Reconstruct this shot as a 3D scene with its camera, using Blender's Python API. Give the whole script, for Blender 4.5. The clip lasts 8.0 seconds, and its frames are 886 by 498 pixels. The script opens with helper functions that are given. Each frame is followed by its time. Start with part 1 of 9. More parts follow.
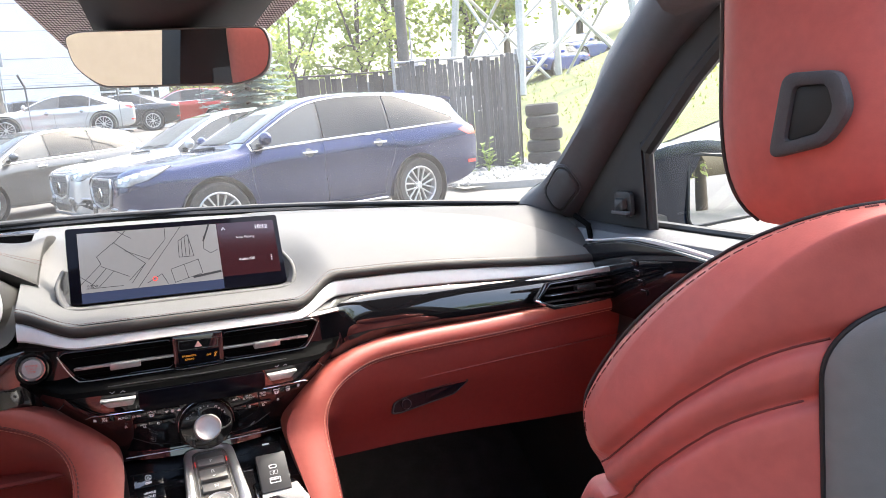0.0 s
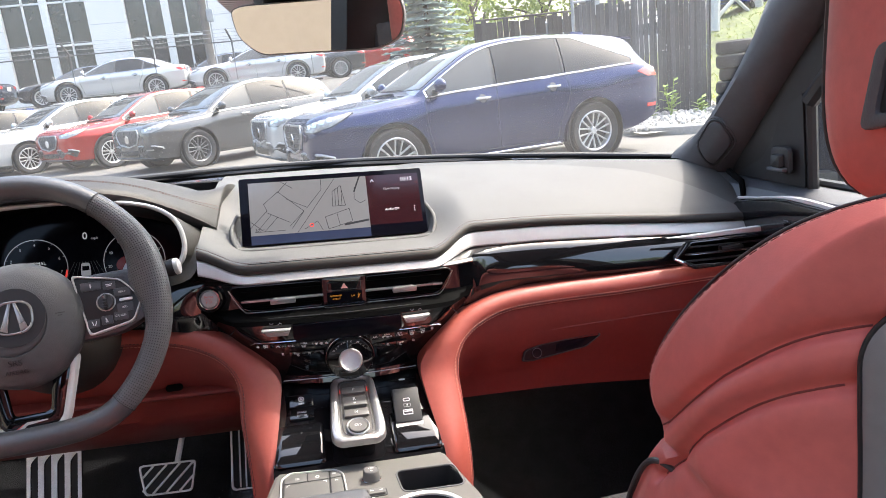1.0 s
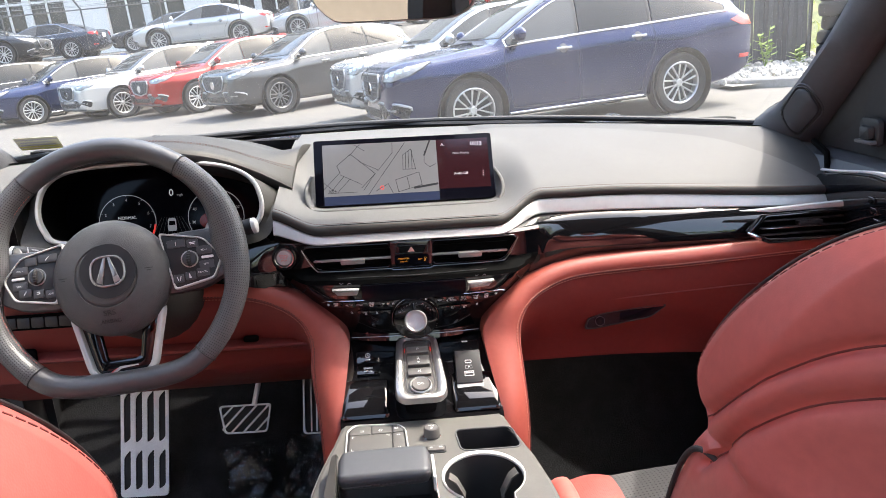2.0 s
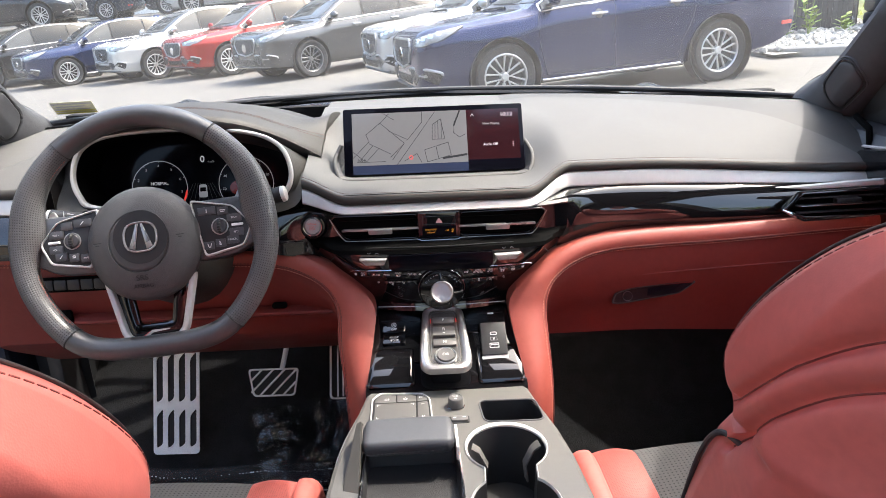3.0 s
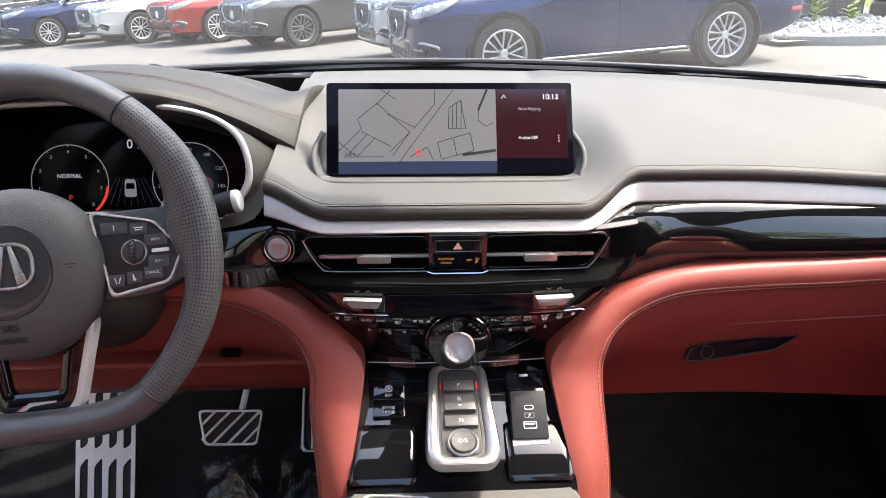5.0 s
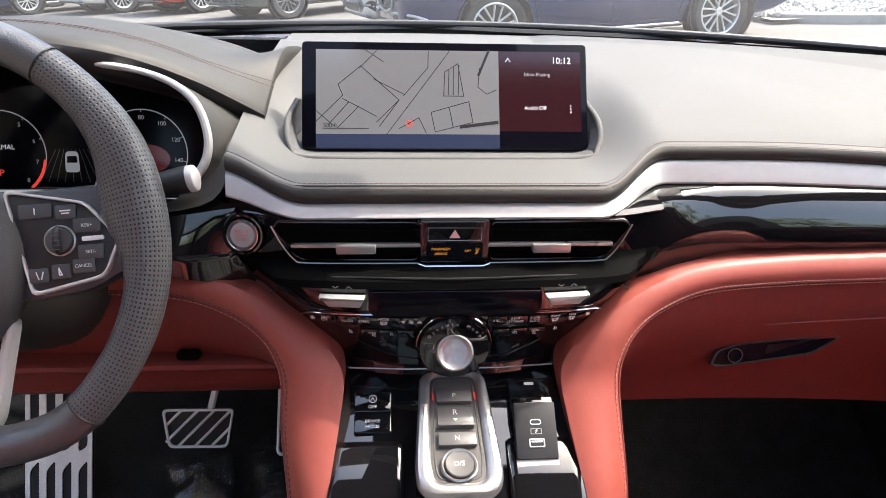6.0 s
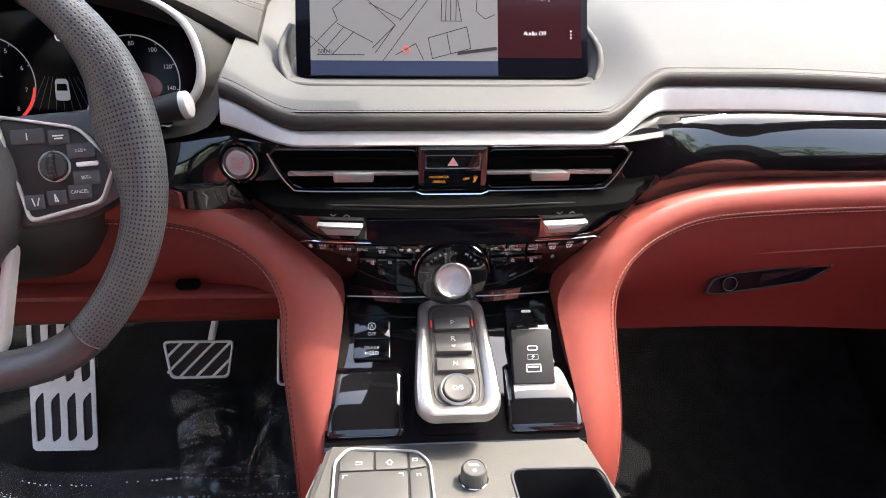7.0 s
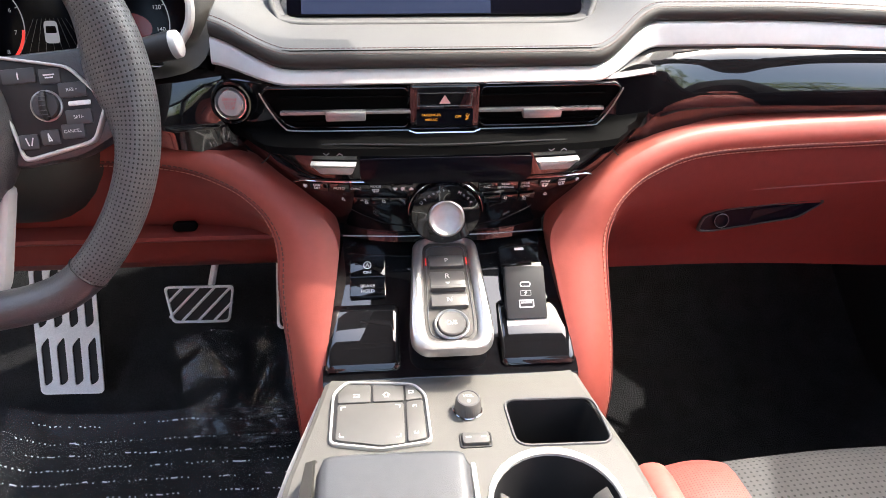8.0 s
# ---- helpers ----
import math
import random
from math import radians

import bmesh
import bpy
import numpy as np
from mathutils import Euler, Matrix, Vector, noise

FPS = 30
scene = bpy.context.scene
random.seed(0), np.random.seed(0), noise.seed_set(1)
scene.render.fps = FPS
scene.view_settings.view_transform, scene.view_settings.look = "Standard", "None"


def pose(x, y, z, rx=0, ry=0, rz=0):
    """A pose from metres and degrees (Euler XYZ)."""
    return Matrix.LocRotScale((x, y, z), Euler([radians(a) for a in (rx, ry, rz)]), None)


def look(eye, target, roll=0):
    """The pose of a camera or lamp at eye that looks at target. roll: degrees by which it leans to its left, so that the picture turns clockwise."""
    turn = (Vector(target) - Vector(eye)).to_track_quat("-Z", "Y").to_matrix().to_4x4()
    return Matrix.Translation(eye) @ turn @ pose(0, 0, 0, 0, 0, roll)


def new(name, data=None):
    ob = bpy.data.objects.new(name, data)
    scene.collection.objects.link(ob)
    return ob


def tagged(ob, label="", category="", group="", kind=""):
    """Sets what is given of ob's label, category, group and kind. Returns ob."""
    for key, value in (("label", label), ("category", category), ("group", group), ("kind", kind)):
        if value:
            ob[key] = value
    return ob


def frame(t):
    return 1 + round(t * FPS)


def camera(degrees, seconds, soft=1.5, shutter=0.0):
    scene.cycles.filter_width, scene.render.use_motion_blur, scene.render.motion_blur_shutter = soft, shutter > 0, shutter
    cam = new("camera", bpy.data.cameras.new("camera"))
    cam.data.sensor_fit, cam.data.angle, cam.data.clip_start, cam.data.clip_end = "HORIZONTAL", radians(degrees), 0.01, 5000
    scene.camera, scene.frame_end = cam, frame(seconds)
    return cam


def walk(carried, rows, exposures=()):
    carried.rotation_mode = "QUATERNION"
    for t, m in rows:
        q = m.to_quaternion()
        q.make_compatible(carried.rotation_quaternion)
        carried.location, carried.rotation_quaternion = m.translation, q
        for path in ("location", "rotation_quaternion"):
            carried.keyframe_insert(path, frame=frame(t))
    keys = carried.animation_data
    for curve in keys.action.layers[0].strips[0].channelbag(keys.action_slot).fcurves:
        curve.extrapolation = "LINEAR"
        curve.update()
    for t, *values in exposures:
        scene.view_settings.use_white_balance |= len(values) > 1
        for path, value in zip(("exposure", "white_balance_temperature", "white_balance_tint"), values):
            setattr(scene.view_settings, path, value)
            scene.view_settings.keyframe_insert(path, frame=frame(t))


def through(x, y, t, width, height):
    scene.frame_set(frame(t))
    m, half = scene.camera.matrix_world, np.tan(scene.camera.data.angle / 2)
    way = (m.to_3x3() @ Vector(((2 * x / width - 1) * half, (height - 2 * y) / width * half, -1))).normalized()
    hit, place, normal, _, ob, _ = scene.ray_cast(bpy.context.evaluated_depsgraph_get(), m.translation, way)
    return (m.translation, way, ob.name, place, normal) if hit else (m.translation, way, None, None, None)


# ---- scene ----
cam = camera(64.62, 8.0, soft=0.9)
# The parked car leans a little to its right; everything inside it is given in the car's own frame.
CAR = pose(0, 0, 0, 0, 3.5, 0)
PATH = [
    (0.0, -0.0935, -1.0898, 1.2775, -25.61, -9.03, -1.51),
    (0.5, -0.0644, -1.1223, 1.2825, -17.27, -11.10, -1.96),
    (1.0, -0.0453, -1.1439, 1.2953, -11.03, -13.02, -2.50),
    (1.5, -0.0389, -1.1550, 1.3085, -7.18, -15.00, -2.35),
    (2.0, -0.0341, -1.1570, 1.3233, -4.62, -16.87, -2.27),
    (3.5, -0.0326, -1.1452, 1.3300, -1.76, -20.20, -1.68),
    (4.0, -0.0384, -1.0792, 1.3168, -2.00, -20.47, -1.31),
    (4.5, -0.0474, -0.9610, 1.2996, -2.63, -20.63, -0.43),
    (4.7, -0.0522, -0.9057, 1.2948, -2.75, -20.96, -0.04),
    (5.8, -0.0568, -0.7244, 1.2570, -4.43, -22.52, 1.36),
    (6.0, -0.0568, -0.7220, 1.2537, -4.47, -23.21, 1.35),
    (6.5, -0.0590, -0.7229, 1.2499, -4.75, -25.47, 1.42),
    (7.0, -0.0593, -0.7256, 1.2437, -5.02, -28.13, 1.46),
    (7.5, -0.0559, -0.7285, 1.2388, -5.08, -30.67, 1.22),
    (8.0, -0.0536, -0.7392, 1.2370, -5.06, -32.10, 0.83),
]
walk(cam, [(t, CAR @ pose(x, y, z, 90 + pitch, 0, yaw) @ pose(0, 0, 0, 0, 0, roll)) for t, x, y, z, yaw, pitch, roll in PATH],
     [(0.0, 2.84), (0.6, 2.68), (1.2, 2.58), (3.5, 2.55), (6.0, 2.59), (6.5, 2.65), (7.0, 2.75), (7.5, 2.88), (8.0, 2.99)])

# ---- daylight ----
SUN_EL, SUN_AZ = radians(56), radians(68)
world = bpy.data.worlds.new("sky")
scene.world = world
world.use_nodes = True
wn = world.node_tree.nodes
sky = wn.new("ShaderNodeTexSky")
sky.sky_type = "NISHITA"
sky.sun_disc = False
sky.sun_elevation, sky.sun_rotation = SUN_EL, SUN_AZ
sky.air_density, sky.dust_density, sky.ozone_density = 1.2, 5.5, 1.0
wn["Background"].inputs["Strength"].default_value = 0.15
world.node_tree.links.new(sky.outputs[0], wn["Background"].inputs["Color"])
sun_data = bpy.data.lights.new("sun", "SUN")
sun_data.energy, sun_data.angle, sun_data.color = 1.0, radians(0.6), (1.0, 0.95, 0.87)
sun = new("sun", sun_data)
sun_dir = Vector((math.sin(SUN_AZ) * math.cos(SUN_EL), math.cos(SUN_AZ) * math.cos(SUN_EL), math.sin(SUN_EL)))
sun.matrix_world = look(sun_dir * 60, (0, 0, 0))
scene.view_settings.exposure = 2.57
scene.view_settings.use_white_balance = True
scene.view_settings.white_balance_temperature = 6450

# ---- materials ----
def mat(name, color, rough=0.5, metal=0.0, coat=0.0, spec=0.5, var=0.12, scale=8.0, bump=0.0, bscale=300.0, bdist=0.001,
        wear=0.1, random_tint=0.0, emit=None, estr=0.0, coords="Object"):
    """A principled material with colour variation at two scales, roughness variation and a fine relief."""
    m = bpy.data.materials.new(name)
    m.use_nodes = True
    nt = m.node_tree
    n, l = nt.nodes, nt.links
    b = n["Principled BSDF"]
    b.inputs["Metallic"].default_value = metal
    b.inputs["Coat Weight"].default_value = coat
    b.inputs["Coat Roughness"].default_value = 0.03
    b.inputs["Specular IOR Level"].default_value = spec
    tc = n.new("ShaderNodeTexCoord")
    big = n.new("ShaderNodeTexNoise")
    big.inputs["Scale"].default_value, big.inputs["Detail"].default_value = scale, 4
    fine = n.new("ShaderNodeTexNoise")
    fine.inputs["Scale"].default_value, fine.inputs["Detail"].default_value = scale * 14, 3
    l.new(tc.outputs[coords], big.inputs["Vector"])
    l.new(tc.outputs[coords], fine.inputs["Vector"])
    add = n.new("ShaderNodeMath")
    add.operation = "ADD"
    l.new(big.outputs["Fac"], add.inputs[0])
    l.new(fine.outputs["Fac"], add.inputs[1])
    ramp = n.new("ShaderNodeMapRange")
    ramp.inputs["From Min"].default_value, ramp.inputs["From Max"].default_value = 0.7, 1.3
    ramp.inputs["To Min"].default_value, ramp.inputs["To Max"].default_value = 1 - var, 1 + var
    l.new(add.outputs[0], ramp.inputs["Value"])
    mul = n.new("ShaderNodeVectorMath")
    mul.operation = "SCALE"
    mul.inputs[0].default_value = color
    l.new(ramp.outputs[0], mul.inputs["Scale"])
    out = mul.outputs[0]
    if random_tint:
        info = n.new("ShaderNodeObjectInfo")
        rr = n.new("ShaderNodeMapRange")
        rr.inputs["To Min"].default_value, rr.inputs["To Max"].default_value = 1 - random_tint, 1 + random_tint
        l.new(info.outputs["Random"], rr.inputs["Value"])
        m2 = n.new("ShaderNodeVectorMath")
        m2.operation = "SCALE"
        l.new(out, m2.inputs[0])
        l.new(rr.outputs[0], m2.inputs["Scale"])
        out = m2.outputs[0]
    l.new(out, b.inputs["Base Color"])
    rr = n.new("ShaderNodeMapRange")
    rr.inputs["From Min"].default_value, rr.inputs["From Max"].default_value = 0.3, 0.7
    rr.inputs["To Min"].default_value, rr.inputs["To Max"].default_value = max(0.0, rough - wear * rough), min(1.0, rough + wear * rough)
    l.new(big.outputs["Fac"], rr.inputs["Value"])
    l.new(rr.outputs[0], b.inputs["Roughness"])
    if bump:
        tex = n.new("ShaderNodeTexVoronoi")
        tex.inputs["Scale"].default_value = bscale
        l.new(tc.outputs[coords], tex.inputs["Vector"])
        bm_ = n.new("ShaderNodeBump")
        bm_.inputs["Strength"].default_value, bm_.inputs["Distance"].default_value = bump, bdist
        l.new(tex.outputs["Distance"], bm_.inputs["Height"])
        l.new(bm_.outputs[0], b.inputs["Normal"])
    if emit:
        b.inputs["Emission Color"].default_value = (*emit, 1)
        b.inputs["Emission Strength"].default_value = estr
    return m


def perforated(name, color, hole, rough, pitch, cover=0.28, bump=0.3, rot=0.0):
    """Leather or suede with a regular grid of small punched holes."""
    m = mat(name, color, rough, var=0.12, scale=14)
    n, l = m.node_tree.nodes, m.node_tree.links
    b = n["Principled BSDF"]
    tc = next(x for x in n if x.type == "TEX_COORD")
    mp = n.new("ShaderNodeMapping")
    mp.inputs["Rotation"].default_value = (0, 0, rot)
    mp.inputs["Scale"].default_value = (1 / pitch, 1 / pitch, 0 if not rot else 1 / pitch)
    l.new(tc.outputs["UV"], mp.inputs["Vector"])
    fr = n.new("ShaderNodeVectorMath")
    fr.operation = "FRACTION"
    l.new(mp.outputs[0], fr.inputs[0])
    sub = n.new("ShaderNodeVectorMath")
    sub.operation = "SUBTRACT"
    sub.inputs[1].default_value = (0.5, 0.5, 0)
    l.new(fr.outputs[0], sub.inputs[0])
    ln = n.new("ShaderNodeVectorMath")
    ln.operation = "LENGTH"
    flat = n.new("ShaderNodeVectorMath")
    flat.operation = "MULTIPLY"
    flat.inputs[1].default_value = (1, 1, 0)
    l.new(sub.outputs[0], flat.inputs[0])
    l.new(flat.outputs[0], ln.inputs[0])
    gt = n.new("ShaderNodeMapRange")
    gt.inputs["From Min"].default_value, gt.inputs["From Max"].default_value = cover - 0.08, cover + 0.08
    l.new(ln.outputs["Value"], gt.inputs["Value"])
    old = b.inputs["Base Color"].links[0].from_socket
    mx = n.new("ShaderNodeMix")
    mx.data_type = "RGBA"
    l.new(gt.outputs[0], mx.inputs["Factor"])
    mx.inputs["A"].default_value = (*hole, 1)
    l.new(old, mx.inputs["B"])
    l.new(mx.outputs["Result"], b.inputs["Base Color"])
    bp = n.new("ShaderNodeBump")
    bp.inputs["Strength"].default_value, bp.inputs["Distance"].default_value = bump, 0.001
    l.new(gt.outputs[0], bp.inputs["Height"])
    l.new(bp.outputs[0], b.inputs["Normal"])
    return m


def leaf_mat(name, color, through):
    """Leaves that also let light through."""
    m = mat(name, color, 0.7, var=0.35, scale=1.2)
    n, l = m.node_tree.nodes, m.node_tree.links
    b = n["Principled BSDF"]
    tl = n.new("ShaderNodeBsdfTranslucent")
    tl.inputs["Color"].default_value = (*through, 1)
    mx = n.new("ShaderNodeMixShader")
    mx.inputs[0].default_value = 0.5
    l.new(b.outputs[0], mx.inputs[1])
    l.new(tl.outputs[0], mx.inputs[2])
    l.new(mx.outputs[0], n["Material Output"].inputs[0])
    return m


def glass(name, tint=(0.93, 0.96, 0.95), gloss=1.0, haze=0.0):
    """Thin window glass: clear, with a Fresnel reflection."""
    m = bpy.data.materials.new(name)
    m.use_nodes = True
    n, l = m.node_tree.nodes, m.node_tree.links
    n.remove(n["Principled BSDF"])
    tr = n.new("ShaderNodeBsdfTransparent")
    tr.inputs["Color"].default_value = (*tint, 1)
    gl = n.new("ShaderNodeBsdfGlossy")
    gl.inputs["Roughness"].default_value = 0.0
    lw = n.new("ShaderNodeLayerWeight")
    lw.inputs["Blend"].default_value = 0.5
    pw = n.new("ShaderNodeMath")
    pw.operation = "POWER"
    pw.inputs[1].default_value = 5.0
    l.new(lw.outputs["Facing"], pw.inputs[0])
    fr = n.new("ShaderNodeMapRange")
    fr.inputs["To Min"].default_value, fr.inputs["To Max"].default_value = 0.05 * gloss, 0.95
    l.new(pw.outputs[0], fr.inputs["Value"])
    mx = n.new("ShaderNodeMixShader")
    l.new(fr.outputs[0], mx.inputs[0])
    l.new(tr.outputs[0], mx.inputs[1])
    l.new(gl.outputs[0], mx.inputs[2])
    res = mx.outputs[0]
    # Translucent share: light dust plus a painted veil of reflected light.
    if haze:
        tl = n.new("ShaderNodeBsdfTranslucent")
        tl.inputs["Color"].default_value = (0.8, 0.79, 0.77, 1)
        tc = n.new("ShaderNodeTexCoord")
        nz = n.new("ShaderNodeTexNoise")
        nz.inputs["Scale"].default_value, nz.inputs["Detail"].default_value = 5.0, 6
        l.new(tc.outputs["Object"], nz.inputs["Vector"])
        dr = n.new("ShaderNodeMapRange")
        dr.inputs["From Min"].default_value, dr.inputs["From Max"].default_value = 0.3, 0.7
        dr.inputs["To Min"].default_value, dr.inputs["To Max"].default_value = haze * 0.6, haze * 1.4
        l.new(nz.outputs["Fac"], dr.inputs["Value"])
        m2 = n.new("ShaderNodeMixShader")
        l.new(dr.outputs[0], m2.inputs[0])
        l.new(res, m2.inputs[1])
        l.new(tl.outputs[0], m2.inputs[2])
        res = m2.outputs[0]
    l.new(res, n["Material Output"].inputs[0])
    return m


def clear_film(name, milk, rough, ior, crease, scale):
    """Thin clear plastic film: mostly see-through, glossy on its creases, very slightly milky."""
    m = bpy.data.materials.new(name)
    m.use_nodes = True
    n, l = m.node_tree.nodes, m.node_tree.links
    n.remove(n["Principled BSDF"])
    tc = n.new("ShaderNodeTexCoord")
    nz = n.new("ShaderNodeTexNoise")
    nz.noise_type = "RIDGED_MULTIFRACTAL"
    nz.inputs["Scale"].default_value, nz.inputs["Detail"].default_value = scale, 4
    nz.inputs["Distortion"].default_value = 0.6
    l.new(tc.outputs["Object"], nz.inputs["Vector"])
    bp = n.new("ShaderNodeBump")
    bp.inputs["Strength"].default_value, bp.inputs["Distance"].default_value = crease, 0.004
    l.new(nz.outputs["Fac"], bp.inputs["Height"])
    tr = n.new("ShaderNodeBsdfTransparent")
    tr.inputs["Color"].default_value = (0.9, 0.9, 0.9, 1)
    gl = n.new("ShaderNodeBsdfGlossy")
    gl.inputs["Roughness"].default_value = rough
    l.new(bp.outputs[0], gl.inputs["Normal"])
    fr = n.new("ShaderNodeFresnel")
    fr.inputs["IOR"].default_value = ior
    l.new(bp.outputs[0], fr.inputs["Normal"])
    mx = n.new("ShaderNodeMixShader")
    l.new(fr.outputs[0], mx.inputs[0])
    l.new(tr.outputs[0], mx.inputs[1])
    l.new(gl.outputs[0], mx.inputs[2])
    df = n.new("ShaderNodeBsdfDiffuse")
    df.inputs["Color"].default_value = (0.7, 0.7, 0.72, 1)
    m2 = n.new("ShaderNodeMixShader")
    m2.inputs[0].default_value = milk
    l.new(mx.outputs[0], m2.inputs[1])
    l.new(df.outputs[0], m2.inputs[2])
    l.new(m2.outputs[0], n["Material Output"].inputs[0])
    return m


def brushed(name, color, rough=0.3):
    """Machined metal with fine concentric turning marks."""
    m = mat(name, color, rough, metal=1.0, var=0.05, scale=20)
    n, l = m.node_tree.nodes, m.node_tree.links
    b = n["Principled BSDF"]
    tc = next(x for x in n if x.type == "TEX_COORD")
    wv = n.new("ShaderNodeTexWave")
    wv.wave_type, wv.rings_direction = "RINGS", "Y"
    wv.inputs["Scale"].default_value = 400
    l.new(tc.outputs["Object"], wv.inputs["Vector"])
    bp = n.new("ShaderNodeBump")
    bp.inputs["Strength"].default_value, bp.inputs["Distance"].default_value = 0.25, 0.0004
    l.new(wv.outputs["Fac"], bp.inputs["Height"])
    l.new(bp.outputs[0], b.inputs["Normal"])
    return m


# Red lifted above the leather's own tone to make up for weak seat light.
RED = mat("red_leather", (0.56, 0.138, 0.116), 0.46, spec=0.4, var=0.07, scale=9, bump=0.08, bscale=900, bdist=0.0006)
# The seat leather again, darker: the difference in light is put into the colour.
RED_LIGHT_TONED = mat("red_leather_dash_roll", (0.310, 0.072, 0.054), 0.46, spec=0.4, var=0.07, scale=9, bump=0.08, bscale=900, bdist=0.0006)
# Same red as the leather, darkened: the shade under the roll is in the colour.
RED_SHADED = mat("red_moulded_panel", (0.175, 0.031, 0.025), 0.55, spec=0.35, var=0.07, scale=9, bump=0.2, bscale=1100, bdist=0.0005)
RED_PERF = perforated("red_perforated_leather", (0.40, 0.098, 0.082), (0.16, 0.03, 0.028), 0.5, 0.0030, 0.17, 0.2)
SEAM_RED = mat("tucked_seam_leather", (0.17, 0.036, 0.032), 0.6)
STITCH_RED = mat("red_thread", (0.46, 0.14, 0.11), 0.8)
STITCH_TAN = mat("tan_thread", (0.50, 0.23, 0.17), 0.8)
STITCH_DARK = mat("dark_brown_thread", (0.09, 0.045, 0.04), 0.8)
PIPE = mat("black_piping", (0.034, 0.026, 0.027), 0.55)
DASH = mat("light_grey_soft_dashboard", (0.098, 0.097, 0.094), 0.65, spec=0.25, var=0.03, scale=6, bump=0.22, bscale=1000, bdist=0.0006)
# The dashboard grey again, darkened to paint in the rear strip's shading.
DASH_STRIP = mat("grey_hard_dashboard_strip", (0.056, 0.055, 0.053), 0.6, spec=0.3, var=0.03, scale=6, bump=0.2, bscale=1000, bdist=0.0005)
DASH_DARK = mat("dark_grey_soft_trim", (0.085, 0.085, 0.09), 0.55, spec=0.4, var=0.06, scale=8, bump=0.3, bscale=900, bdist=0.0007)
PILLAR = mat("charcoal_pillar_trim", (0.056, 0.058, 0.064), 0.5, spec=0.4, var=0.08, scale=9, bump=0.3, bscale=900, bdist=0.0006)
TAUPE = mat("warm_grey_moulded_trim", (0.037, 0.035, 0.0315), 0.55, spec=0.3, var=0.04, scale=8, bump=0.2, bscale=1000, bdist=0.0005)
CONSOLE = mat("grey_console_plastic", (0.108, 0.104, 0.096), 0.5, spec=0.4, var=0.04, scale=9, bump=0.2, bscale=1200, bdist=0.0004)
PIANO = mat("piano_black_plastic", (0.006, 0.006, 0.007), 0.03, spec=0.8, var=0.1, wear=0.4)
BLACK = mat("matt_black_plastic", (0.018, 0.018, 0.019), 0.5, var=0.1)
# Near-black plastic: the shade inside recesses and gaps is put into the colour.
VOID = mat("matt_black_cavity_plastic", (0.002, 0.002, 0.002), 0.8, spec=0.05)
RUBBER = mat("black_rubber", (0.02, 0.02, 0.02), 0.75)
TOGGLE = mat("satin_toggle_silver", (0.34, 0.338, 0.33), 0.4, metal=0.3, var=0.04, scale=10)
SILVER = mat("satin_silver_paint", (0.58, 0.575, 0.56), 0.42, metal=0.2, var=0.04, scale=10)
BEZEL = mat("satin_metal_bezel", (0.42, 0.415, 0.41), 0.3, metal=0.8, var=0.05, scale=20)
RIM_BRIGHT = mat("bright_satin_rim", (0.36, 0.36, 0.355), 0.28, metal=0.6, var=0.04)
CHROME = mat("polished_chrome", (0.75, 0.75, 0.76), 0.08, metal=1.0, var=0.03)
STEEL = mat("brushed_steel", (0.86, 0.86, 0.85), 0.4, metal=0.1, var=0.1, scale=30)
TURNED = brushed("turned_aluminium", (0.48, 0.475, 0.47), 0.36)
WHEEL_LEATHER = mat("black_leather", (0.062, 0.063, 0.066), 0.33, spec=0.85, var=0.1, scale=14, bump=0.3, bscale=700, bdist=0.0006)
WHEEL_PERF = perforated("black_perforated_leather", (0.098, 0.098, 0.101), (0.004, 0.004, 0.004), 0.36, 0.0031, 0.22, 0.5)
HUB_GRAIN = mat("black_grained_vinyl", (0.068, 0.069, 0.072), 0.48, var=0.1, bump=0.45, bscale=1000, bdist=0.0007)
SUEDE = perforated("grey_perforated_suede", (0.08, 0.079, 0.078), (0.022, 0.022, 0.022), 0.85, 0.0058, 0.19, 0.3)
SEAT_BACK = mat("grey_seat_back_shell", (0.20, 0.202, 0.20), 0.5, var=0.06, bump=0.1, bscale=1400, bdist=0.0006)
PALM = mat("dark_grey_leather_pad", (0.070, 0.073, 0.079), 0.45, var=0.06, bump=0.12, bscale=1400, bdist=0.0006)
CARPET = mat("black_carpet", (0.023, 0.023, 0.024), 0.95, spec=0.1, var=0.35, scale=30, bump=0.8, bscale=700, bdist=0.003)
HEADLINER = mat("charcoal_headliner_fabric", (0.085, 0.085, 0.087), 0.9, var=0.08, bump=0.3, bscale=900)
MARK = mat("white_marking", (0.75, 0.75, 0.75), 0.6, var=0.02)
GREYMARK = mat("grey_marking", (0.35, 0.35, 0.36), 0.6, var=0.02)
EMBOSS = mat("embossed_lettering", (0.014, 0.014, 0.016), 0.4)
AMBER = mat("amber_indicator", (0.5, 0.2, 0.02), 0.5, emit=(1.0, 0.45, 0.05), estr=0.07)
HAZARD = mat("pale_red_marking", (0.75, 0.42, 0.38), 0.5)
STARTRED = mat("red_marking", (0.7, 0.13, 0.11), 0.5)
PAINT_DARK = mat("dark_blue_metallic_paint", (0.010, 0.014, 0.026), 0.2, coat=0.3, var=0.05)
MIRROR = mat("mirror_glass", (0.82, 0.83, 0.84), 0.0, metal=1.0, var=0.0, wear=0.0)
CLEAR = glass("clear_glass")
WRAP = clear_film("clear_crumpled_wrap", 0.006, 0.12, 1.58, 1.0, 66)
FILM = clear_film("clear_plastic_film", 0.040, 0.25, 1.5, 0.5, 16)
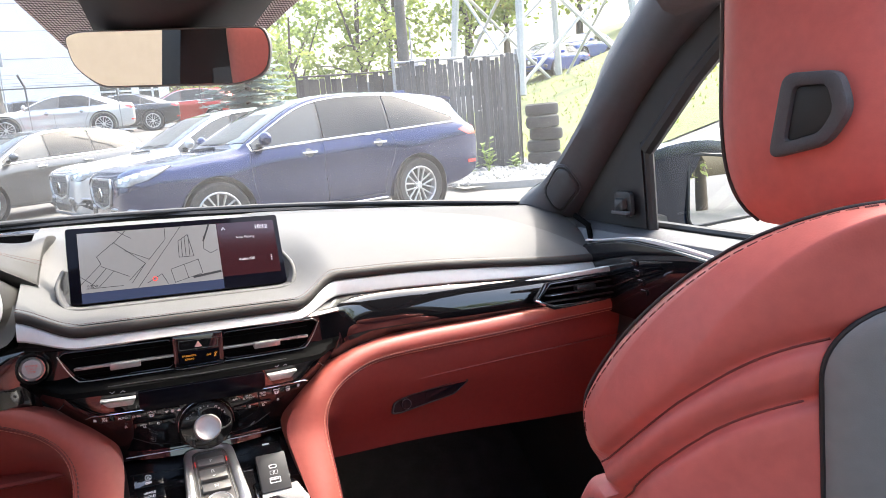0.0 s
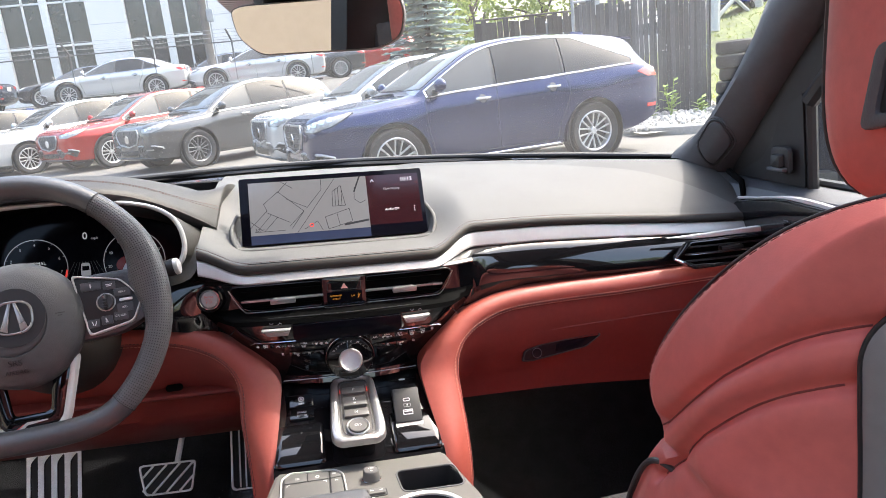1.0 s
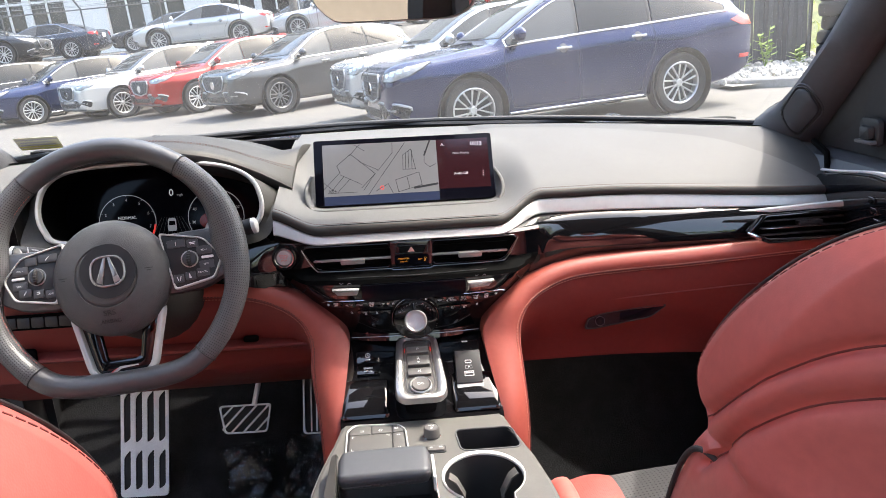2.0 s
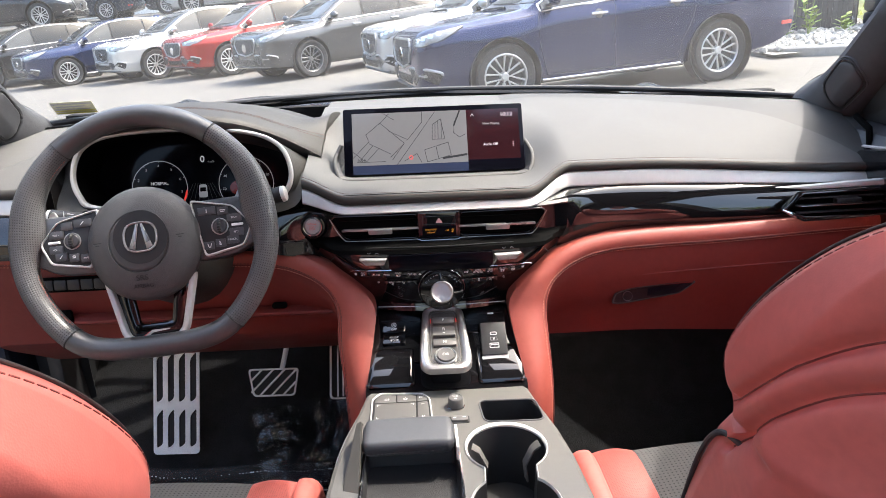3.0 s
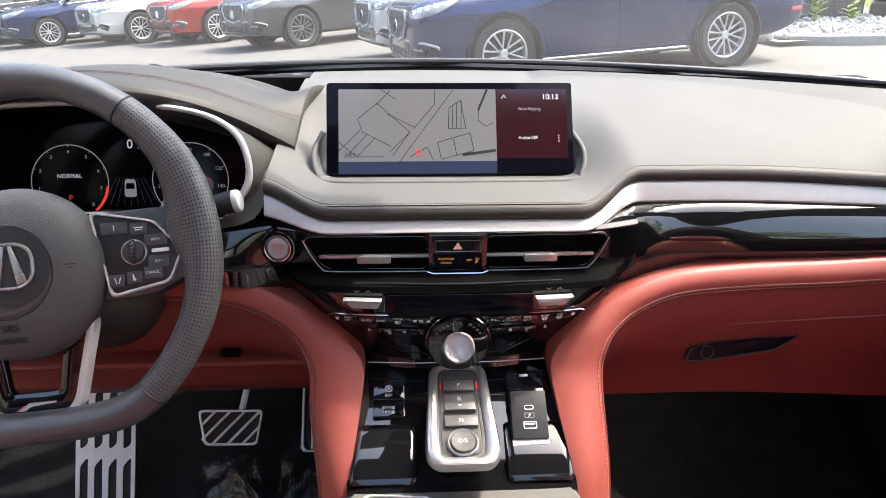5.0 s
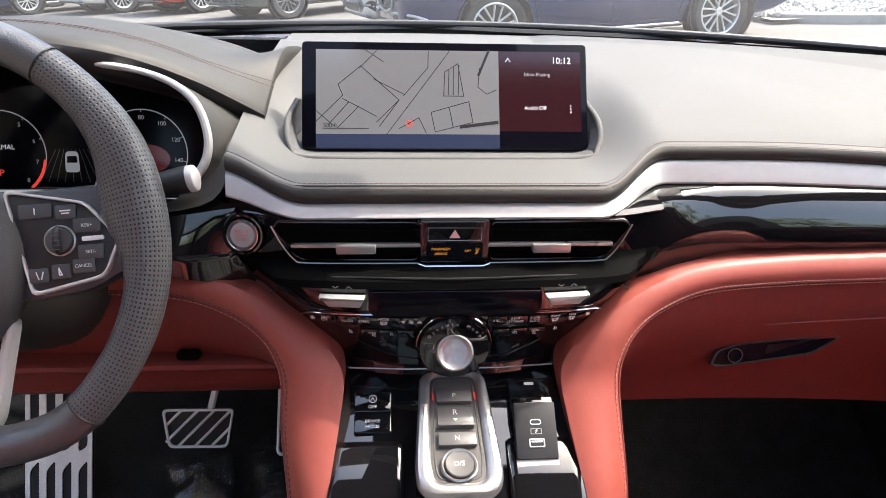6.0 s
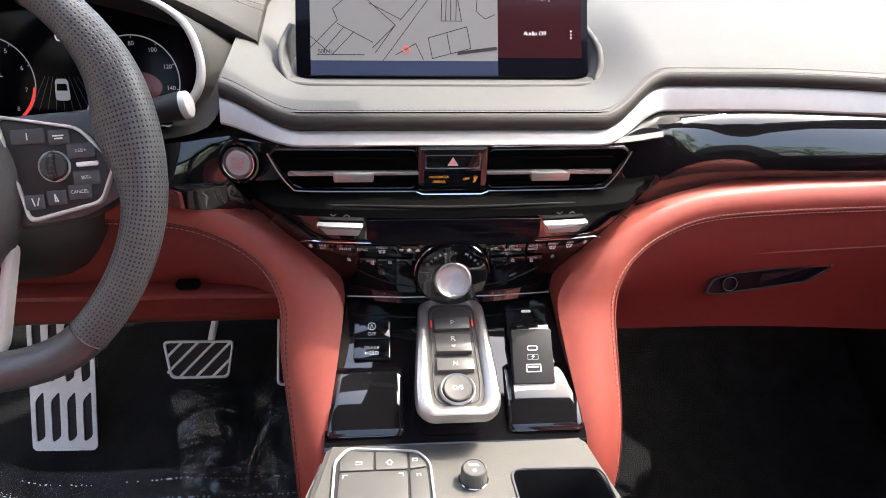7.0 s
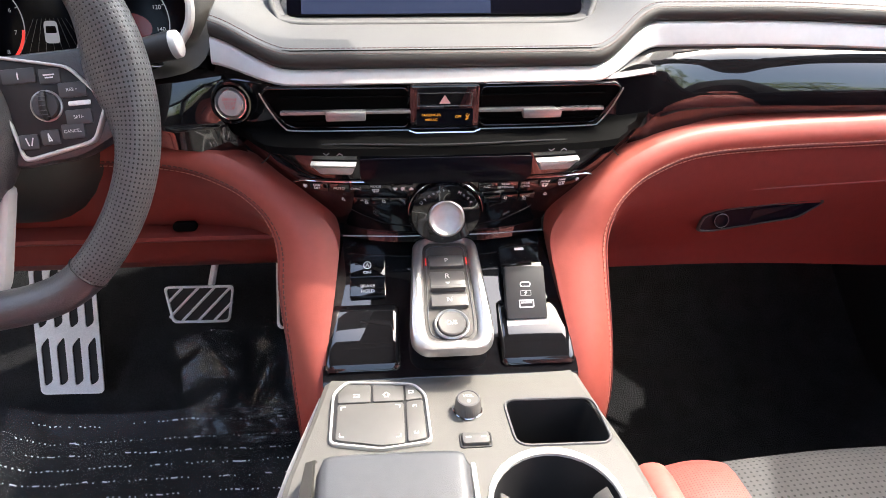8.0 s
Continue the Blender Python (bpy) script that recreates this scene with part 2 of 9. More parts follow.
# Holds dust and the washed-out veil of the dashboard's reflection in one haze.
HAZY = glass("slightly_dusty_windscreen_glass", haze=0.022)
# White hole colour paints the bright sky that shows through the band's gaps.
DOTS = perforated("black_dotted_ceramic_band", (0.03, 0.03, 0.03), (0.9, 0.9, 0.9), 0.4, 0.0042, 0.42, 0.0)


def screen(name, color, estr):
    return mat(name, color, 0.12, var=0.02, spec=0.5, emit=color, estr=estr)


SCREEN_OFF = mat("black_screen_glass", (0.004, 0.004, 0.007), 0.08, spec=0.10, wear=0.3)
MAP = screen("map_background", (0.13, 0.13, 0.134), 0.12)
MAP_LINE = screen("map_line", (0.03, 0.03, 0.033), 0.05)
MAP_BAR = screen("dark_blue_bar", (0.02, 0.026, 0.05), 0.15)
PANEL = screen("dark_maroon_panel", (0.022, 0.006, 0.008), 0.09)
LIT = screen("lit_white", (0.62, 0.62, 0.64), 0.11)
LIT_DIM = screen("lit_grey", (0.28, 0.28, 0.3), 0.1)
LIT_RED = screen("lit_red", (0.6, 0.05, 0.04), 0.14)
GLOW_RED = screen("dim_red_glow", (0.070, 0.007, 0.006), 0.10)

# ---- mesh helpers ----
from mathutils.bvhtree import BVHTree

V = Vector
INTERIOR = []


def finish(bm, name, material, sharp=38):
    bmesh.ops.recalc_face_normals(bm, faces=bm.faces)
    for e in bm.edges:
        if len(e.link_faces) == 2 and e.calc_face_angle(0) > radians(sharp):
            e.smooth = False
    for f in bm.faces:
        f.smooth = True
    me = bpy.data.meshes.new(name)
    bm.to_mesh(me)
    bm.free()
    me.materials.append(material)
    return me


def part(name, bm, material, parent, label="", sharp=38):
    ob = new(name, finish(bm, name, material, sharp))
    ob.parent = parent
    if label:
        ob["label"] = label
    return ob


def thing(name, label, category, group="", kind="", m=None, inside=True):
    ob = new(name)
    ob.empty_display_size = 0.05
    if m is not None:
        ob.matrix_basis = m
    if inside:
        INTERIOR.append(ob)
    return tagged(ob, label, category, group, kind)


def solo(name, bm, material, label, category, group="", kind="", m=None, inside=True, sharp=38):
    ob = new(name, finish(bm, name, material, sharp))
    if m is not None:
        ob.matrix_basis = m
    if inside:
        INTERIOR.append(ob)
    return tagged(ob, label, category, group, kind)


def plane_at(o, x, y):
    """A frame with its origin at o and its x and y axes along the given directions."""
    x = V(x).normalized()
    z = x.cross(V(y)).normalized()
    y = z.cross(x)
    m = Matrix((x, y, z)).transposed().to_4x4()
    m.translation = o
    return m


def join(*bms):
    out = bms[0]
    for b in bms[1:]:
        me = bpy.data.meshes.new("tmp")
        b.to_mesh(me)
        out.from_mesh(me)
        bpy.data.meshes.remove(me)
        b.free()
    return out


def moved(bm, m):
    bm.transform(m)
    return bm


def box(size, at=(0, 0, 0), bevel=0.0, seg=2, m=None, taper=None):
    bm = bmesh.new()
    bmesh.ops.create_cube(bm, size=1)
    bmesh.ops.scale(bm, vec=size, verts=bm.verts)
    if taper:
        for v in bm.verts:
            if v.co.z > 0:
                v.co.x *= taper[0]
                v.co.y *= taper[1]
    if bevel:
        bmesh.ops.bevel(bm, geom=bm.edges[:], offset=bevel, segments=seg, affect="EDGES", profile=0.6)
    bmesh.ops.translate(bm, vec=at, verts=bm.verts)
    if m is not None:
        bm.transform(m)
    return bm


def loft(rows, closed=False, caps=False, thick=0.0, flip=False):
    """Quads between rows of points; UVs in metres along the two directions."""
    bm = bmesh.new()
    uv = bm.loops.layers.uv.new("UVMap")
    n = len(rows[0])
    vs = [[bm.verts.new(p) for p in r] for r in rows]
    us = []
    for r in rows:
        d = [0.0]
        for a, b in zip(r, list(r[1:]) + [r[0]]):
            d.append(d[-1] + (V(b) - V(a)).length)
        us.append(d)
    mid = n // 2
    ws = [0.0]
    for a, b in zip(rows, rows[1:]):
        ws.append(ws[-1] + (V(b[mid]) - V(a[mid])).length)
    for i in range(len(rows) - 1):
        for j in range(n if closed else n - 1):
            k = (j + 1) % n
            try:
                f = bm.faces.new((vs[i][j], vs[i][k], vs[i + 1][k], vs[i + 1][j]))
            except ValueError:
                continue
            for lo, (a, b) in zip(f.loops, ((i, j), (i, j + 1), (i + 1, j + 1), (i + 1, j))):
                lo[uv].uv = (us[a][b], ws[a])
    if caps:
        for r in (vs[0], vs[-1]):
            try:
                bm.faces.new(r)
            except ValueError:
                pass
    if thick:
        bmesh.ops.recalc_face_normals(bm, faces=bm.faces)
        if flip:
            bmesh.ops.reverse_faces(bm, faces=bm.faces)
        bmesh.ops.solidify(bm, geom=bm.faces[:], thickness=thick)
    return bm


def curve(points, n=40, closed=False):
    """A smooth path (Catmull-Rom) through points, with n samples."""
    p = [V(q) for q in points]
    m = len(p)
    out = []
    segs = m if closed else m - 1
    for k in range(n):
        t = k / n * segs if closed else k / (n - 1) * segs
        i = min(int(t), segs - 1)
        u = t - i
        if closed:
            a, b, c, d = p[(i - 1) % m], p[i % m], p[(i + 1) % m], p[(i + 2) % m]
        else:
            b, c = p[i], p[i + 1]
            a = p[i - 1] if i else b * 2 - c
            d = p[i + 2] if i + 2 < m else c * 2 - b
        out.append(0.5 * ((2 * b) + (c - a) * u + (2 * a - 5 * b + 4 * c - d) * u * u + (3 * b - a - 3 * c + d) * u ** 3))
    return out


def tube(points, radius, segs=10, closed=False, flat=1.0, up=(0, 0, 1), caps=True):
    """A round bar along points; radius may be a function of 0..1, flat squeezes it along the second axis."""
    p = [V(q) for q in points]
    n = len(p)
    rows = []
    for i in range(n):
        a, b = (p[(i - 1) % n], p[(i + 1) % n]) if closed else (p[max(i - 1, 0)], p[min(i + 1, n - 1)])
        t = (b - a).normalized()
        s = t.cross(V(up))
        s = s.normalized() if s.length > 1e-5 else V((1, 0, 0))
        w = s.cross(t)
        r = radius(i / max(n - 1, 1)) if callable(radius) else radius
        rows.append([p[i] + s * (math.cos(2 * math.pi * k / segs) * r) + w * (math.sin(2 * math.pi * k / segs) * r * flat) for k in range(segs)])
    if closed:
        rows.append(rows[0])
        bm = loft(rows, closed=True)
        bmesh.ops.remove_doubles(bm, verts=bm.verts, dist=1e-6)
        return bm
    return loft(rows, closed=True, caps=caps)


def lathe(profile, segs=32, m=None, close=True):
    """Turns (radius, height) pairs round the local z axis."""
    rows = [[(r * math.cos(2 * math.pi * k / segs), r * math.sin(2 * math.pi * k / segs), h) for k in range(segs)] for r, h in profile]
    bm = loft(rows, closed=True, caps=close)
    if m is not None:
        bm.transform(m)
    return bm


def prism(outline, depth, m=None, bevel=0.0, seg=2, z0=0.0):
    """An outline in the local xy plane, raised from z0 by depth, with a bevelled upper rim."""
    bm = bmesh.new()
    uv = bm.loops.layers.uv.new("UVMap")
    f = bm.faces.new([bm.verts.new((x, y, z0)) for x, y in outline])
    r = bmesh.ops.extrude_face_region(bm, geom=[f])
    top = [v for v in r["geom"] if isinstance(v, bmesh.types.BMVert)]
    bmesh.ops.translate(bm, vec=(0, 0, depth), verts=top)
    if bevel:
        tops = set(top)
        edges = [e for e in bm.edges if e.verts[0] in tops and e.verts[1] in tops]
        bmesh.ops.bevel(bm, geom=edges, offset=bevel, segments=seg, affect="EDGES", profile=0.5)
    for g in bm.faces:
        for lo in g.loops:
            lo[uv].uv = lo.vert.co.xy
    if m is not None:
        bm.transform(m)
    return bm


def ring(outer, inner, depth, m=None, bevel=0.0, z0=0.0):
    """A frame between two outlines with the same number of points."""
    n = len(outer)
    b = min(bevel, depth * 0.45)
    c = [((ox + ix) / 2, (oy + iy) / 2) for (ox, oy), (ix, iy) in zip(outer, inner)]

    def mix(a, d, t):
        return [(p[0] + (q[0] - p[0]) * t, p[1] + (q[1] - p[1]) * t) for p, q in zip(a, d)]
    w = max(math.dist(outer[0], inner[0]), 1e-6)
    k = min(0.45, b / w)
    prof = [(outer, 0), (outer, depth - b), (mix(outer, inner, k * 0.3), depth - b * 0.3), (mix(outer, inner, k), depth),
            (mix(inner, outer, k), depth), (mix(inner, outer, k * 0.3), depth - b * 0.3), (inner, depth - b), (inner, 0), (outer, 0)]
    rows = [[(x, y, z0 + z) for x, y in o] for o, z in prof]
    bm = loft(rows, closed=True)
    bmesh.ops.remove_doubles(bm, verts=bm.verts, dist=1e-7)
    if m is not None:
        bm.transform(m)
    return bm


def rrect(w, h, r, n=5, at=(0, 0)):
    """A rounded rectangle outline."""
    out = []
    for cx, cy, a in ((w / 2 - r, h / 2 - r, 0), (-w / 2 + r, h / 2 - r, 90), (-w / 2 + r, -h / 2 + r, 180), (w / 2 - r, -h / 2 + r, 270)):
        for k in range(n):
            t = radians(a + 90 * k / (n - 1))
            out.append((at[0] + cx + r * math.cos(t), at[1] + cy + r * math.sin(t)))
    return out


def rounded(points, r, n=4):
    """A polygon with each corner rounded."""
    out = []
    m = len(points)
    for i in range(m):
        a, b, c = V(points[i - 1]), V(points[i]), V(points[(i + 1) % m])
        u, w = (a - b), (c - b)
        d = min(r, u.length * 0.45, w.length * 0.45)
        p, q = b + u.normalized() * d, b + w.normalized() * d
        for k in range(n):
            t = k / (n - 1)
            s = p * (1 - t) ** 2 + b * 2 * t * (1 - t) + q * t * t
            out.append((s.x, s.y))
    return out


def circle(r, n=32, at=(0, 0)):
    return [(at[0] + r * math.cos(2 * math.pi * k / n), at[1] + r * math.sin(2 * math.pi * k / n)) for k in range(n)]


def stitches(points, length=0.003, gap=0.0016, r=0.00045):
    """A row of separate thread stitches along a path."""
    bm = bmesh.new()
    p = [V(q) for q in points]
    cum = [0.0]
    for a, b in zip(p, p[1:]):
        cum.append(cum[-1] + (b - a).length)

    def along(d):
        return V([float(np.interp(d, cum, [q[i] for q in p])) for i in range(3)])

    for k in range(int(cum[-1] / (length + gap))):
        c, e = along(k * (length + gap)), along(k * (length + gap) + length)
        t = (e - c).normalized()
        side = t.cross(V((0, 0, 1)))
        side = side.normalized() * r if side.length > 1e-4 else V((r, 0, 0))
        up = side.normalized().cross(t).normalized() * r
        vs = [bm.verts.new(c + side * x + up * z) for x, z in ((-1, 0), (0, 1), (1, 0), (0, -1))]
        ws = [bm.verts.new(e + side * x + up * z) for x, z in ((-1, 0), (0, 1), (1, 0), (0, -1))]
        for n_ in range(4):
            bm.faces.new((vs[n_], vs[(n_ + 1) % 4], ws[(n_ + 1) % 4], ws[n_]))
        bm.faces.new(vs[::-1])
        bm.faces.new(ws)
    return bm


def writing(name, body, size, m, material, parent, align="CENTER", depth=0.0):
    """Lettering as a mesh, in the built-in font."""
    c = bpy.data.curves.new(name, "FONT")
    c.body, c.size, c.align_x, c.align_y, c.extrude = body, size, align, "CENTER", depth
    tmp = bpy.data.objects.new(name, c)
    scene.collection.objects.link(tmp)
    me = bpy.data.meshes.new_from_object(tmp.evaluated_get(bpy.context.evaluated_depsgraph_get()))
    bpy.data.objects.remove(tmp)
    bpy.data.curves.remove(c)
    me.transform(m)
    me.materials.clear()
    me.materials.append(material)
    me.name = name
    ob = new(name, me)
    ob.parent = parent
    return ob


def strokes(lines, w, m, z=0.0):
    """Thin flat bars along lines of local (x, y) points."""
    bm = bmesh.new()
    for ln in lines:
        for (ax, ay), (bx, by) in zip(ln, ln[1:]):
            d = V((bx - ax, by - ay))
            if d.length < 1e-6:
                continue
            d.normalize()
            nx, ny = -d.y * w / 2, d.x * w / 2
            ex, ey = d.x * w / 2, d.y * w / 2
            vs = [bm.verts.new((x, y, z)) for x, y in ((ax + nx - ex, ay + ny - ey), (ax - nx - ex, ay - ny - ey), (bx - nx + ex, by - ny + ey), (bx + nx + ex, by + ny + ey))]
            bm.faces.new(vs)
    bm.transform(m)
    return bm


def smooth(t):
    t = max(0.0, min(1.0, t))
    return t * t * (3 - 2 * t)


def lerp(a, b, t):
    return a + (b - a) * t

# ---- dashboard ----
def bulge(x):
    """1 in the middle of the dashboard, where the pad swells round the screen, 0 at the sides."""
    return 1 - smooth((abs(x) - 0.135) / 0.085)


def lip(x):
    """The front edge of the upper pad."""
    b = bulge(x)
    side_y = -0.05 if x > 0 else -0.09
    side_z = 1.078 - 0.02 * smooth((x - 0.3) / 0.43) if x > 0 else 1.08
    return lerp(side_y, -0.113, b), lerp(side_z, 1.054, b)


def cowl_y(x):
    return 0.43 - 0.54 * x * x if abs(x) < 0.7 else 0.165


def pad_edge(x):
    """How far forward the raised pad of the passenger's side reaches."""
    return float(np.interp(abs(x), PAD_X, PAD_Y))


PAD_LINE = curve([(0.10, 0.326, 0), (0.212, 0.312, 0), (0.369, 0.257, 0), (0.527, 0.157, 0), (0.590, 0.105, 0), (0.639, 0.044, 0), (0.675, 0.000, 0), (0.705, -0.034, 0), (0.760, -0.085, 0)], 60)
PAD_X, PAD_Y = [p.x for p in PAD_LINE], [p.y for p in PAD_LINE]


def pad_z(x, y):
    ly, lz = lip(x)
    b = bulge(x)
    mid = 1.055 + 0.075 * smooth((y - 0.0) / 0.2)
    t = max(0.0, min(1.0, (y - ly) / (cowl_y(x) - ly)))
    side = lz + (1.138 - lz) * (1 - (1 - t) ** 1.9)
    drop = 0.008 * smooth((y - pad_edge(x) + 0.022) / 0.014)
    return lerp(side - drop, mid, b)


def raised_z(x, y):
    """Top of the raised pad on the passenger's side."""
    ly, lz = lip(x)
    t = max(0.0, min(1.0, (y - ly) / (cowl_y(x) - ly)))
    side = lz + (1.138 - lz) * (1 - (1 - t) ** 1.9)
    return lerp(side, 1.055 + 0.075 * smooth(y / 0.2), bulge(x)) + 0.0012 * smooth((y - ly) / 0.02) * smooth((x - 0.136) / 0.06)


dash = thing("dashboard", "light grey padded dashboard with black gloss fascia and red lower half", "dashboard")
XR = [-0.208 + 0.968 * k / 121 for k in range(122)]
XL = [-0.76 + 0.14 * k / 14 for k in range(15)]
xs = XL + XR
for span in (XR, XL):
    rows = []
    for k in range(49):
        t = k / 48
        row = []
        for x in span:
            ly, lz = lip(x)
            y = lerp(ly, cowl_y(x), t)
            row.append((x, y, pad_z(x, y)))
        rows.append(row)
    part("top_pad", loft(rows), DASH, dash, "light grey soft-touch upper pad")
rows = []
for k in range(27):
    row = []
    for x in [0.136 + 0.596 * j / 90 for j in range(91)]:
        ly, g = lip(x)[0], smooth((x - 0.136) / 0.06)
        e = max(ly + 0.002, pad_edge(x))
        if k < 24:
            y = lerp(ly, e - 0.003, k / 23)
            row.append((x, y, raised_z(x, y) - (0.0006 if k == 0 else 0)))
        else:
            dy, dz = ((0.0, 0.0006), (0.002, 0.0022), (0.0028, 0.0105))[k - 24]
            row.append((x, e - 0.003 + dy, raised_z(x, e - 0.003) - dz * lerp(0.3, 1, g)))
    rows.append(row)
part("raised_pad", loft(rows), DASH, dash, "raised soft pad ahead of the passenger", sharp=50)
rows = []
for k in range(9):
    row = []
    for x in [0.136 + 0.596 * j / 90 for j in range(91)]:
        e = max(lip(x)[0] + 0.002, pad_edge(x)) - 0.006
        y = lerp(e, max(e + 0.002, cowl_y(x) - 0.002), k / 8)
        row.append((x, y, pad_z(x, y) - 0.001 + (0.0052 - 0.002 * (k / 8) ** 2) * smooth((x - 0.136) / 0.06)))
    rows.append(row)
part("rear_strip", loft(rows), DASH_STRIP, dash, "strip between the raised pad and the glass, shade put into its grey")
# the rolled front lip with its seams
for span in (XR, XL):
    rows = []
    for x in span:
        ly, lz = lip(x)
        rows.append([(x, ly - 0.0085 * math.sin(a), lz - 0.008 + 0.008 * math.cos(a)) for a in [math.pi * k / 8 for k in range(9)]] + [(x, ly + 0.004, lz - 0.018)])
    part("pad_lip", loft(rows), TAUPE, dash, "rolled front edge of the pad in warm grey")
for off, dz in ((0.004, 0.001), (-0.0055, -0.0012)):
    part("stitching", stitches([(x, lip(x)[0] + off, lip(x)[1] + dz + 0.0004) for x in xs if -0.215 < x < 0.735], 0.0032, 0.0014, 0.0004), STITCH_DARK, dash)
# satin silver strip under the lip
def strip_h(x):
    return (0.0150 - 0.0065 * smooth((x - 0.35) / 0.38)) * (1 - 0.70 * bulge(x))


for span in (XR, XL):
    rows = []
    for x in span:
        ly, lz = lip(x)
        h = strip_h(x)
        rows.append([(x, ly + 0.004, lz - 0.0145), (x, ly - 0.0055, lz - 0.0155), (x, ly - 0.0085, lz - 0.018), (x, ly - 0.014, lz - 0.0205 - h), (x, ly - 0.0125, lz - 0.023 - h), (x, ly + 0.01, lz - 0.026 - h)])
    part("silver_strip", loft(rows), SILVER, dash, "satin silver trim strip")


def strip_low(x):
    ly, lz = lip(x)
    return ly - 0.011, lz - 0.0225 - strip_h(x)


def roll_top(x):
    """Upper edge of the red padded roll under the fascia."""
    a = abs(x)
    return lerp(-0.12, -0.097, smooth((a - 0.19) / 0.15)), 0.951 + 0.023 * smooth((a - 0.17) / 0.14) + 0.012 * smooth((a - 0.45) / 0.3)


# black gloss fascia to both sides of the middle: it leaves the centre stack and sharpens into a ridge
for side in (1, -1):
    rows = []
    for k in range(130):
        a = 0.190 + 0.565 * (k / 129) ** 1.25
        x = side * a
        sy, sz = strip_low(x)
        ry, rz = roll_top(x)
        f = 1 - (1 - max(0.0, min(1.0, (a - 0.197) / 0.11))) ** 2.6
        back = 0.022 * min(1.0, a / 0.205) ** 3.2 + 0.0035 * (1 - smooth((a - 0.195) / 0.012))
        mid = [(-0.0955, 1.036), (-0.119, 1.031), (-0.1225, 1.0255), (-0.1225, 1.019), (-0.122, 1.010), (-0.1215, 1.001), (-0.1212, 0.992), (-0.121, 0.987), (-0.1208, 0.984), (-0.1205, 0.979), (-0.120, 0.970), (-0.119, 0.957)]
        ty = sy - 0.004
        out = [(sy, sz), (ty, sz - 0.002), (ty - 0.005, sz - 0.005)]
        fy, fz = ty - 0.005, sz - 0.005
        turn = 5 * smooth((a - 0.32) / 0.3)
        for j in range(6):
            h_ = (sz - 0.005 - 0.988) / 6
            fy -= h_ * math.tan(radians(lerp(38, 7, j / 5) + turn))
            fz -= h_
            out.append((fy, fz))
        out += [(fy + 0.0008, 0.985), (fy + 0.002, 0.981), (fy + 0.004, rz + 0.004)]
        row = [(x, sy + 0.012, sz + 0.002)]
        for (my, mz), (oy, oz) in zip(mid, out):
            row.append((x, lerp(my + back, oy, f), lerp(mz, oz, f)))
        row.append((x, ry + 0.03, rz - 0.006))
        rows.append(row)
    part("fascia_panel", loft(rows), PIANO, dash, "piano black fascia panel", sharp=28)

# centre stack: upper vent band, climate panel and its foot
prof = [(-0.100, 1.036), (-0.123, 1.031), (-0.1275, 1.027), (-0.122, 1.0245), (-0.121, 0.987), (-0.129, 0.984), (-0.146, 0.9815), (-0.1555, 0.978),
        (-0.1585, 0.972), (-0.157, 0.955), (-0.1525, 0.935), (-0.147, 0.915), (-0.140, 0.895), (-0.136, 0.879), (-0.139, 0.868), (-0.11, 0.862)]
rows = []
for y, z in prof:
    w = lerp(0.104, 0.205, smooth((z - 0.875) / 0.115))
    row = []
    for k in range(33):
        u = -1 + 2 * k / 32
        x = w * u
        back = 0.022 * abs(u) ** 3.2 + (0.036 * smooth((z - 0.90) / 0.07) if z < 0.9815 else 0.0255 if z < 0.983 else 0.0075 if z < 0.985 else 0.0045 if z > 1.026 else 0.0) * smooth((abs(u) - 0.78) / 0.22)
        row.append((x, y + back, z))
    rows.append(row)
part("centre_fascia", loft(rows[:5]), PIANO, dash, "piano black surround of the air vents", sharp=25)
# Part of the gloss fascia, painted dull and dark so no sun or sky shows.
part("fascia_ledge", loft(rows[4:9]), VOID, dash, "black ledge under the air vents, its reflections left out", sharp=25)
part("centre_fascia", loft(rows[8:]), PIANO, dash, "piano black centre fascia", sharp=25)


def on_stack(x, z):
    """A frame on the centre stack at a given place across and height, facing the seats."""
    for (ya, za), (yb, zb) in zip(prof, prof[1:]):
        if zb <= z <= za and za - zb > 0.0012:
            t = (z - za) / (zb - za)
            w = lerp(0.104, 0.205, smooth((z - 0.875) / 0.115))
            y = lerp(ya, yb, t) + 0.022 * abs(x / w) ** 3.2
            yaw = 3.2 * 0.022 / w * abs(x / w) ** 2.2 * (1 if x > 0 else -1)
            return plane_at((x, y - 0.0012, z), (1, yaw, 0), (0, ya - yb, za - zb))
    return plane_at((x, -0.14, z), (1, 0, 0), (0, 0, 1))


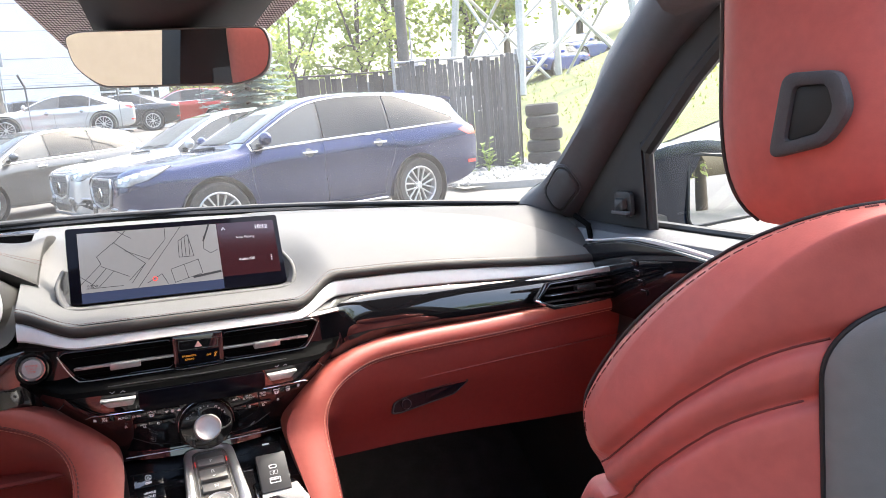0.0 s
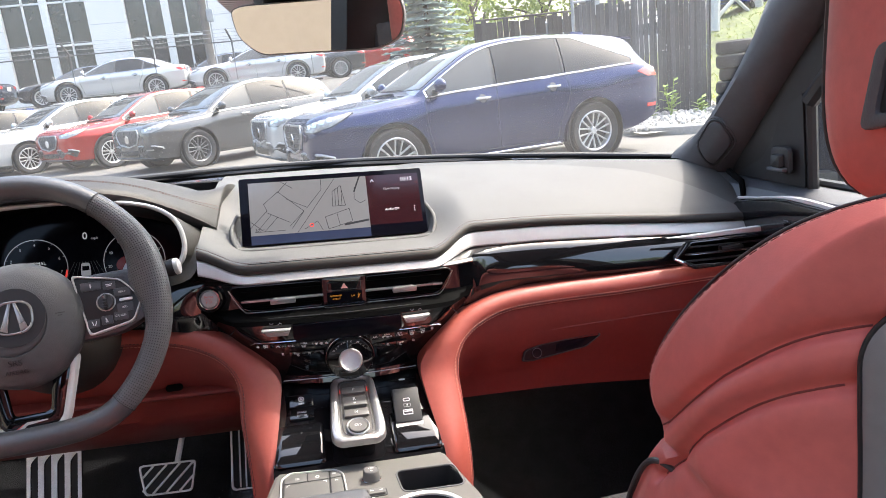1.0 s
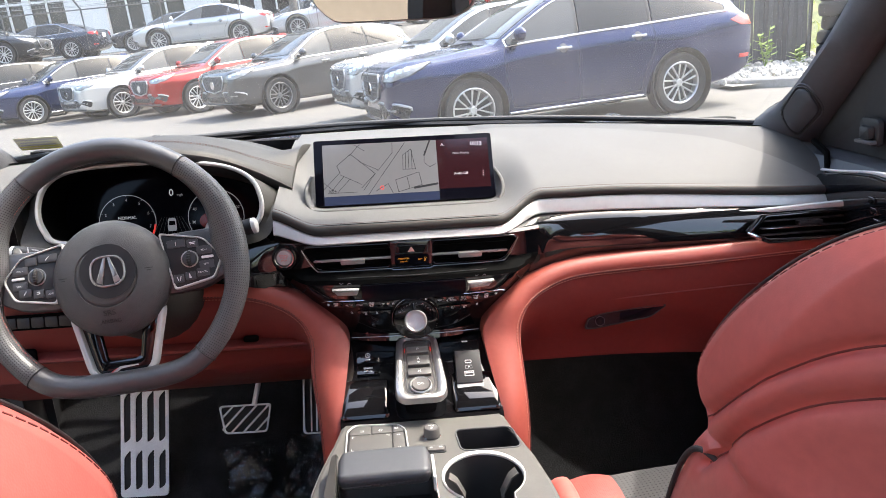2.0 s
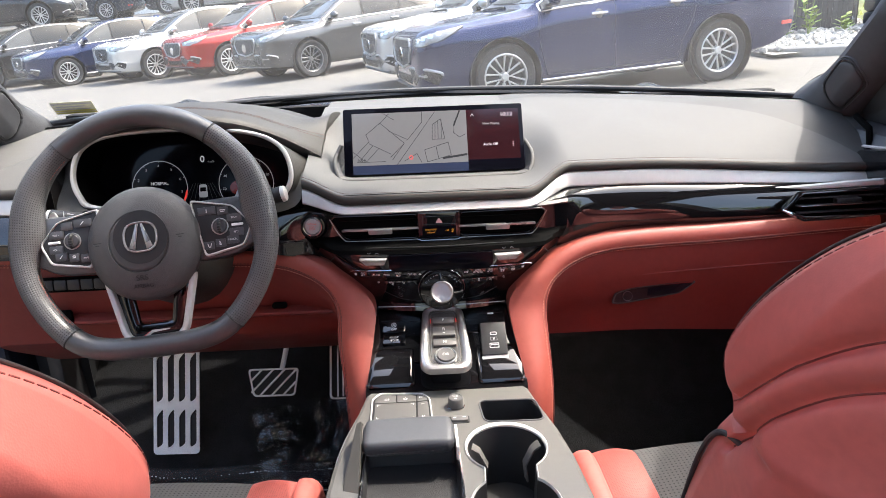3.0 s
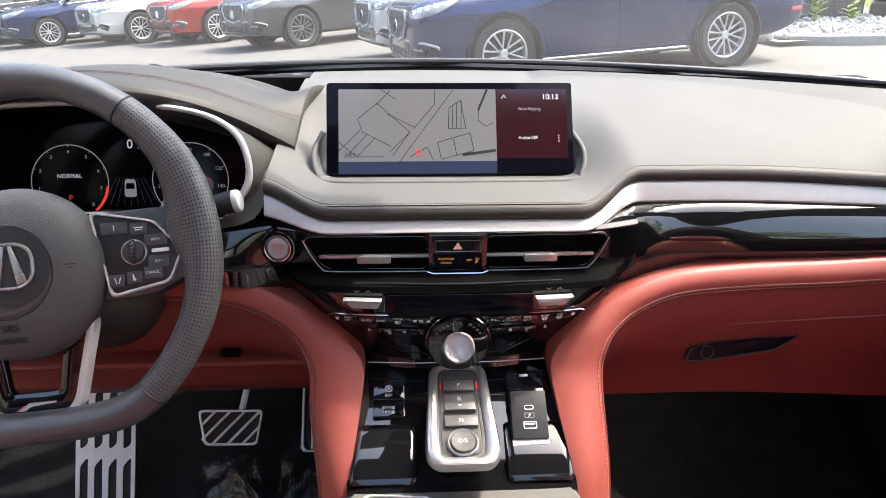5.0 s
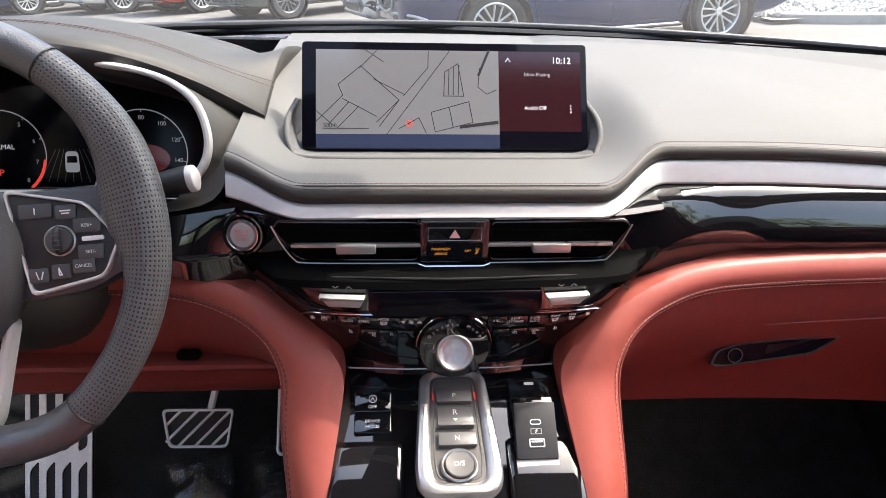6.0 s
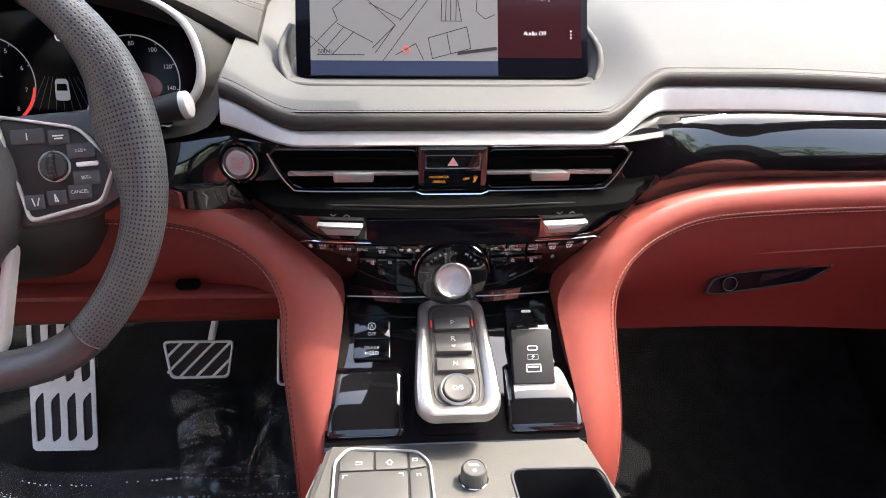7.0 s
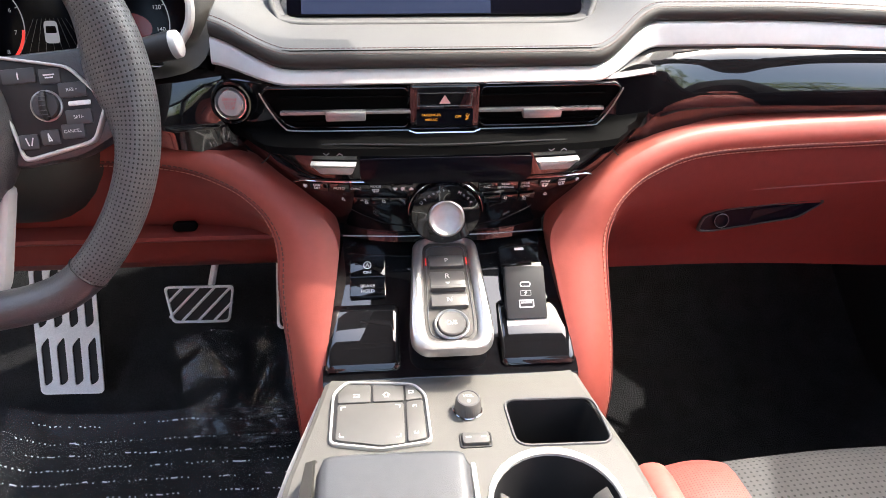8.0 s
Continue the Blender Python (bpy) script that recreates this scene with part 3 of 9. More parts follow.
# centre vents
vent_m = plane_at((0, -0.1225, 0.0), (1, 0, 0), (0, 0, 1))
for side in (-1, 1):
    vent = new("air_vent")
    vent.parent = dash
    vent["label"] = "wide slim air vent with a chrome blade"
    s = side
    o = [(s * 0.033, 1.0255), (s * 0.160, 1.0265), (s * 0.165, 1.022), (s * 0.146, 0.9905), (s * 0.138, 0.987), (s * 0.033, 0.986)]
    if s < 0:
        o = o[::-1]
    o = rounded(o, 0.005)
    inner = [(x * 0.975 + s * 0.0022, (z - 1.006) * 0.88 + 1.006) for x, z in o]
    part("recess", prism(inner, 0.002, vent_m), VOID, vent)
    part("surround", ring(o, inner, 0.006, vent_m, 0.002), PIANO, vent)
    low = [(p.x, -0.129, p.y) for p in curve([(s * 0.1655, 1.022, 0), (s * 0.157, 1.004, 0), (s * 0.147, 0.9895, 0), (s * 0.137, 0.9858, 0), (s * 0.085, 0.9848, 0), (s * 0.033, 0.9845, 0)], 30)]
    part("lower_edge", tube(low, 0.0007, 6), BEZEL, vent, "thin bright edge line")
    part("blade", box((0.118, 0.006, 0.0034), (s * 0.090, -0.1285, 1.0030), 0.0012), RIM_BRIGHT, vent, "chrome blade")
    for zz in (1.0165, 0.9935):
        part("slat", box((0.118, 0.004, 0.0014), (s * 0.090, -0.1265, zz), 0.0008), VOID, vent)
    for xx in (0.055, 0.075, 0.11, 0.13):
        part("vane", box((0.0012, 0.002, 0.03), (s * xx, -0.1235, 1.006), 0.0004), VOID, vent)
    part("tab", box((0.036, 0.010, 0.0088), (s * 0.090, -0.132, 1.0012), 0.002), RIM_BRIGHT, vent, "satin silver slider tab")

haz = new("hazard_switch")
haz.parent = dash
haz["label"] = "black hazard switch with warning triangle and amber airbag lamp"
hm = plane_at((0, -0.1225, 1.006), (1, 0, 0), (0, 0, 1))
part("housing", prism(rrect(0.064, 0.043, 0.003), 0.009, hm, 0.0015), PIANO, haz)
part("switch_frame", ring(rrect(0.050, 0.013, 0.001, at=(0, 0.0085)), rrect(0.0485, 0.0115, 0.0008, at=(0, 0.0085)), 0.0006, hm, z0=0.009), CHROME, haz)
part("triangle", prism(rounded([(-0.0052, 0.0046), (0.0052, 0.0046), (0, 0.0128)], 0.0006, 3), 0.0003, hm, z0=0.0092), HAZARD, haz)
part("lamp_window", prism(rrect(0.052, 0.016, 0.001, at=(0, -0.0085)), 0.0004, hm, z0=0.009), SCREEN_OFF, haz)
for body, at in (("PASSENGER", (-0.0125, -0.0062)), ("AIRBAG", (-0.0125, -0.0108)), ("OFF", (0.0125, -0.0082))):
    writing("lettering", body, 0.0034, hm @ Matrix.Translation((*at, 0.0097)), AMBER, haz)
part("airbag_symbol", strokes([[(0.0195, -0.0066), (0.0215, -0.0098), (0.0198, -0.0112)], [(0.0205, -0.0052), (0.0207, -0.0056)], [(0.0192, -0.0112), (0.0228, -0.0060)]], 0.0007, hm, 0.0097), AMBER, haz)
part("lower_trim", tube([(-0.033, -0.133, 0.9855), (-0.027, -0.134, 0.9835), (0.027, -0.134, 0.9835), (0.033, -0.133, 0.9855)], 0.0012, 6), CHROME, haz)

# climate panel
clim = new("climate_panel")
clim.parent = dash
clim["label"] = "black gloss climate control panel with small white markings"
sm = on_stack(0, 0.958)
part("display", prism(rounded([(-0.079, -0.008), (-0.073, -0.0145), (0.073, -0.0145), (0.079, -0.008), (0.079, 0.0125), (-0.079, 0.0125)], 0.003), 0.001, sm, 0.0004), SCREEN_OFF, clim, "dark climate display window")
part("seam", tube([(p.x, p.y, p.z) for p in curve([(-0.172, -0.124, 0.952), (-0.15, -0.133, 0.971), (-0.11, -0.147, 0.9795), (0, -0.1545, 0.9805), (0.11, -0.147, 0.9795), (0.15, -0.133, 0.971), (0.172, -0.124, 0.952)], 50)], 0.0008, 6), BLACK, clim)
for s in (-1, 1):
    tm = on_stack(s * 0.102, 0.963)
    o = [(-0.021, 0.004), (0.021, 0.004), (0.0165, -0.0058), (-0.0115, -0.0058)]
    if s > 0:
        o = [(-x, y) for x, y in o][::-1]
    part("temperature_toggle", prism(rounded(o, 0.0015), 0.008, tm, 0.0022), TOGGLE, clim, "satin silver temperature toggle")
    part("arrow_marks", strokes([[(-0.0085, 0.0125), (-0.006, 0.0105), (-0.0035, 0.0125)], [(0.0035, 0.0105), (0.006, 0.0125), (0.0085, 0.0105)]], 0.0007, tm, 0.0006), GREYMARK, clim)
    if s < 0:
        line = [(-0.141, 0.9415), (-0.134, 0.9445), (-0.033, 0.9455), (-0.028, 0.9445)]
    else:
        line = [(0.028, 0.9445), (0.033, 0.9455), (0.134, 0.9445), (0.143, 0.9415)]
    part("bright_line", tube([on_stack(x, z) @ V((0, 0, 0.001)) for x, z in [(lerp(a[0], b[0], t), lerp(a[1], b[1], t)) for a, b in zip(line, line[1:]) for t in (0, 0.25, 0.5, 0.75)]], 0.0008, 6), CHROME, clim)
    for k in range(5):
        x = s * (0.040 + 0.0195 * k)
        bm_ = on_stack(x, 0.9375)
        part("button", prism(rrect(0.0178, 0.0095, 0.001), 0.0014, bm_, 0.0005), PIANO, clim)
    for k in range(3):
        bm_ = on_stack(s * (0.045 + 0.017 * k), 0.9215)
        part("button", prism(rrect(0.016, 0.0085, 0.001), 0.0010, bm_, 0.0004), PIANO, clim)
for body, x, z, size in (("ON/", -0.1195, 0.9405, 0.0036), ("OFF", -0.1195, 0.9368, 0.0036), ("AUTO", -0.099, 0.9378, 0.0040), ("SYNC", -0.0835, 0.9378, 0.0040), ("MODE", -0.0655, 0.9408, 0.0036), ("A/C", 0.0385, 0.9378, 0.0040), ("REAR", 0.0565, 0.940, 0.0036),
                         ("SETTINGS", 0.0565, 0.9363, 0.0036), ("REAR", 0.0755, 0.940, 0.0036), ("LOCK", 0.0755, 0.9363, 0.0036), ("FRONT", 0.0945, 0.9405, 0.003), ("REAR", 0.111, 0.9408, 0.003), ("AUTO", -0.0765, 0.9235, 0.0028), ("AUTO", 0.0775, 0.9235, 0.0028)):
    writing("lettering", body, size, on_stack(x, z) @ Matrix.Translation((0, 0, 0.0022)), MARK, clim)
ico = {"fan": [[(-0.002, 0), (0.002, 0)], [(0, -0.002), (0, 0.002)], [(-0.0014, -0.0014), (0.0014, 0.0014)], [(-0.0014, 0.0014), (0.0014, -0.0014)]],
       "demist": [[(-0.003, 0.0015), (0.003, 0.0015), (0.0022, -0.0015), (-0.0022, -0.0015), (-0.003, 0.0015)], [(-0.0012, -0.0022), (-0.0012, 0.0006)], [(0.0012, -0.0022), (0.0012, 0.0006)]],
       "seat": [[(-0.001, 0.0022), (-0.0014, -0.0008), (0.0014, -0.0012)], [(0.0002, 0.0016), (0.001, 0.0002)]],
       "down": [[(-0.002, 0.0012), (0.002, 0.0012), (0, -0.0014), (-0.002, 0.0012)], [(-0.001, 0.0006), (0.001, 0.0006)]],
       "up": [[(-0.002, -0.0012), (0.002, -0.0012), (0, 0.0014), (-0.002, -0.0012)], [(-0.001, -0.0006), (0.001, -0.0006)]]}
for kind_, x, z in (("fan", -0.1305, 0.9385), ("down", -0.0475, 0.9378), ("fan", -0.0405, 0.9378), ("up", -0.0325, 0.9378), ("demist", -0.0655, 0.9362), ("demist", 0.0945, 0.9362), ("demist", 0.111, 0.9362), ("fan", 0.1265, 0.939),
                    ("seat", -0.096, 0.9235), ("seat", -0.0745, 0.9205), ("seat", -0.058, 0.9225), ("seat", 0.058, 0.9225), ("seat", 0.0765, 0.9205), ("seat", 0.097, 0.9235)):
    part("symbol", strokes(ico[kind_], 0.0007, on_stack(x, z), 0.0022), MARK, clim)

# drive-mode dial
dial = new("drive_mode_dial")
dial.parent = dash
dial["label"] = "turned aluminium drive mode knob in a black gloss collar"
dm = plane_at((0, -0.1455, 0.905), (1, 0, 0), (0, 0.42, 0.908))
dc = plane_at((0, -0.150, 0.911), (1, 0, 0), (0, -0.06, 0.998))
part("collar", lathe([(0.034, -0.03), (0.034, 0.006), (0.0325, 0.0095), (0.024, 0.0105), (0.0, 0.0105)], 48, dc), PIANO, dial, "black gloss collar lettered Dynamic Mode")
part("collar_edge", lathe([(0.0352, 0.004), (0.0360, 0.005), (0.0352, 0.006), (0.0344, 0.005), (0.0352, 0.004)], 48, dc, close=False), CHROME, dial)
km = dm @ Matrix.Translation((0, -0.0040, 0.006)) @ Matrix.Diagonal((0.93, 0.93, 1, 1))
part("knob", lathe([(0.0180, 0.0), (0.0188, 0.003), (0.0188, 0.015), (0.0181, 0.0172), (0.0168, 0.018), (0.0162, 0.0172), (0.012, 0.0158), (0.0, 0.0150)], 48, km), TURNED, dial, "brushed aluminium knob")
txt = "Dynamic Mode"
for k, ch in enumerate(txt):
    a = radians(58 - 116 * k / (len(txt) - 1))
    if ch != " ":
        writing("lettering", ch, 0.0046, dc @ Matrix.Translation((0.0276 * math.sin(-a), 0.0276 * math.cos(a), 0.0110)) @ Matrix.Rotation(a, 4, "Z"), GREYMARK, dial)
part("foot_line", tube([(-0.1, -0.1375, 0.8775), (-0.045, -0.142, 0.8775), (0.045, -0.142, 0.8775), (0.1, -0.1375, 0.8775)], 0.0007, 6), BEZEL, dial)

# start button
st = new("start_button")
st.parent = dash
st["label"] = "silver engine start button with red lettering in a chrome ring"
stm = plane_at((-0.194, -0.1085, 1.0065), (1, -0.18, 0), (0, 0.16, 0.98)) @ Matrix.Scale(0.74, 4)
part("well", lathe([(0.0275, -0.012), (0.0275, 0.002), (0.0255, 0.0052), (0.0228, 0.0048), (0.0222, -0.004)], 40, stm, close=False), PIANO, st, "black gloss well")
part("collar", lathe([(0.0215, -0.01), (0.0215, 0.005), (0.0205, 0.0078), (0.0190, 0.0080), (0.0175, 0.005), (0.0170, 0)], 40, stm), CHROME, st, "chrome ring")
part("button", lathe([(0.0160, 0.0), (0.0160, 0.0065), (0.015, 0.0082), (0.0, 0.0088)], 40, stm), mat("silver_button", (0.45, 0.43, 0.42), 0.45), st, "silver push button")
for body, dy in (("ENGINE", 0.0052), ("START", 0.0), ("STOP", -0.0052)):
    writing("lettering", body, 0.0054, stm @ Matrix.Translation((0, dy, 0.0094)), STARTRED, st)

# passenger end vent
pv = new("air_vent")
pv.parent = dash
pv["label"] = "pointed end air vent with a chrome lower lip"
pm = plane_at((0.64, -0.099, 1.004), (1, 0.03, 0), (0, 0.12, 1))
o = rounded([(-0.094, -0.004), (-0.066, 0.022), (0.094, 0.024), (0.102, -0.012), (0.09, -0.021), (-0.058, -0.022)], 0.004)
inner = [(x * 0.93, y * 0.8) for x, y in o]
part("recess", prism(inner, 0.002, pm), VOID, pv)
part("surround", ring(o, inner, 0.014, pm, 0.003), PIANO, pv)
part("lower_lip", tube([pm @ V((x, y, 0.013)) for x, y in ((-0.096, -0.004), (-0.08, -0.012), (-0.06, -0.0205), (-0.03, -0.021), (0.055, -0.0205))], lambda t: 0.0016 + 0.003 * math.sin(math.pi * t), 8), CHROME, pv, "chrome lower lip")
for yy in (0.012, 0.0, -0.011):
    part("slat", box((0.15, 0.0025, 0.009), (0.005, yy, 0.007), 0.0008, m=pm), BLACK, pv)
part("slat_edge", box((0.14, 0.0012, 0.0015), (0.005, -0.0005, 0.0125), 0.0004, m=pm), CHROME, pv)
part("tab", box((0.042, 0.008, 0.012), (0.012, 0.006, 0.010), 0.002, m=pm), BLACK, pv)
part("thumbwheel", box((0.012, 0.034, 0.012), (0.083, 0.002, 0.010), 0.003, m=pm), BLACK, pv)
for k in range(5):
    part("thumbwheel_rib", box((0.012, 0.0012, 0.003), (0.083, -0.011 + 0.006 * k, 0.0162), 0.0004, m=pm), STEEL, pv)
part("silver_blade", prism([(-0.105, 0.031), (0.095, 0.038), (0.098, 0.028), (-0.055, 0.026)], 0.012, pm, 0.002), SILVER, pv, "tapered satin silver blade")

# red padded roll running down into the console legs, and the knee panels
def roll_path(s):
    inner = [(0.128, -0.215, 0.40), (0.124, -0.245, 0.56), (0.122, -0.252, 0.66), (0.119, -0.256, 0.74), (0.117, -0.235, 0.795), (0.107, -0.185, 0.848), (0.104, -0.155, 0.876), (0.114, -0.142, 0.897),
             (0.142, -0.131, 0.924), (0.193, -0.118, 0.951), (0.254, -0.104, 0.967), (0.347, -0.097, 0.973), (0.45, -0.095, 0.975), (0.60, -0.092, 0.981), (0.752, -0.088, 0.987)]
    k_ = 1.0 if s > 0 else 0.92
    outer = [(0.166 * k_, -0.17, 0.40), (0.166 * k_, -0.205, 0.56), (0.164 * k_, -0.222, 0.66), (0.163 * k_, -0.232, 0.735), (0.163 * lerp(k_, 1, 0.3), -0.214, 0.79), (0.162, -0.178, 0.842), (0.162, -0.160, 0.872), (0.167, -0.150, 0.895),
             (0.182, -0.138, 0.915), (0.212, -0.125, 0.932), (0.262, -0.114, 0.945), (0.352, -0.108, 0.949), (0.454, -0.106, 0.951), (0.60, -0.102, 0.957), (0.752, -0.098, 0.963)]
    return curve([(s * x, y, z) for x, y, z in inner], 90), curve([(s * x, y, z) for x, y, z in outer], 90)


for s in (1, -1):
    a, b = roll_path(s)
    rows = []
    for p, q in zip(a, b):
        w = (q - p)
        nrm = V((0, -1, 0.25)).normalized()
        row = [p + V((0, 0.03, 0))]
        for k in range(11):
            t = k / 10
            row.append(p.lerp(q, t) + nrm * (min(0.013, w.length * 0.28) * math.sin(math.pi * (t * 0.86 + 0.09)) ** 0.8))
        row.append(q + V((0, 0.012, 0)))
        rows.append(row)
    part("padded_roll", loft(rows), RED_LIGHT_TONED, dash, "red leather padded roll curving down beside the console")
    nn = V((0, -1, 0.25)).normalized()
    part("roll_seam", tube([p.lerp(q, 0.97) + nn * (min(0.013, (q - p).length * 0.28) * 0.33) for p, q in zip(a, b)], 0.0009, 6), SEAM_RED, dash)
    part("stitching", stitches([p.lerp(q, 0.90) + nn * (min(0.013, (q - p).length * 0.28) * math.sin(math.pi * (0.9 * 0.86 + 0.09)) ** 0.8 + 0.0004) for p, q in zip(a, b)], 0.0036, 0.0016, 0.00065), STITCH_TAN if s > 0 else STITCH_DARK, dash)
    part("stitching", stitches([q + V((0, -0.0012, -0.0018)) for q in b][8:], 0.0036, 0.0016, 0.0006), STITCH_TAN, dash)
    # knee panel under the roll
    rows = []
    for q in b[20:]:
        row = []
        zb = 0.778 - 0.02 * smooth((abs(q.x) - 0.3) / 0.45) if s > 0 else 0.806
        for k in range(13):
            t = k / 12
            z = lerp(q.z, min(zb, q.z - 0.002), t)
            y = lerp(min(q.y, -0.09 if abs(q.x) > 0.2 else q.y) + 0.006, -0.062, smooth(t * 1.15)) - 0.012 * math.sin(math.pi * t)
            row.append((q.x, y, z))
        row += [(q.x, 0.12, zb - 0.012)] if s > 0 else [(q.x, -0.02, 0.774), (q.x, 0.06, 0.722), (q.x, 0.112, 0.687), (q.x, 0.118, 0.686), (q.x, 0.125, 0.70), (q.x, 0.14, 0.78)]
        rows.append(row)
    # The panel's darkness under the roll is painted shade.
    part("knee_panel", loft(rows), RED_SHADED, dash, "red moulded knee panel with shade put into its colour")
gm = plane_at((0.352, -0.0925, 0.862), (1, 0, 0.10), (0, 0.2, 0.98))
o = rounded([(-0.070, -0.011), (-0.062, 0.006), (-0.035, 0.0115), (0.072, 0.0105), (0.074, 0.006), (0.045, -0.009), (-0.055, -0.0135)], 0.005)
gh = new("glovebox_handle")
gh.parent = dash
gh["label"] = "black gloss glovebox latch with a round lock"
part("latch_frame", ring(o, [(x * 0.95, y * 0.85) for x, y in o], 0.004, gm, 0.001), BLACK, gh)
part("latch_plate", prism([(x * 0.95, y * 0.85) for x, y in o], 0.0022, gm), SCREEN_OFF, gh)
part("pull", prism(rounded([(-0.01, -0.006), (-0.006, 0.007), (0.055, 0.0075), (0.03, -0.006)], 0.003), 0.0032, gm, 0.001), SCREEN_OFF, gh)
part("lock", lathe([(0.0075, 0), (0.0075, 0.0032), (0.006, 0.0036), (0, 0.0036)], 24, gm @ Matrix.Translation((-0.042, -0.001, 0.002))), SCREEN_OFF, gh)
part("lock_ring", lathe([(0.0072, 0.003), (0.0078, 0.004), (0.0084, 0.003), (0.0078, 0.002), (0.0072, 0.003)], 24, gm @ Matrix.Translation((-0.042, -0.001, 0.002)), close=False), DASH_DARK, gh)
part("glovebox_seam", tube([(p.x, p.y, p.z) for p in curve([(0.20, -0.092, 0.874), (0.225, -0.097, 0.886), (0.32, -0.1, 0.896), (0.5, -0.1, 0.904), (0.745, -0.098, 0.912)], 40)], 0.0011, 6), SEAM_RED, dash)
part("knee_socket", prism(rrect(0.024, 0.010, 0.0045), 0.006, plane_at((-0.262, -0.098, 0.872), (1, 0, 0), (0, 0.2, 1)), 0.001), VOID, dash)
part("knee_ledge", loft([[(x, y + 0.004 * (abs(x) - 0.3), z) for x in [-0.62 + 0.45 * k / 20 for k in range(21)]] for y, z in ((-0.060, 0.866), (-0.098, 0.866), (-0.1045, 0.862), (-0.1055, 0.858), (-0.100, 0.8535), (-0.060, 0.850))]), RED_SHADED, dash, "lower edge of the red knee cover")
bt = new("switch_bank")
bt.parent = dash
bt["label"] = "row of black switches in the knee panel"
part("switch_frame", prism(rrect(0.131, 0.024, 0.006), 0.003, plane_at((-0.565, -0.106, 0.928), (1, 0, 0), (0, 0.2, 1)), 0.001), VOID, bt)
for k in range(6):
    part("switch", prism(rrect(0.019, 0.016, 0.002), 0.004, plane_at((-0.616 + 0.0205 * k, -0.108, 0.928), (1, 0, 0), (0, 0.2, 1)), 0.001), BLACK, bt)
part("release_pocket", prism(rrect(0.040, 0.026, 0.006), 0.006, plane_at((-0.612, -0.100, 0.868), (1, 0, 0), (0, 0.2, 1)), 0.001), VOID, dash, "dark release lever pocket")

for s in (1, -1):
    # A black bar stands in for the shade between dashboard and door.
    part("end_gap", tube([(s * 0.733, 0.030, 1.120), (s * 0.730, -0.015, 1.106), (s * 0.725, -0.032, 1.075), (s * 0.724, -0.040, 1.03)], 0.0055, 8), VOID, dash, "black strip for the shade in the dashboard's end gap")
# screen pocket: a moulded lip round the foot of the screen
nest = curve([(-0.158, 0.045, 1.100), (-0.166, 0.012, 1.083), (-0.160, -0.012, 1.062), (-0.138, -0.022, 1.0545), (0, -0.024, 1.054), (0.138, -0.022, 1.0545), (0.160, -0.012, 1.062), (0.166, 0.012, 1.083), (0.158, 0.045, 1.100)], 70)
part("screen_pocket", tube(nest, 0.0034, 10), DASH, dash, "thin grey moulding round the screen's foot")
rows = [[p + V((0, 0, 0.001)) for p in nest], [V((p.x * 0.955, p.y + 0.012, p.z - 0.002)) for p in nest], [V((p.x * 0.95, max(p.y + 0.02, 0.02), 1.045)) for p in nest]]
part("pocket_wall", loft(rows), DASH_DARK, dash)
for k in range(3):
    part("embossed_mark", box((0.016, 0.004, 0.0008), (0.575 + 0.02 * k, 0.215, pad_z(0.575 + 0.02 * k, 0.215) + 0.0004)), TAUPE, dash)

# ---- infotainment screen ----
scr = thing("infotainment_screen", "wide black touchscreen showing a grey street map and clock", "screen")
SM = plane_at((0.0015, 0.0, 1.0575), (1, 0, 0), (0, 0.053, 0.104))
W, H = 0.306, 0.1165
part("housing", moved(box((W, H, 0.016), (0, H / 2, -0.0085), 0.004), SM), BLACK, scr)
part("glass", prism(rrect(W - 0.002, H - 0.002, 0.004, at=(0, H / 2)), 0.001, SM, 0.0004), SCREEN_OFF, scr)
U, K = W / 516, H / 198


def on_map(px, py):
    return ((px - 785) * U, (210 - py) * K)


def quad(x0, y0, x1, y1):
    return [on_map(x0, y1), on_map(x1, y1), on_map(x1, y0), on_map(x0, y0)]


part("map_area", prism(quad(553, 28, 880, 182), 0.0002, SM, z0=0.0011), MAP, scr, "grey street map")
part("status_bar", prism(quad(553, 182, 880, 208), 0.0002, SM, z0=0.0011), MAP_BAR, scr)
part("media_panel", prism(quad(880, 28, 1030, 176), 0.0002, SM, z0=0.0011), PANEL, scr, "dark maroon media panel")
part("media_footer", prism(quad(880, 176, 1030, 208), 0.0002, SM, z0=0.0011), SCREEN_OFF, scr)
lines = [[(553, 160), (600, 112), (592, 92), (632, 58), (700, 120), (660, 160)], [(660, 30), (630, 62)], [(640, 28), (672, 50)], [(700, 120), (665, 168)], [(753, 30), (752, 60), (708, 112)],
         [(655, 82), (710, 110)], [(600, 118), (660, 150)], [(575, 165), (610, 125)], [(590, 172), (628, 132)], [(780, 112), (782, 68), (806, 52), (816, 112), (780, 112)], [(788, 110), (790, 64)], [(797, 110), (798, 58)], [(806, 110), (808, 55)],
         [(757, 142), (825, 122), (832, 160), (764, 178), (757, 142)], [(700, 172), (735, 152), (748, 180)], [(790, 135), (796, 168)], [(845, 60), (842, 95), (858, 108), (875, 100)], [(553, 140), (585, 168)], [(565, 172), (645, 172)]]
for ln in lines:
    part("map_street", strokes([[on_map(*p) for p in ln]], 0.0008, SM, 0.0016), MAP_LINE, scr)
dots = []
for k in range(46):
    t = k / 46
    x, y = lerp(678, 792, t), lerp(182, 28, t)
    dots.append([on_map(x, y), on_map(x + 1.2, y - 1.6)])
part("map_railway", strokes(dots, 0.0009, SM, 0.0016), MAP_LINE, scr)
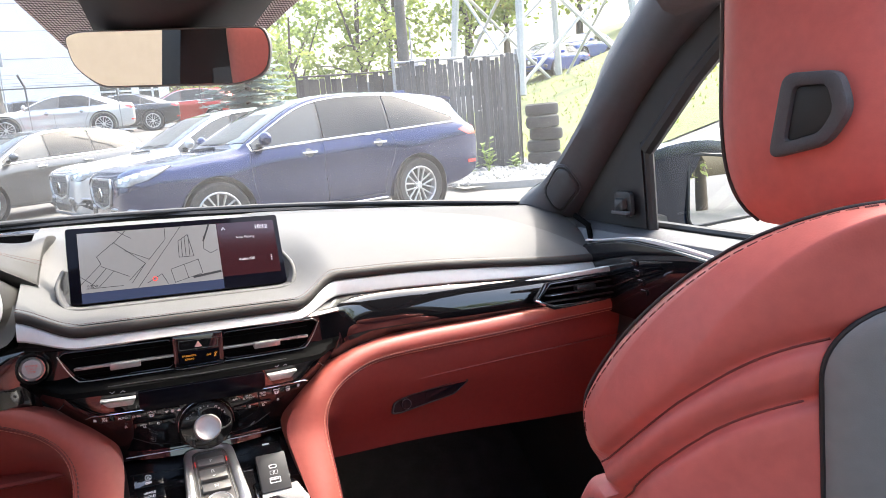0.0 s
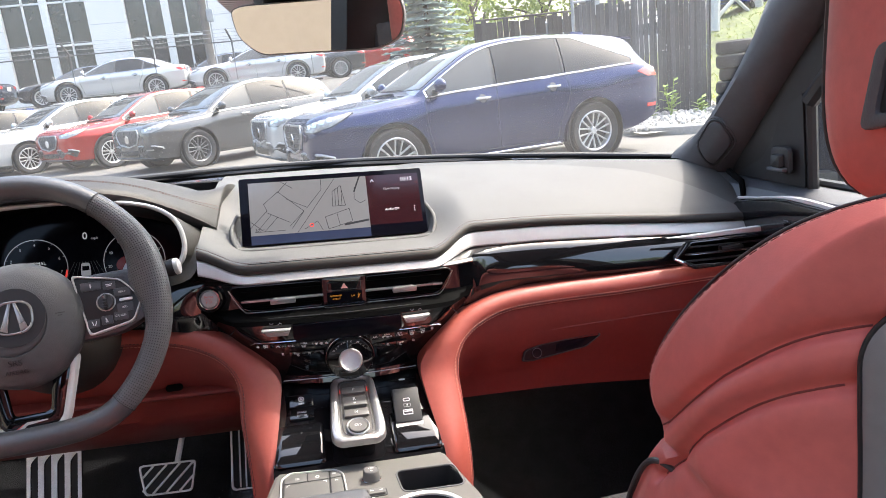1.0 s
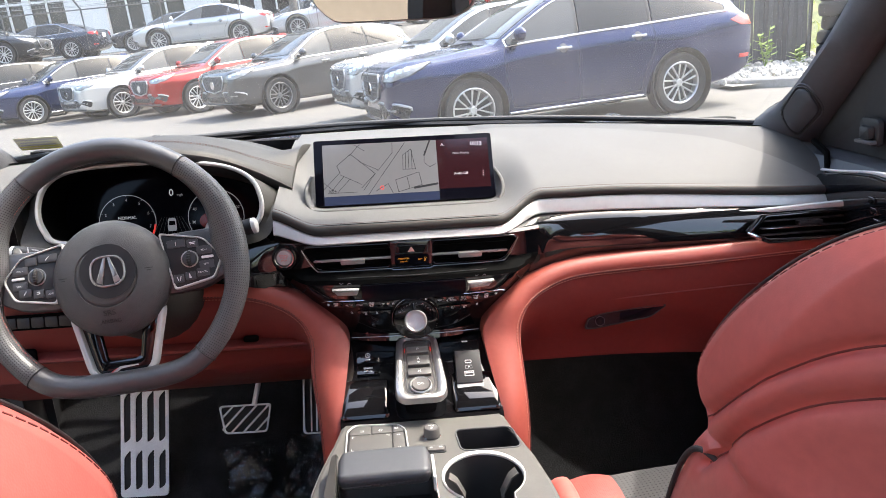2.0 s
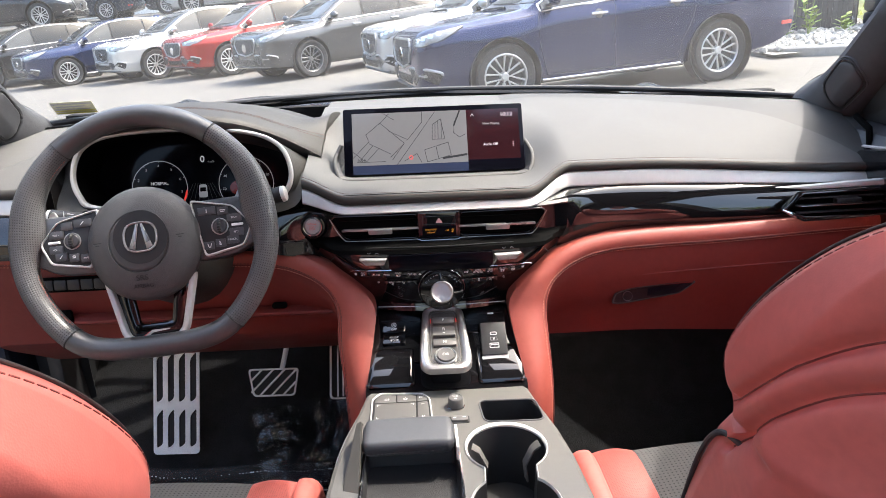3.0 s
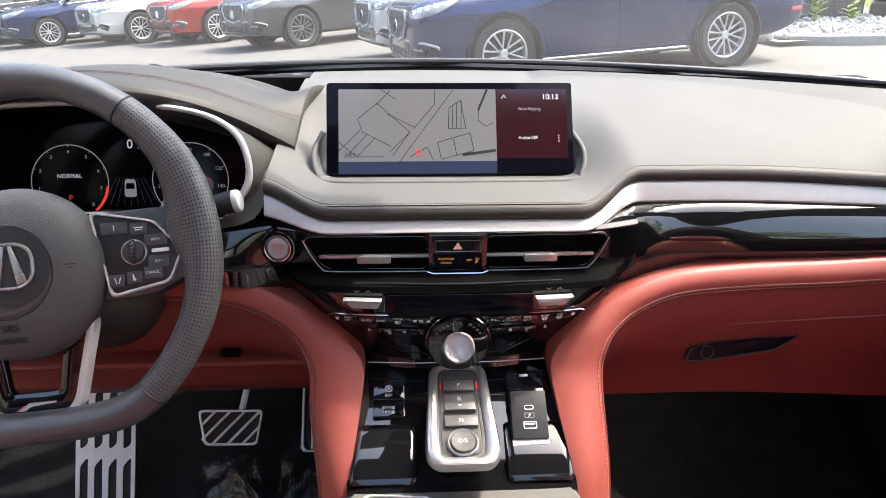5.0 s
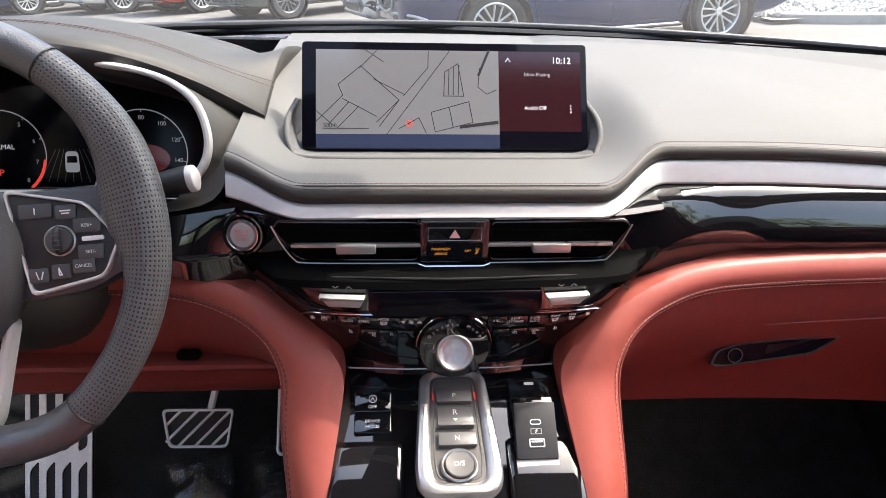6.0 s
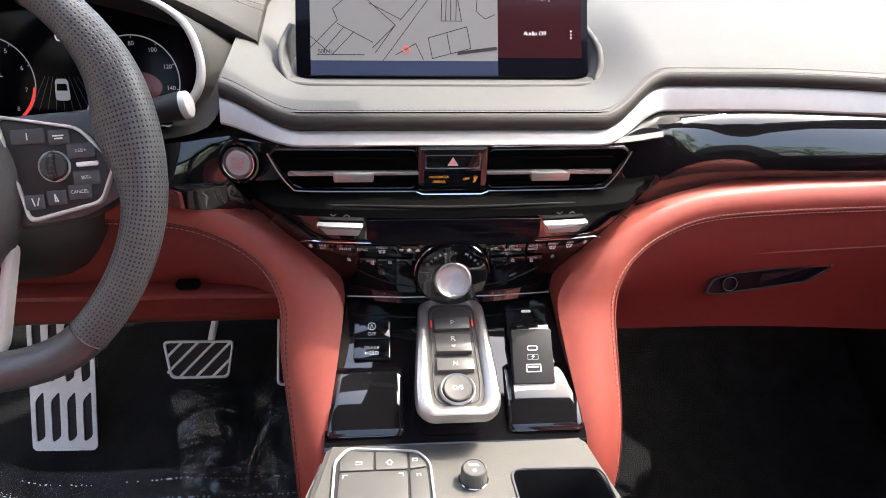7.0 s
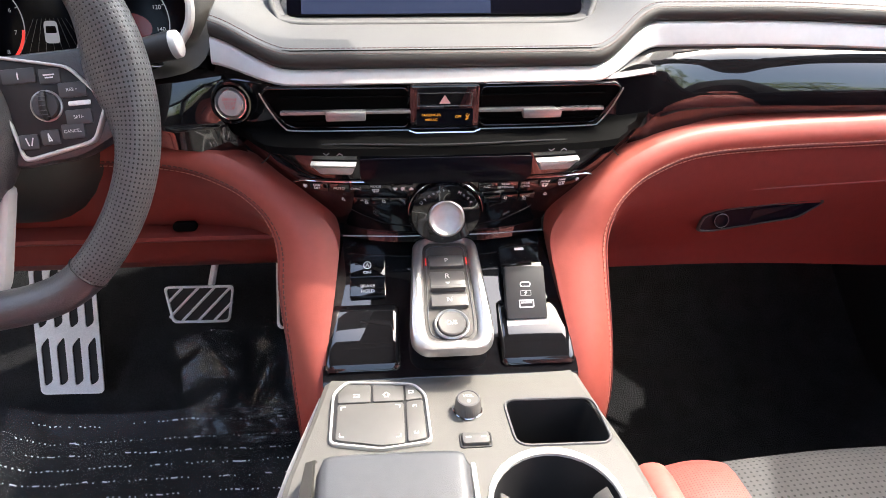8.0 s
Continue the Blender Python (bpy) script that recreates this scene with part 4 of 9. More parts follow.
part("position_marker", ring([(on_map(718, 163)[0] + x, on_map(718, 163)[1] + y) for x, y in circle(0.0035, 16)], [(on_map(718, 163)[0] + x, on_map(718, 163)[1] + y) for x, y in circle(0.0024, 16)], 0.0003, SM, z0=0.0014), LIT_RED, scr)
for body, px, py, size, ma, rot in (("10:12", 995, 45, 0.0096, LIT, 0), ("Now Playing", 950, 71, 0.0056, LIT_DIM, 0), ("Audio Off", 946, 133, 0.0059, LIT, 0), ("500 ft", 578, 167, 0.0062, MAP_LINE, 0)):
    x, y = on_map(px, py)
    writing("lettering", body, size, SM @ Matrix.Translation((x, y, 0.0017)) @ Matrix.Rotation(radians(rot), 4, "Z"), ma, scr)
# street names shown as plain bars
x, y = on_map(843, 165)
part("street_label", strokes([[(x - 0.019, y - 0.002), (x + 0.019, y + 0.003)]], 0.0035, SM, 0.0016), MAP_LINE, scr)
x, y = on_map(852, 50)
part("street_label", strokes([[(x - 0.005, y - 0.013), (x + 0.006, y + 0.013)]], 0.0026, SM, 0.0016), MAP_LINE, scr)
part("signal_symbol", strokes([[on_map(893, 47), on_map(897, 41), on_map(901, 47)]], 0.0012, SM, 0.0016), LIT_DIM, scr)
part("menu_dots", strokes([[on_map(1011, 128), on_map(1011, 129)], [on_map(1011, 134), on_map(1011, 135)], [on_map(1011, 140), on_map(1011, 141)]], 0.0012, SM, 0.0016), LIT, scr)

# ---- centre console ----
con = thing("centre_console", "centre console with black gloss shifter deck and grey moulded top", "console")
# black shifter deck
deck = [(-0.118, 0.866), (-0.135, 0.862), (-0.17, 0.838), (-0.200, 0.823), (-0.232, 0.803), (-0.249, 0.7935), (-0.2545, 0.788), (-0.2555, 0.775), (-0.25, 0.765)]
rows = []
for y, z in deck:
    w = lerp(0.108, 0.1195, smooth((-y - 0.13) / 0.12))
    rows.append([(w * u, y, z - 0.002 * abs(u) ** 6) for u in [-1 + k / 10 for k in range(21)]])
part("shifter_deck", loft(rows), PIANO, con, "piano black deck round the shifter", sharp=25)


def on_deck(x, y, up=0.001):
    for (ya, za), (yb, zb) in zip(deck, deck[1:]):
        if yb <= y <= ya:
            t = (y - ya) / (yb - ya)
            n = V((0, za - zb, ya - yb)).normalized()
            return plane_at(V((x, y, lerp(za, zb, t))) + V((0, -(za - zb), ya - yb)).normalized() * up, (1, 0, 0), (0, ya - yb, za - zb))
    return plane_at((x, y, 0.8), (1, 0, 0), (0, 1, 0))


for s in (-1, 1):
    fm = plane_at((0, -0.219, 0.8135), (1, 0, 0), (0, 0.885, 0.466))
    rows = []
    for k in range(23):
        y = lerp(0.034, -0.033, k / 22)
        e = max(0.0, 1 - min(k, 22 - k) / 1.5) ** 2
        xa, xb = 0.0475 + 0.003 * e, lerp(0.1125, 0.1175, k / 22) - 0.003 * e
        z = 0.0036 - y * y / (0.40 if y > 0 else 0.27) - 0.0015 * e
        rows.append([(s * xa, y, z - 0.006), (s * xa, y, z - 0.0016), (s * (xa + 0.0016), y, z)] + [(s * lerp(xa, xb, j / 8), y, z + 0.0006 * math.sin(math.pi * j / 8)) for j in range(1, 8)] + [(s * (xb - 0.0016), y, z), (s * xb, y, z - 0.0016), (s * xb, y, z - 0.006)])
    part("storage_lid", moved(loft(rows), fm), PIANO, con, "black gloss storage lid", sharp=50)
for body, y, z0 in (("OFF", -0.1455, 0), ("BRAKE", -0.1635, 0)):
    bm_ = on_deck(-0.077, y - 0.010, 0.0014)
    part("deck_button", prism(rrect(0.035, 0.0195, 0.0015), 0.003, bm_, 0.0008), PIANO, con, "black gloss button with white lettering")
bm_ = on_deck(-0.077, -0.1555, 0.0014)
writing("lettering", "OFF", 0.0048, bm_ @ Matrix.Translation((0, -0.005, 0.0033)), MARK, con)
part("symbol", join(ring(circle(0.004, 16, (0, 0.003)), circle(0.0033, 16, (0, 0.003)), 0.0003, bm_, z0=0.0031), strokes([[(-0.0015, 0.0012), (0, 0.0048), (0.0015, 0.0012)]], 0.0007, bm_, 0.0033)), MARK, con)
bm_ = on_deck(-0.077, -0.1735, 0.0014)
writing("lettering", "BRAKE", 0.0048, bm_ @ Matrix.Translation((0, 0.0016, 0.0033)), MARK, con)
writing("lettering", "HOLD", 0.0048, bm_ @ Matrix.Translation((0, -0.004, 0.0033)), MARK, con)
# USB block
ub = new("usb_block")
ub.parent = con
ub["label"] = "black socket block with two charging sockets"
um = plane_at((0.0755, -0.1955, 0.8425), (1, 0, 0), (0, 0.72, 0.69))
part("block", moved(box((0.039, 0.052, 0.012), (0, 0, -0.006), 0.0015), um), BLACK, ub)
tm = plane_at((0.0755, -0.158, 0.8585), (1, 0, 0), (0, 0.92, 0.38))
part("block_top", moved(box((0.041, 0.034, 0.006), (0, 0, -0.003), 0.001), tm), PIANO, ub)
part("mark", prism(rrect(0.0095, 0.003, 0.001, at=(0, 0.010)), 0.0003, tm), MARK, ub)
part("mark", prism(rrect(0.015, 0.0008, 0.0003, at=(0, -0.0115)), 0.0003, tm), GREYMARK, ub)
part("socket", ring(rrect(0.0105, 0.0052, 0.0024, at=(0, 0.0075)), rrect(0.0085, 0.0032, 0.0014, at=(0, 0.0075)), 0.0006, um), MARK, ub)
part("socket", ring(rrect(0.0145, 0.0078, 0.001, at=(0, -0.0115)), rrect(0.0125, 0.0058, 0.0008, at=(0, -0.0115)), 0.0006, um), MARK, ub)
part("socket_tongue", prism(rrect(0.0105, 0.0016, 0.0003, at=(0, -0.0103)), 0.0004, um), MARK, ub)
part("battery_mark", ring(rrect(0.0105, 0.0052, 0.0006, at=(0, -0.001)), rrect(0.0095, 0.0042, 0.0005, at=(0, -0.001)), 0.0003, um), GREYMARK, ub)
part("bolt_mark", strokes([[(0.001, 0.0008), (-0.001, -0.0008), (0.0012, -0.0006), (-0.001, -0.0026)]], 0.0006, um, 0.0003), MARK, ub)
part("block_foot", moved(box((0.040, 0.010, 0.004), (0, -0.031, -0.004), 0.001), um), SILVER, ub)

# shifter
gs = new("gear_selector")
gs.parent = con
gs["label"] = "push-button gear selector in a satin silver bezel"
GM = plane_at((0, -0.2055, 0.8475), (1, 0, 0), (0, 0.947, 0.321))
outer = rounded([(-0.0315, 0.070), (0.0315, 0.070), (0.0385, -0.030), (0.0375, -0.050), (0.027, -0.0605), (-0.027, -0.0605), (-0.0375, -0.050), (-0.0385, -0.030)], 0.012, 5)
inner = rounded([(-0.0220, 0.066), (0.0220, 0.066), (0.0245, -0.030), (0.0225, -0.044), (0.016, -0.0485), (-0.016, -0.0485), (-0.0225, -0.044), (-0.0245, -0.030)], 0.010, 5)
foot = [(x * 1.06, y * 1.05 - 0.002) for x, y in outer]
part("plinth", loft([[(x, y, -0.045) for x, y in foot], [(x, y, -0.010) for x, y in foot], [(x, y, -0.004) for x, y in outer]], closed=True), BLACK, gs)
edge = [[(x, y, -0.007) for x, y in outer], [(x, y, 0.0) for x, y in outer], [(lerp(x, u, 0.15), lerp(y, w, 0.15), 0.003) for (x, y), (u, w) in zip(outer, inner)],
        [(lerp(x, u, 0.45), lerp(y, w, 0.45), 0.0042) for (x, y), (u, w) in zip(outer, inner)], [(lerp(x, u, 0.8), lerp(y, w, 0.8), 0.003) for (x, y), (u, w) in zip(outer, inner)], [(u, w, 0.0008) for u, w in inner], [(u * 0.985, w * 0.985, -0.004) for u, w in inner]]
part("bezel", moved(loft(edge, closed=True), GM), BEZEL, gs, "satin silver bezel")
part("panel", prism([(x * 0.995, y * 0.995) for x, y in inner], 0.0016, GM, z0=-0.002), mat("dark_brown_gloss", (0.085, 0.079, 0.073), 0.25, var=0.08), gs)
part("panel_edge", moved(tube([(x * 0.86, y * 0.93, 0.0) for x, y in inner], 0.0006, 6, closed=True), GM), DASH_DARK, gs)
keycap = mat("dark_grey_key", (0.10, 0.096, 0.092), 0.35)
part("park_key", moved(box((0.0335, 0.0135, 0.006), (0, 0.0400, 0.0015), 0.0015), GM), keycap, gs)
part("reverse_key", moved(box((0.0335, 0.0205, 0.005), (0, 0.0195, -0.0015), 0.0015), GM), keycap, gs)
part("reverse_lip", moved(box((0.0335, 0.004, 0.009), (0, 0.0085, 0.001), 0.0015), GM), keycap, gs)
part("neutral_key", moved(box((0.0345, 0.0135, 0.006), (0, -0.0065, 0.0015), 0.0015), GM), keycap, gs)
part("drive_ring", lathe([(0.0165, -0.002), (0.0165, 0.0025), (0.0152, 0.0035), (0.0138, 0.0025), (0.0138, -0.002)], 40, GM @ Matrix.Translation((0, -0.0320, 0)), close=False), BEZEL, gs, "bright ring")
part("drive_key", lathe([(0.0128, -0.002), (0.0128, 0.004), (0.0118, 0.0048), (0.0, 0.0040)], 40, GM @ Matrix.Translation((0, -0.0320, 0))), keycap, gs)
for body, y, z, size in (("P", 0.0400, 0.0047, 0.0072), ("R", 0.0235, 0.0012, 0.0085), ("N", -0.0065, 0.0047, 0.0068), ("D/S", -0.0320, 0.0046, 0.0068)):
    writing("lettering", body, size, GM @ Matrix.Translation((0, y, z)), MARK, gs)
part("arrow", prism([(-0.0022, 0.0165), (0, 0.0140), (0.0022, 0.0165)], 0.0002, GM, z0=0.0012), MARK, gs)
for s in (-1, 1):
    part("park_lamp", moved(box((0.0012, 0.008, 0.002), (s * 0.0198, 0.0415, 0.0012)), GM), LIT_RED, gs)

# grey console body and top
side = [(-0.245, 0.117), (-0.30, 0.128), (-0.36, 0.142), (-0.42, 0.151), (-0.50, 0.157), (-0.70, 0.160)]


def half(y):
    for (ya, wa), (yb, wb) in zip(side, side[1:]):
        if yb <= y <= ya:
            return lerp(wa, wb, (y - ya) / (yb - ya))
    return 0.16


TOP = 0.790
cup = []
for cx, cy, a0, a1 in ((0.0675, -0.400, -52, 232), (0.0655, -0.505, 128, 412)):
    for k in range(25):
        a = radians(lerp(a0, a1, k / 24))
        cup.append((cx + 0.0505 * math.cos(a), cy + 0.0505 * math.sin(a)))
box_o = rounded([(0.042, -0.286), (0.123, -0.288), (0.128, -0.342), (0.046, -0.340)], 0.012, 5)
pad_o = rounded([(-0.099, -0.256), (-0.036, -0.262), (-0.0255, -0.276), (-0.0235, -0.333), (-0.066, -0.339), (-0.110, -0.330), (-0.110, -0.271)], 0.006, 4)
tray_o = rrect(0.118, 0.235, 0.008, 5, (-0.0535, -0.510))


def deck_with_holes(outline, holes, z, thick):
    """A flat slab with openings cut through it."""
    bm = bmesh.new()
    edges = []
    for loop in [outline] + holes:
        vs = [bm.verts.new((x, y, z)) for x, y in loop]
        edges += [bm.edges.new((vs[i], vs[(i + 1) % len(vs)])) for i in range(len(vs))]
    bmesh.ops.triangle_fill(bm, use_beauty=True, use_dissolve=False, edges=edges)
    r = bmesh.ops.extrude_face_region(bm, geom=bm.faces[:])
    bmesh.ops.translate(bm, vec=(0, 0, -thick), verts=[v for v in r["geom"] if isinstance(v, bmesh.types.BMVert)])
    return bm


ys = [-0.249, -0.27, -0.30, -0.33, -0.36, -0.39, -0.42, -0.46, -0.50, -0.56, -0.63, -0.70]
slab = [(half(y) - 0.006, y) for y in ys] + [(-half(y) + 0.006, y) for y in ys[::-1]]
part("top_plate", deck_with_holes(slab, [box_o, cup, tray_o], TOP, 0.004), CONSOLE, con, "warm grey moulded console top")
rows = []
for y in ys:
    h = half(y)
    rows.append([(h - 0.007, y, TOP - 0.0005), (h - 0.001, y, TOP - 0.003), (h + 0.002, y, TOP - 0.012), (h + 0.006, y, TOP - 0.06), (h + 0.004, y, 0.60), (h, y, 0.45)])
part("side_wall", loft(rows), CONSOLE, con)
part("side_wall", loft([[(-x, y, z) for x, y, z in r] for r in rows]), CONSOLE, con)
for s in (-1, 1):
    pts = [(s * (half(y) + 0.0045), y, TOP - 0.022 - 0.1 * smooth((-y - 0.27) / 0.35)) for y in ys]
    part("bright_edge", tube(pts, lambda t: 0.002 + 0.008 * smooth(t * 2.2), 8, flat=1.6), SILVER, con, "satin silver edge blade")
part("front_wall", loft([[(x, -0.2495, TOP) for x in (-0.117, -0.05, 0.05, 0.117)], [(x, -0.2495, 0.76) for x in (-0.117, -0.05, 0.05, 0.117)]]), CONSOLE, con)
# storage box
part("storage_box", loft([[(x, y, TOP - 0.001) for x, y in box_o], [(lerp(0.085, x, 0.97), lerp(-0.314, y, 0.97), TOP - 0.006) for x, y in box_o], [(lerp(0.085, x, 0.86), lerp(-0.314, y, 0.86), TOP - 0.07) for x, y in box_o]], closed=True), BLACK, con, "open black storage box")
part("box_floor", prism([(lerp(0.085, x, 0.87), lerp(-0.314, y, 0.87)) for x, y in box_o], 0.002, None, z0=TOP - 0.071), BLACK, con)
part("box_rim", tube([(x, y, TOP + 0.0002) for x, y in box_o], 0.0014, 6, closed=True), DASH_DARK, con)
# cup holders
cc = V((0.0665, -0.4525, 0))
part("cup_rim", loft([[(lerp(cc.x, x, k), lerp(cc.y, y, k * 0.985 + 0.015), z) for x, y in cup] for k, z in ((1.055, TOP), (1.05, TOP + 0.0022), (1.02, TOP + 0.003), (0.99, TOP + 0.0015), (0.985, TOP - 0.003))] , closed=True), SILVER, con, "bright rim of the twin cup holder")
rows = [[(lerp(cc.x, x, k), lerp(cc.y, y, k), z) for x, y in cup] for k, z in ((0.985, TOP - 0.001), (0.97, TOP - 0.01), (0.9, TOP - 0.085))]
part("cup_well", loft(rows, closed=True, caps=False), BLACK, con, "black cup holder wells")
part("cup_floor", prism([(lerp(cc.x, x, 0.93), lerp(cc.y, y, 0.93)) for x, y in cup], 0.003, None, z0=TOP - 0.087), RUBBER, con)
for k in range(16):
    part("cup_rib", tube([(0.03 + 0.0046 * k, -0.51 - 0.002 * abs(k - 8), TOP - 0.0825), (0.03 + 0.0046 * k, -0.47, TOP - 0.0825)], 0.0009, 5), BLACK, con)
for cx, cy, ang in ((0.0675, -0.400, 170), (0.0675, -0.400, 10), (0.0655, -0.505, 190), (0.0655, -0.505, -10)):
    d = V((math.cos(radians(ang)), math.sin(radians(ang)), 0))
    c = V((cx, cy, TOP - 0.022)) + d * 0.0435
    part("cup_finger", loft([[c + V((0, 0, 0.022)) + V((-d.y, d.x, 0)) * w for w in (-0.007, 0.007)], [c - d * 0.009 + V((0, 0, 0.016)) + V((-d.y, d.x, 0)) * w for w in (-0.0065, 0.0065)], [c - d * 0.020 + V((0, 0, -0.006)) + V((-d.y, d.x, 0)) * w for w in (-0.006, 0.006)], [c - d * 0.017 + V((0, 0, -0.032)) + V((-d.y, d.x, 0)) * w for w in (-0.006, 0.006)]], thick=0.002), CONSOLE, con, "grey spring finger")
# touch pad
tp = new("touch_pad")
tp.parent = con
tp["label"] = "grey touch pad and buttons in a bright frame"
zt = Matrix.Translation((0, 0, TOP))
pc = (-0.067, -0.298)


def about(o, k):
    return [(lerp(pc[0], x, k), lerp(pc[1], y, k)) for x, y in o]


part("frame", ring(pad_o, about(pad_o, 0.945), 0.004, zt, 0.0015), SILVER, tp, "bright frame")
part("base", prism(about(pad_o, 0.945), 0.002, zt), BLACK, tp)
padmat = mat("grey_touch_surface", (0.105, 0.102, 0.097), 0.5, var=0.03)
part("pad", prism(rounded([(-0.1045, -0.2855), (-0.0465, -0.2855), (-0.0465, -0.3335), (-0.066, -0.3345), (-0.1045, -0.3265)], 0.003), 0.0036, zt, 0.001), padmat, tp)
part("scroll_pad", prism(rounded([(-0.0445, -0.2855), (-0.0295, -0.2835), (-0.0282, -0.3285), (-0.0445, -0.3325)], 0.003), 0.0036, zt, 0.001), padmat, tp)
for o in ([(-0.1045, -0.284), (-0.1045, -0.272), (-0.097, -0.2605), (-0.0755, -0.2625), (-0.0755, -0.284)], [(-0.0738, -0.284), (-0.0738, -0.2625), (-0.0462, -0.265), (-0.0462, -0.284)], [(-0.0445, -0.284), (-0.0445, -0.265), (-0.0375, -0.2662), (-0.0300, -0.2782), (-0.0300, -0.282)]):
    part("button", prism(rounded(o[::-1], 0.002), 0.0036, zt, 0.001), padmat, tp)
part("corner_marks", strokes([[(-0.101, -0.2925), (-0.101, -0.2892), (-0.0975, -0.2892)], [(-0.0535, -0.2892), (-0.050, -0.2892), (-0.050, -0.2925)], [(-0.101, -0.3205), (-0.101, -0.3235), (-0.0975, -0.3240)], [(-0.0535, -0.3265), (-0.050, -0.3265), (-0.050, -0.3235)]], 0.0009, zt, 0.0038), MARK, tp)
part("symbols", strokes([[(-0.0905, -0.2745), (-0.0855, -0.2745), (-0.0855, -0.2775), (-0.0905, -0.2775)], [(-0.0645, -0.2765), (-0.0615, -0.273), (-0.0585, -0.2765)], [(-0.063, -0.2765), (-0.063, -0.279), (-0.060, -0.279), (-0.060, -0.2765)], [(-0.0415, -0.2725), (-0.0375, -0.2725), (-0.0375, -0.2755), (-0.0415, -0.2755), (-0.0415, -0.2725)], [(-0.0382, -0.2925), (-0.0382, -0.2905), (-0.0352, -0.2905), (-0.0352, -0.2925)], [(-0.0382, -0.3215), (-0.0382, -0.3235), (-0.0352, -0.3235), (-0.0352, -0.3215)]], 0.0008, zt, 0.0038), MARK, tp)
# volume knob and track switch
vk = new("volume_knob")
vk.parent = con
vk["label"] = "knurled grey volume knob"
vm = Matrix.Translation((0.0095, -0.2965, TOP))
rows = []
for h, r in ((0, 0.0105), (0.001, 0.0112), (0.013, 0.0108), (0.0145, 0.0098)):
    rows.append([((r + (0.0003 if k % 2 and 0 < h < 0.014 else 0)) * math.cos(2 * math.pi * k / 72), (r + (0.0003 if k % 2 and 0 < h < 0.014 else 0)) * math.sin(2 * math.pi * k / 72), h) for k in range(72)])
part("knob", moved(loft(rows, closed=True, caps=True), vm), padmat, vk)
part("knob_ring", lathe([(0.0125, 0.0), (0.0128, 0.0015), (0.0122, 0.002), (0.0118, 0.0)], 40, vm, close=False), CHROME, vk)
part("knob_edge", lathe([(0.0092, 0.0144), (0.0098, 0.0150), (0.0088, 0.0152), (0.0085, 0.0145)], 40, vm, close=False), DASH_DARK, vk)
writing("lettering", "VOL", 0.0048, vm @ Matrix.Translation((0, 0.0025, 0.0149)), MARK, vk)
part("power_mark", ring(circle(0.0016, 14, (0, -0.0035)), circle(0.0011, 14, (0, -0.0035)), 0.0002, vm, z0=0.0147), MARK, vk)
ts = Matrix.Translation((0.0125, -0.3315, TOP))
part("track_switch_frame", ring(rrect(0.0275, 0.0165, 0.003), rrect(0.0245, 0.0135, 0.003), 0.0012, ts, 0.0004), BLACK, con)
part("track_switch", prism(rrect(0.0235, 0.0125, 0.003), 0.0045, ts, 0.0022), padmat, con, "grey rocker switch")
part("track_marks", strokes([[(-0.0078, 0), (-0.0048, 0)], [(0.0048, 0), (0.0078, 0)]], 0.0014, ts, 0.0047), MARK, con)
# palm rest
pr = new("palm_rest")
pr.parent = con
pr["label"] = "dark grey leather palm rest on silver supports"
prof_p = rounded([(-0.368, 0.812), (-0.371, 0.8265), (-0.420, 0.8215), (-0.4235, 0.815), (-0.415, 0.797), (-0.385, 0.797)], 0.0065, 6)
rows = []
for k in range(25):
    u = -1 + 2 * k / 24
    q = (1 - abs(u) ** 9) ** (1 / 9) if abs(u) < 1 else 0.55
    x = -0.0565 + 0.0575 * u
    tilt = -0.0035 * (1 - u) * 0.5
    rows.append([(x, lerp(-0.397, y + 0.002 * (1 - u), q), lerp(0.812, z, q) + tilt + 0.0008 * math.cos(u * 1.5) * (1 if z > 0.815 else 0)) for y, z in prof_p])
part("pad", loft(rows, closed=True, caps=True), PALM, pr, sharp=60)
part("stitching", stitches([(x, -0.4212, 0.8065 + 0.03 * (x + 0.0565)) for x in [-0.108 + 0.004 * k for k in range(27)]], 0.003, 0.002, 0.0006), PIPE, pr)
part("support", loft([[(-0.1150, y, z), (-0.1165, y, z + 0.003), (-0.1165 - w, y, z + 0.001), (-0.1195 - w, y, z - 0.012), (-0.1195 - w, y, z - 0.03)] for y, z, w in ((-0.362, 0.808, 0.004), (-0.372, 0.819, 0.006), (-0.385, 0.8195, 0.007), (-0.42, 0.806, 0.012), (-0.46, 0.791, 0.018), (-0.52, 0.772, 0.022), (-0.60, 0.760, 0.022))]), TAUPE, pr, "grey support arm")
part("support", moved(box((0.004, 0.050, 0.020), (0, 0, 0), 0.0015), Matrix.Translation((0.0045, -0.397, 0.801))), SILVER, pr, "thin silver support")
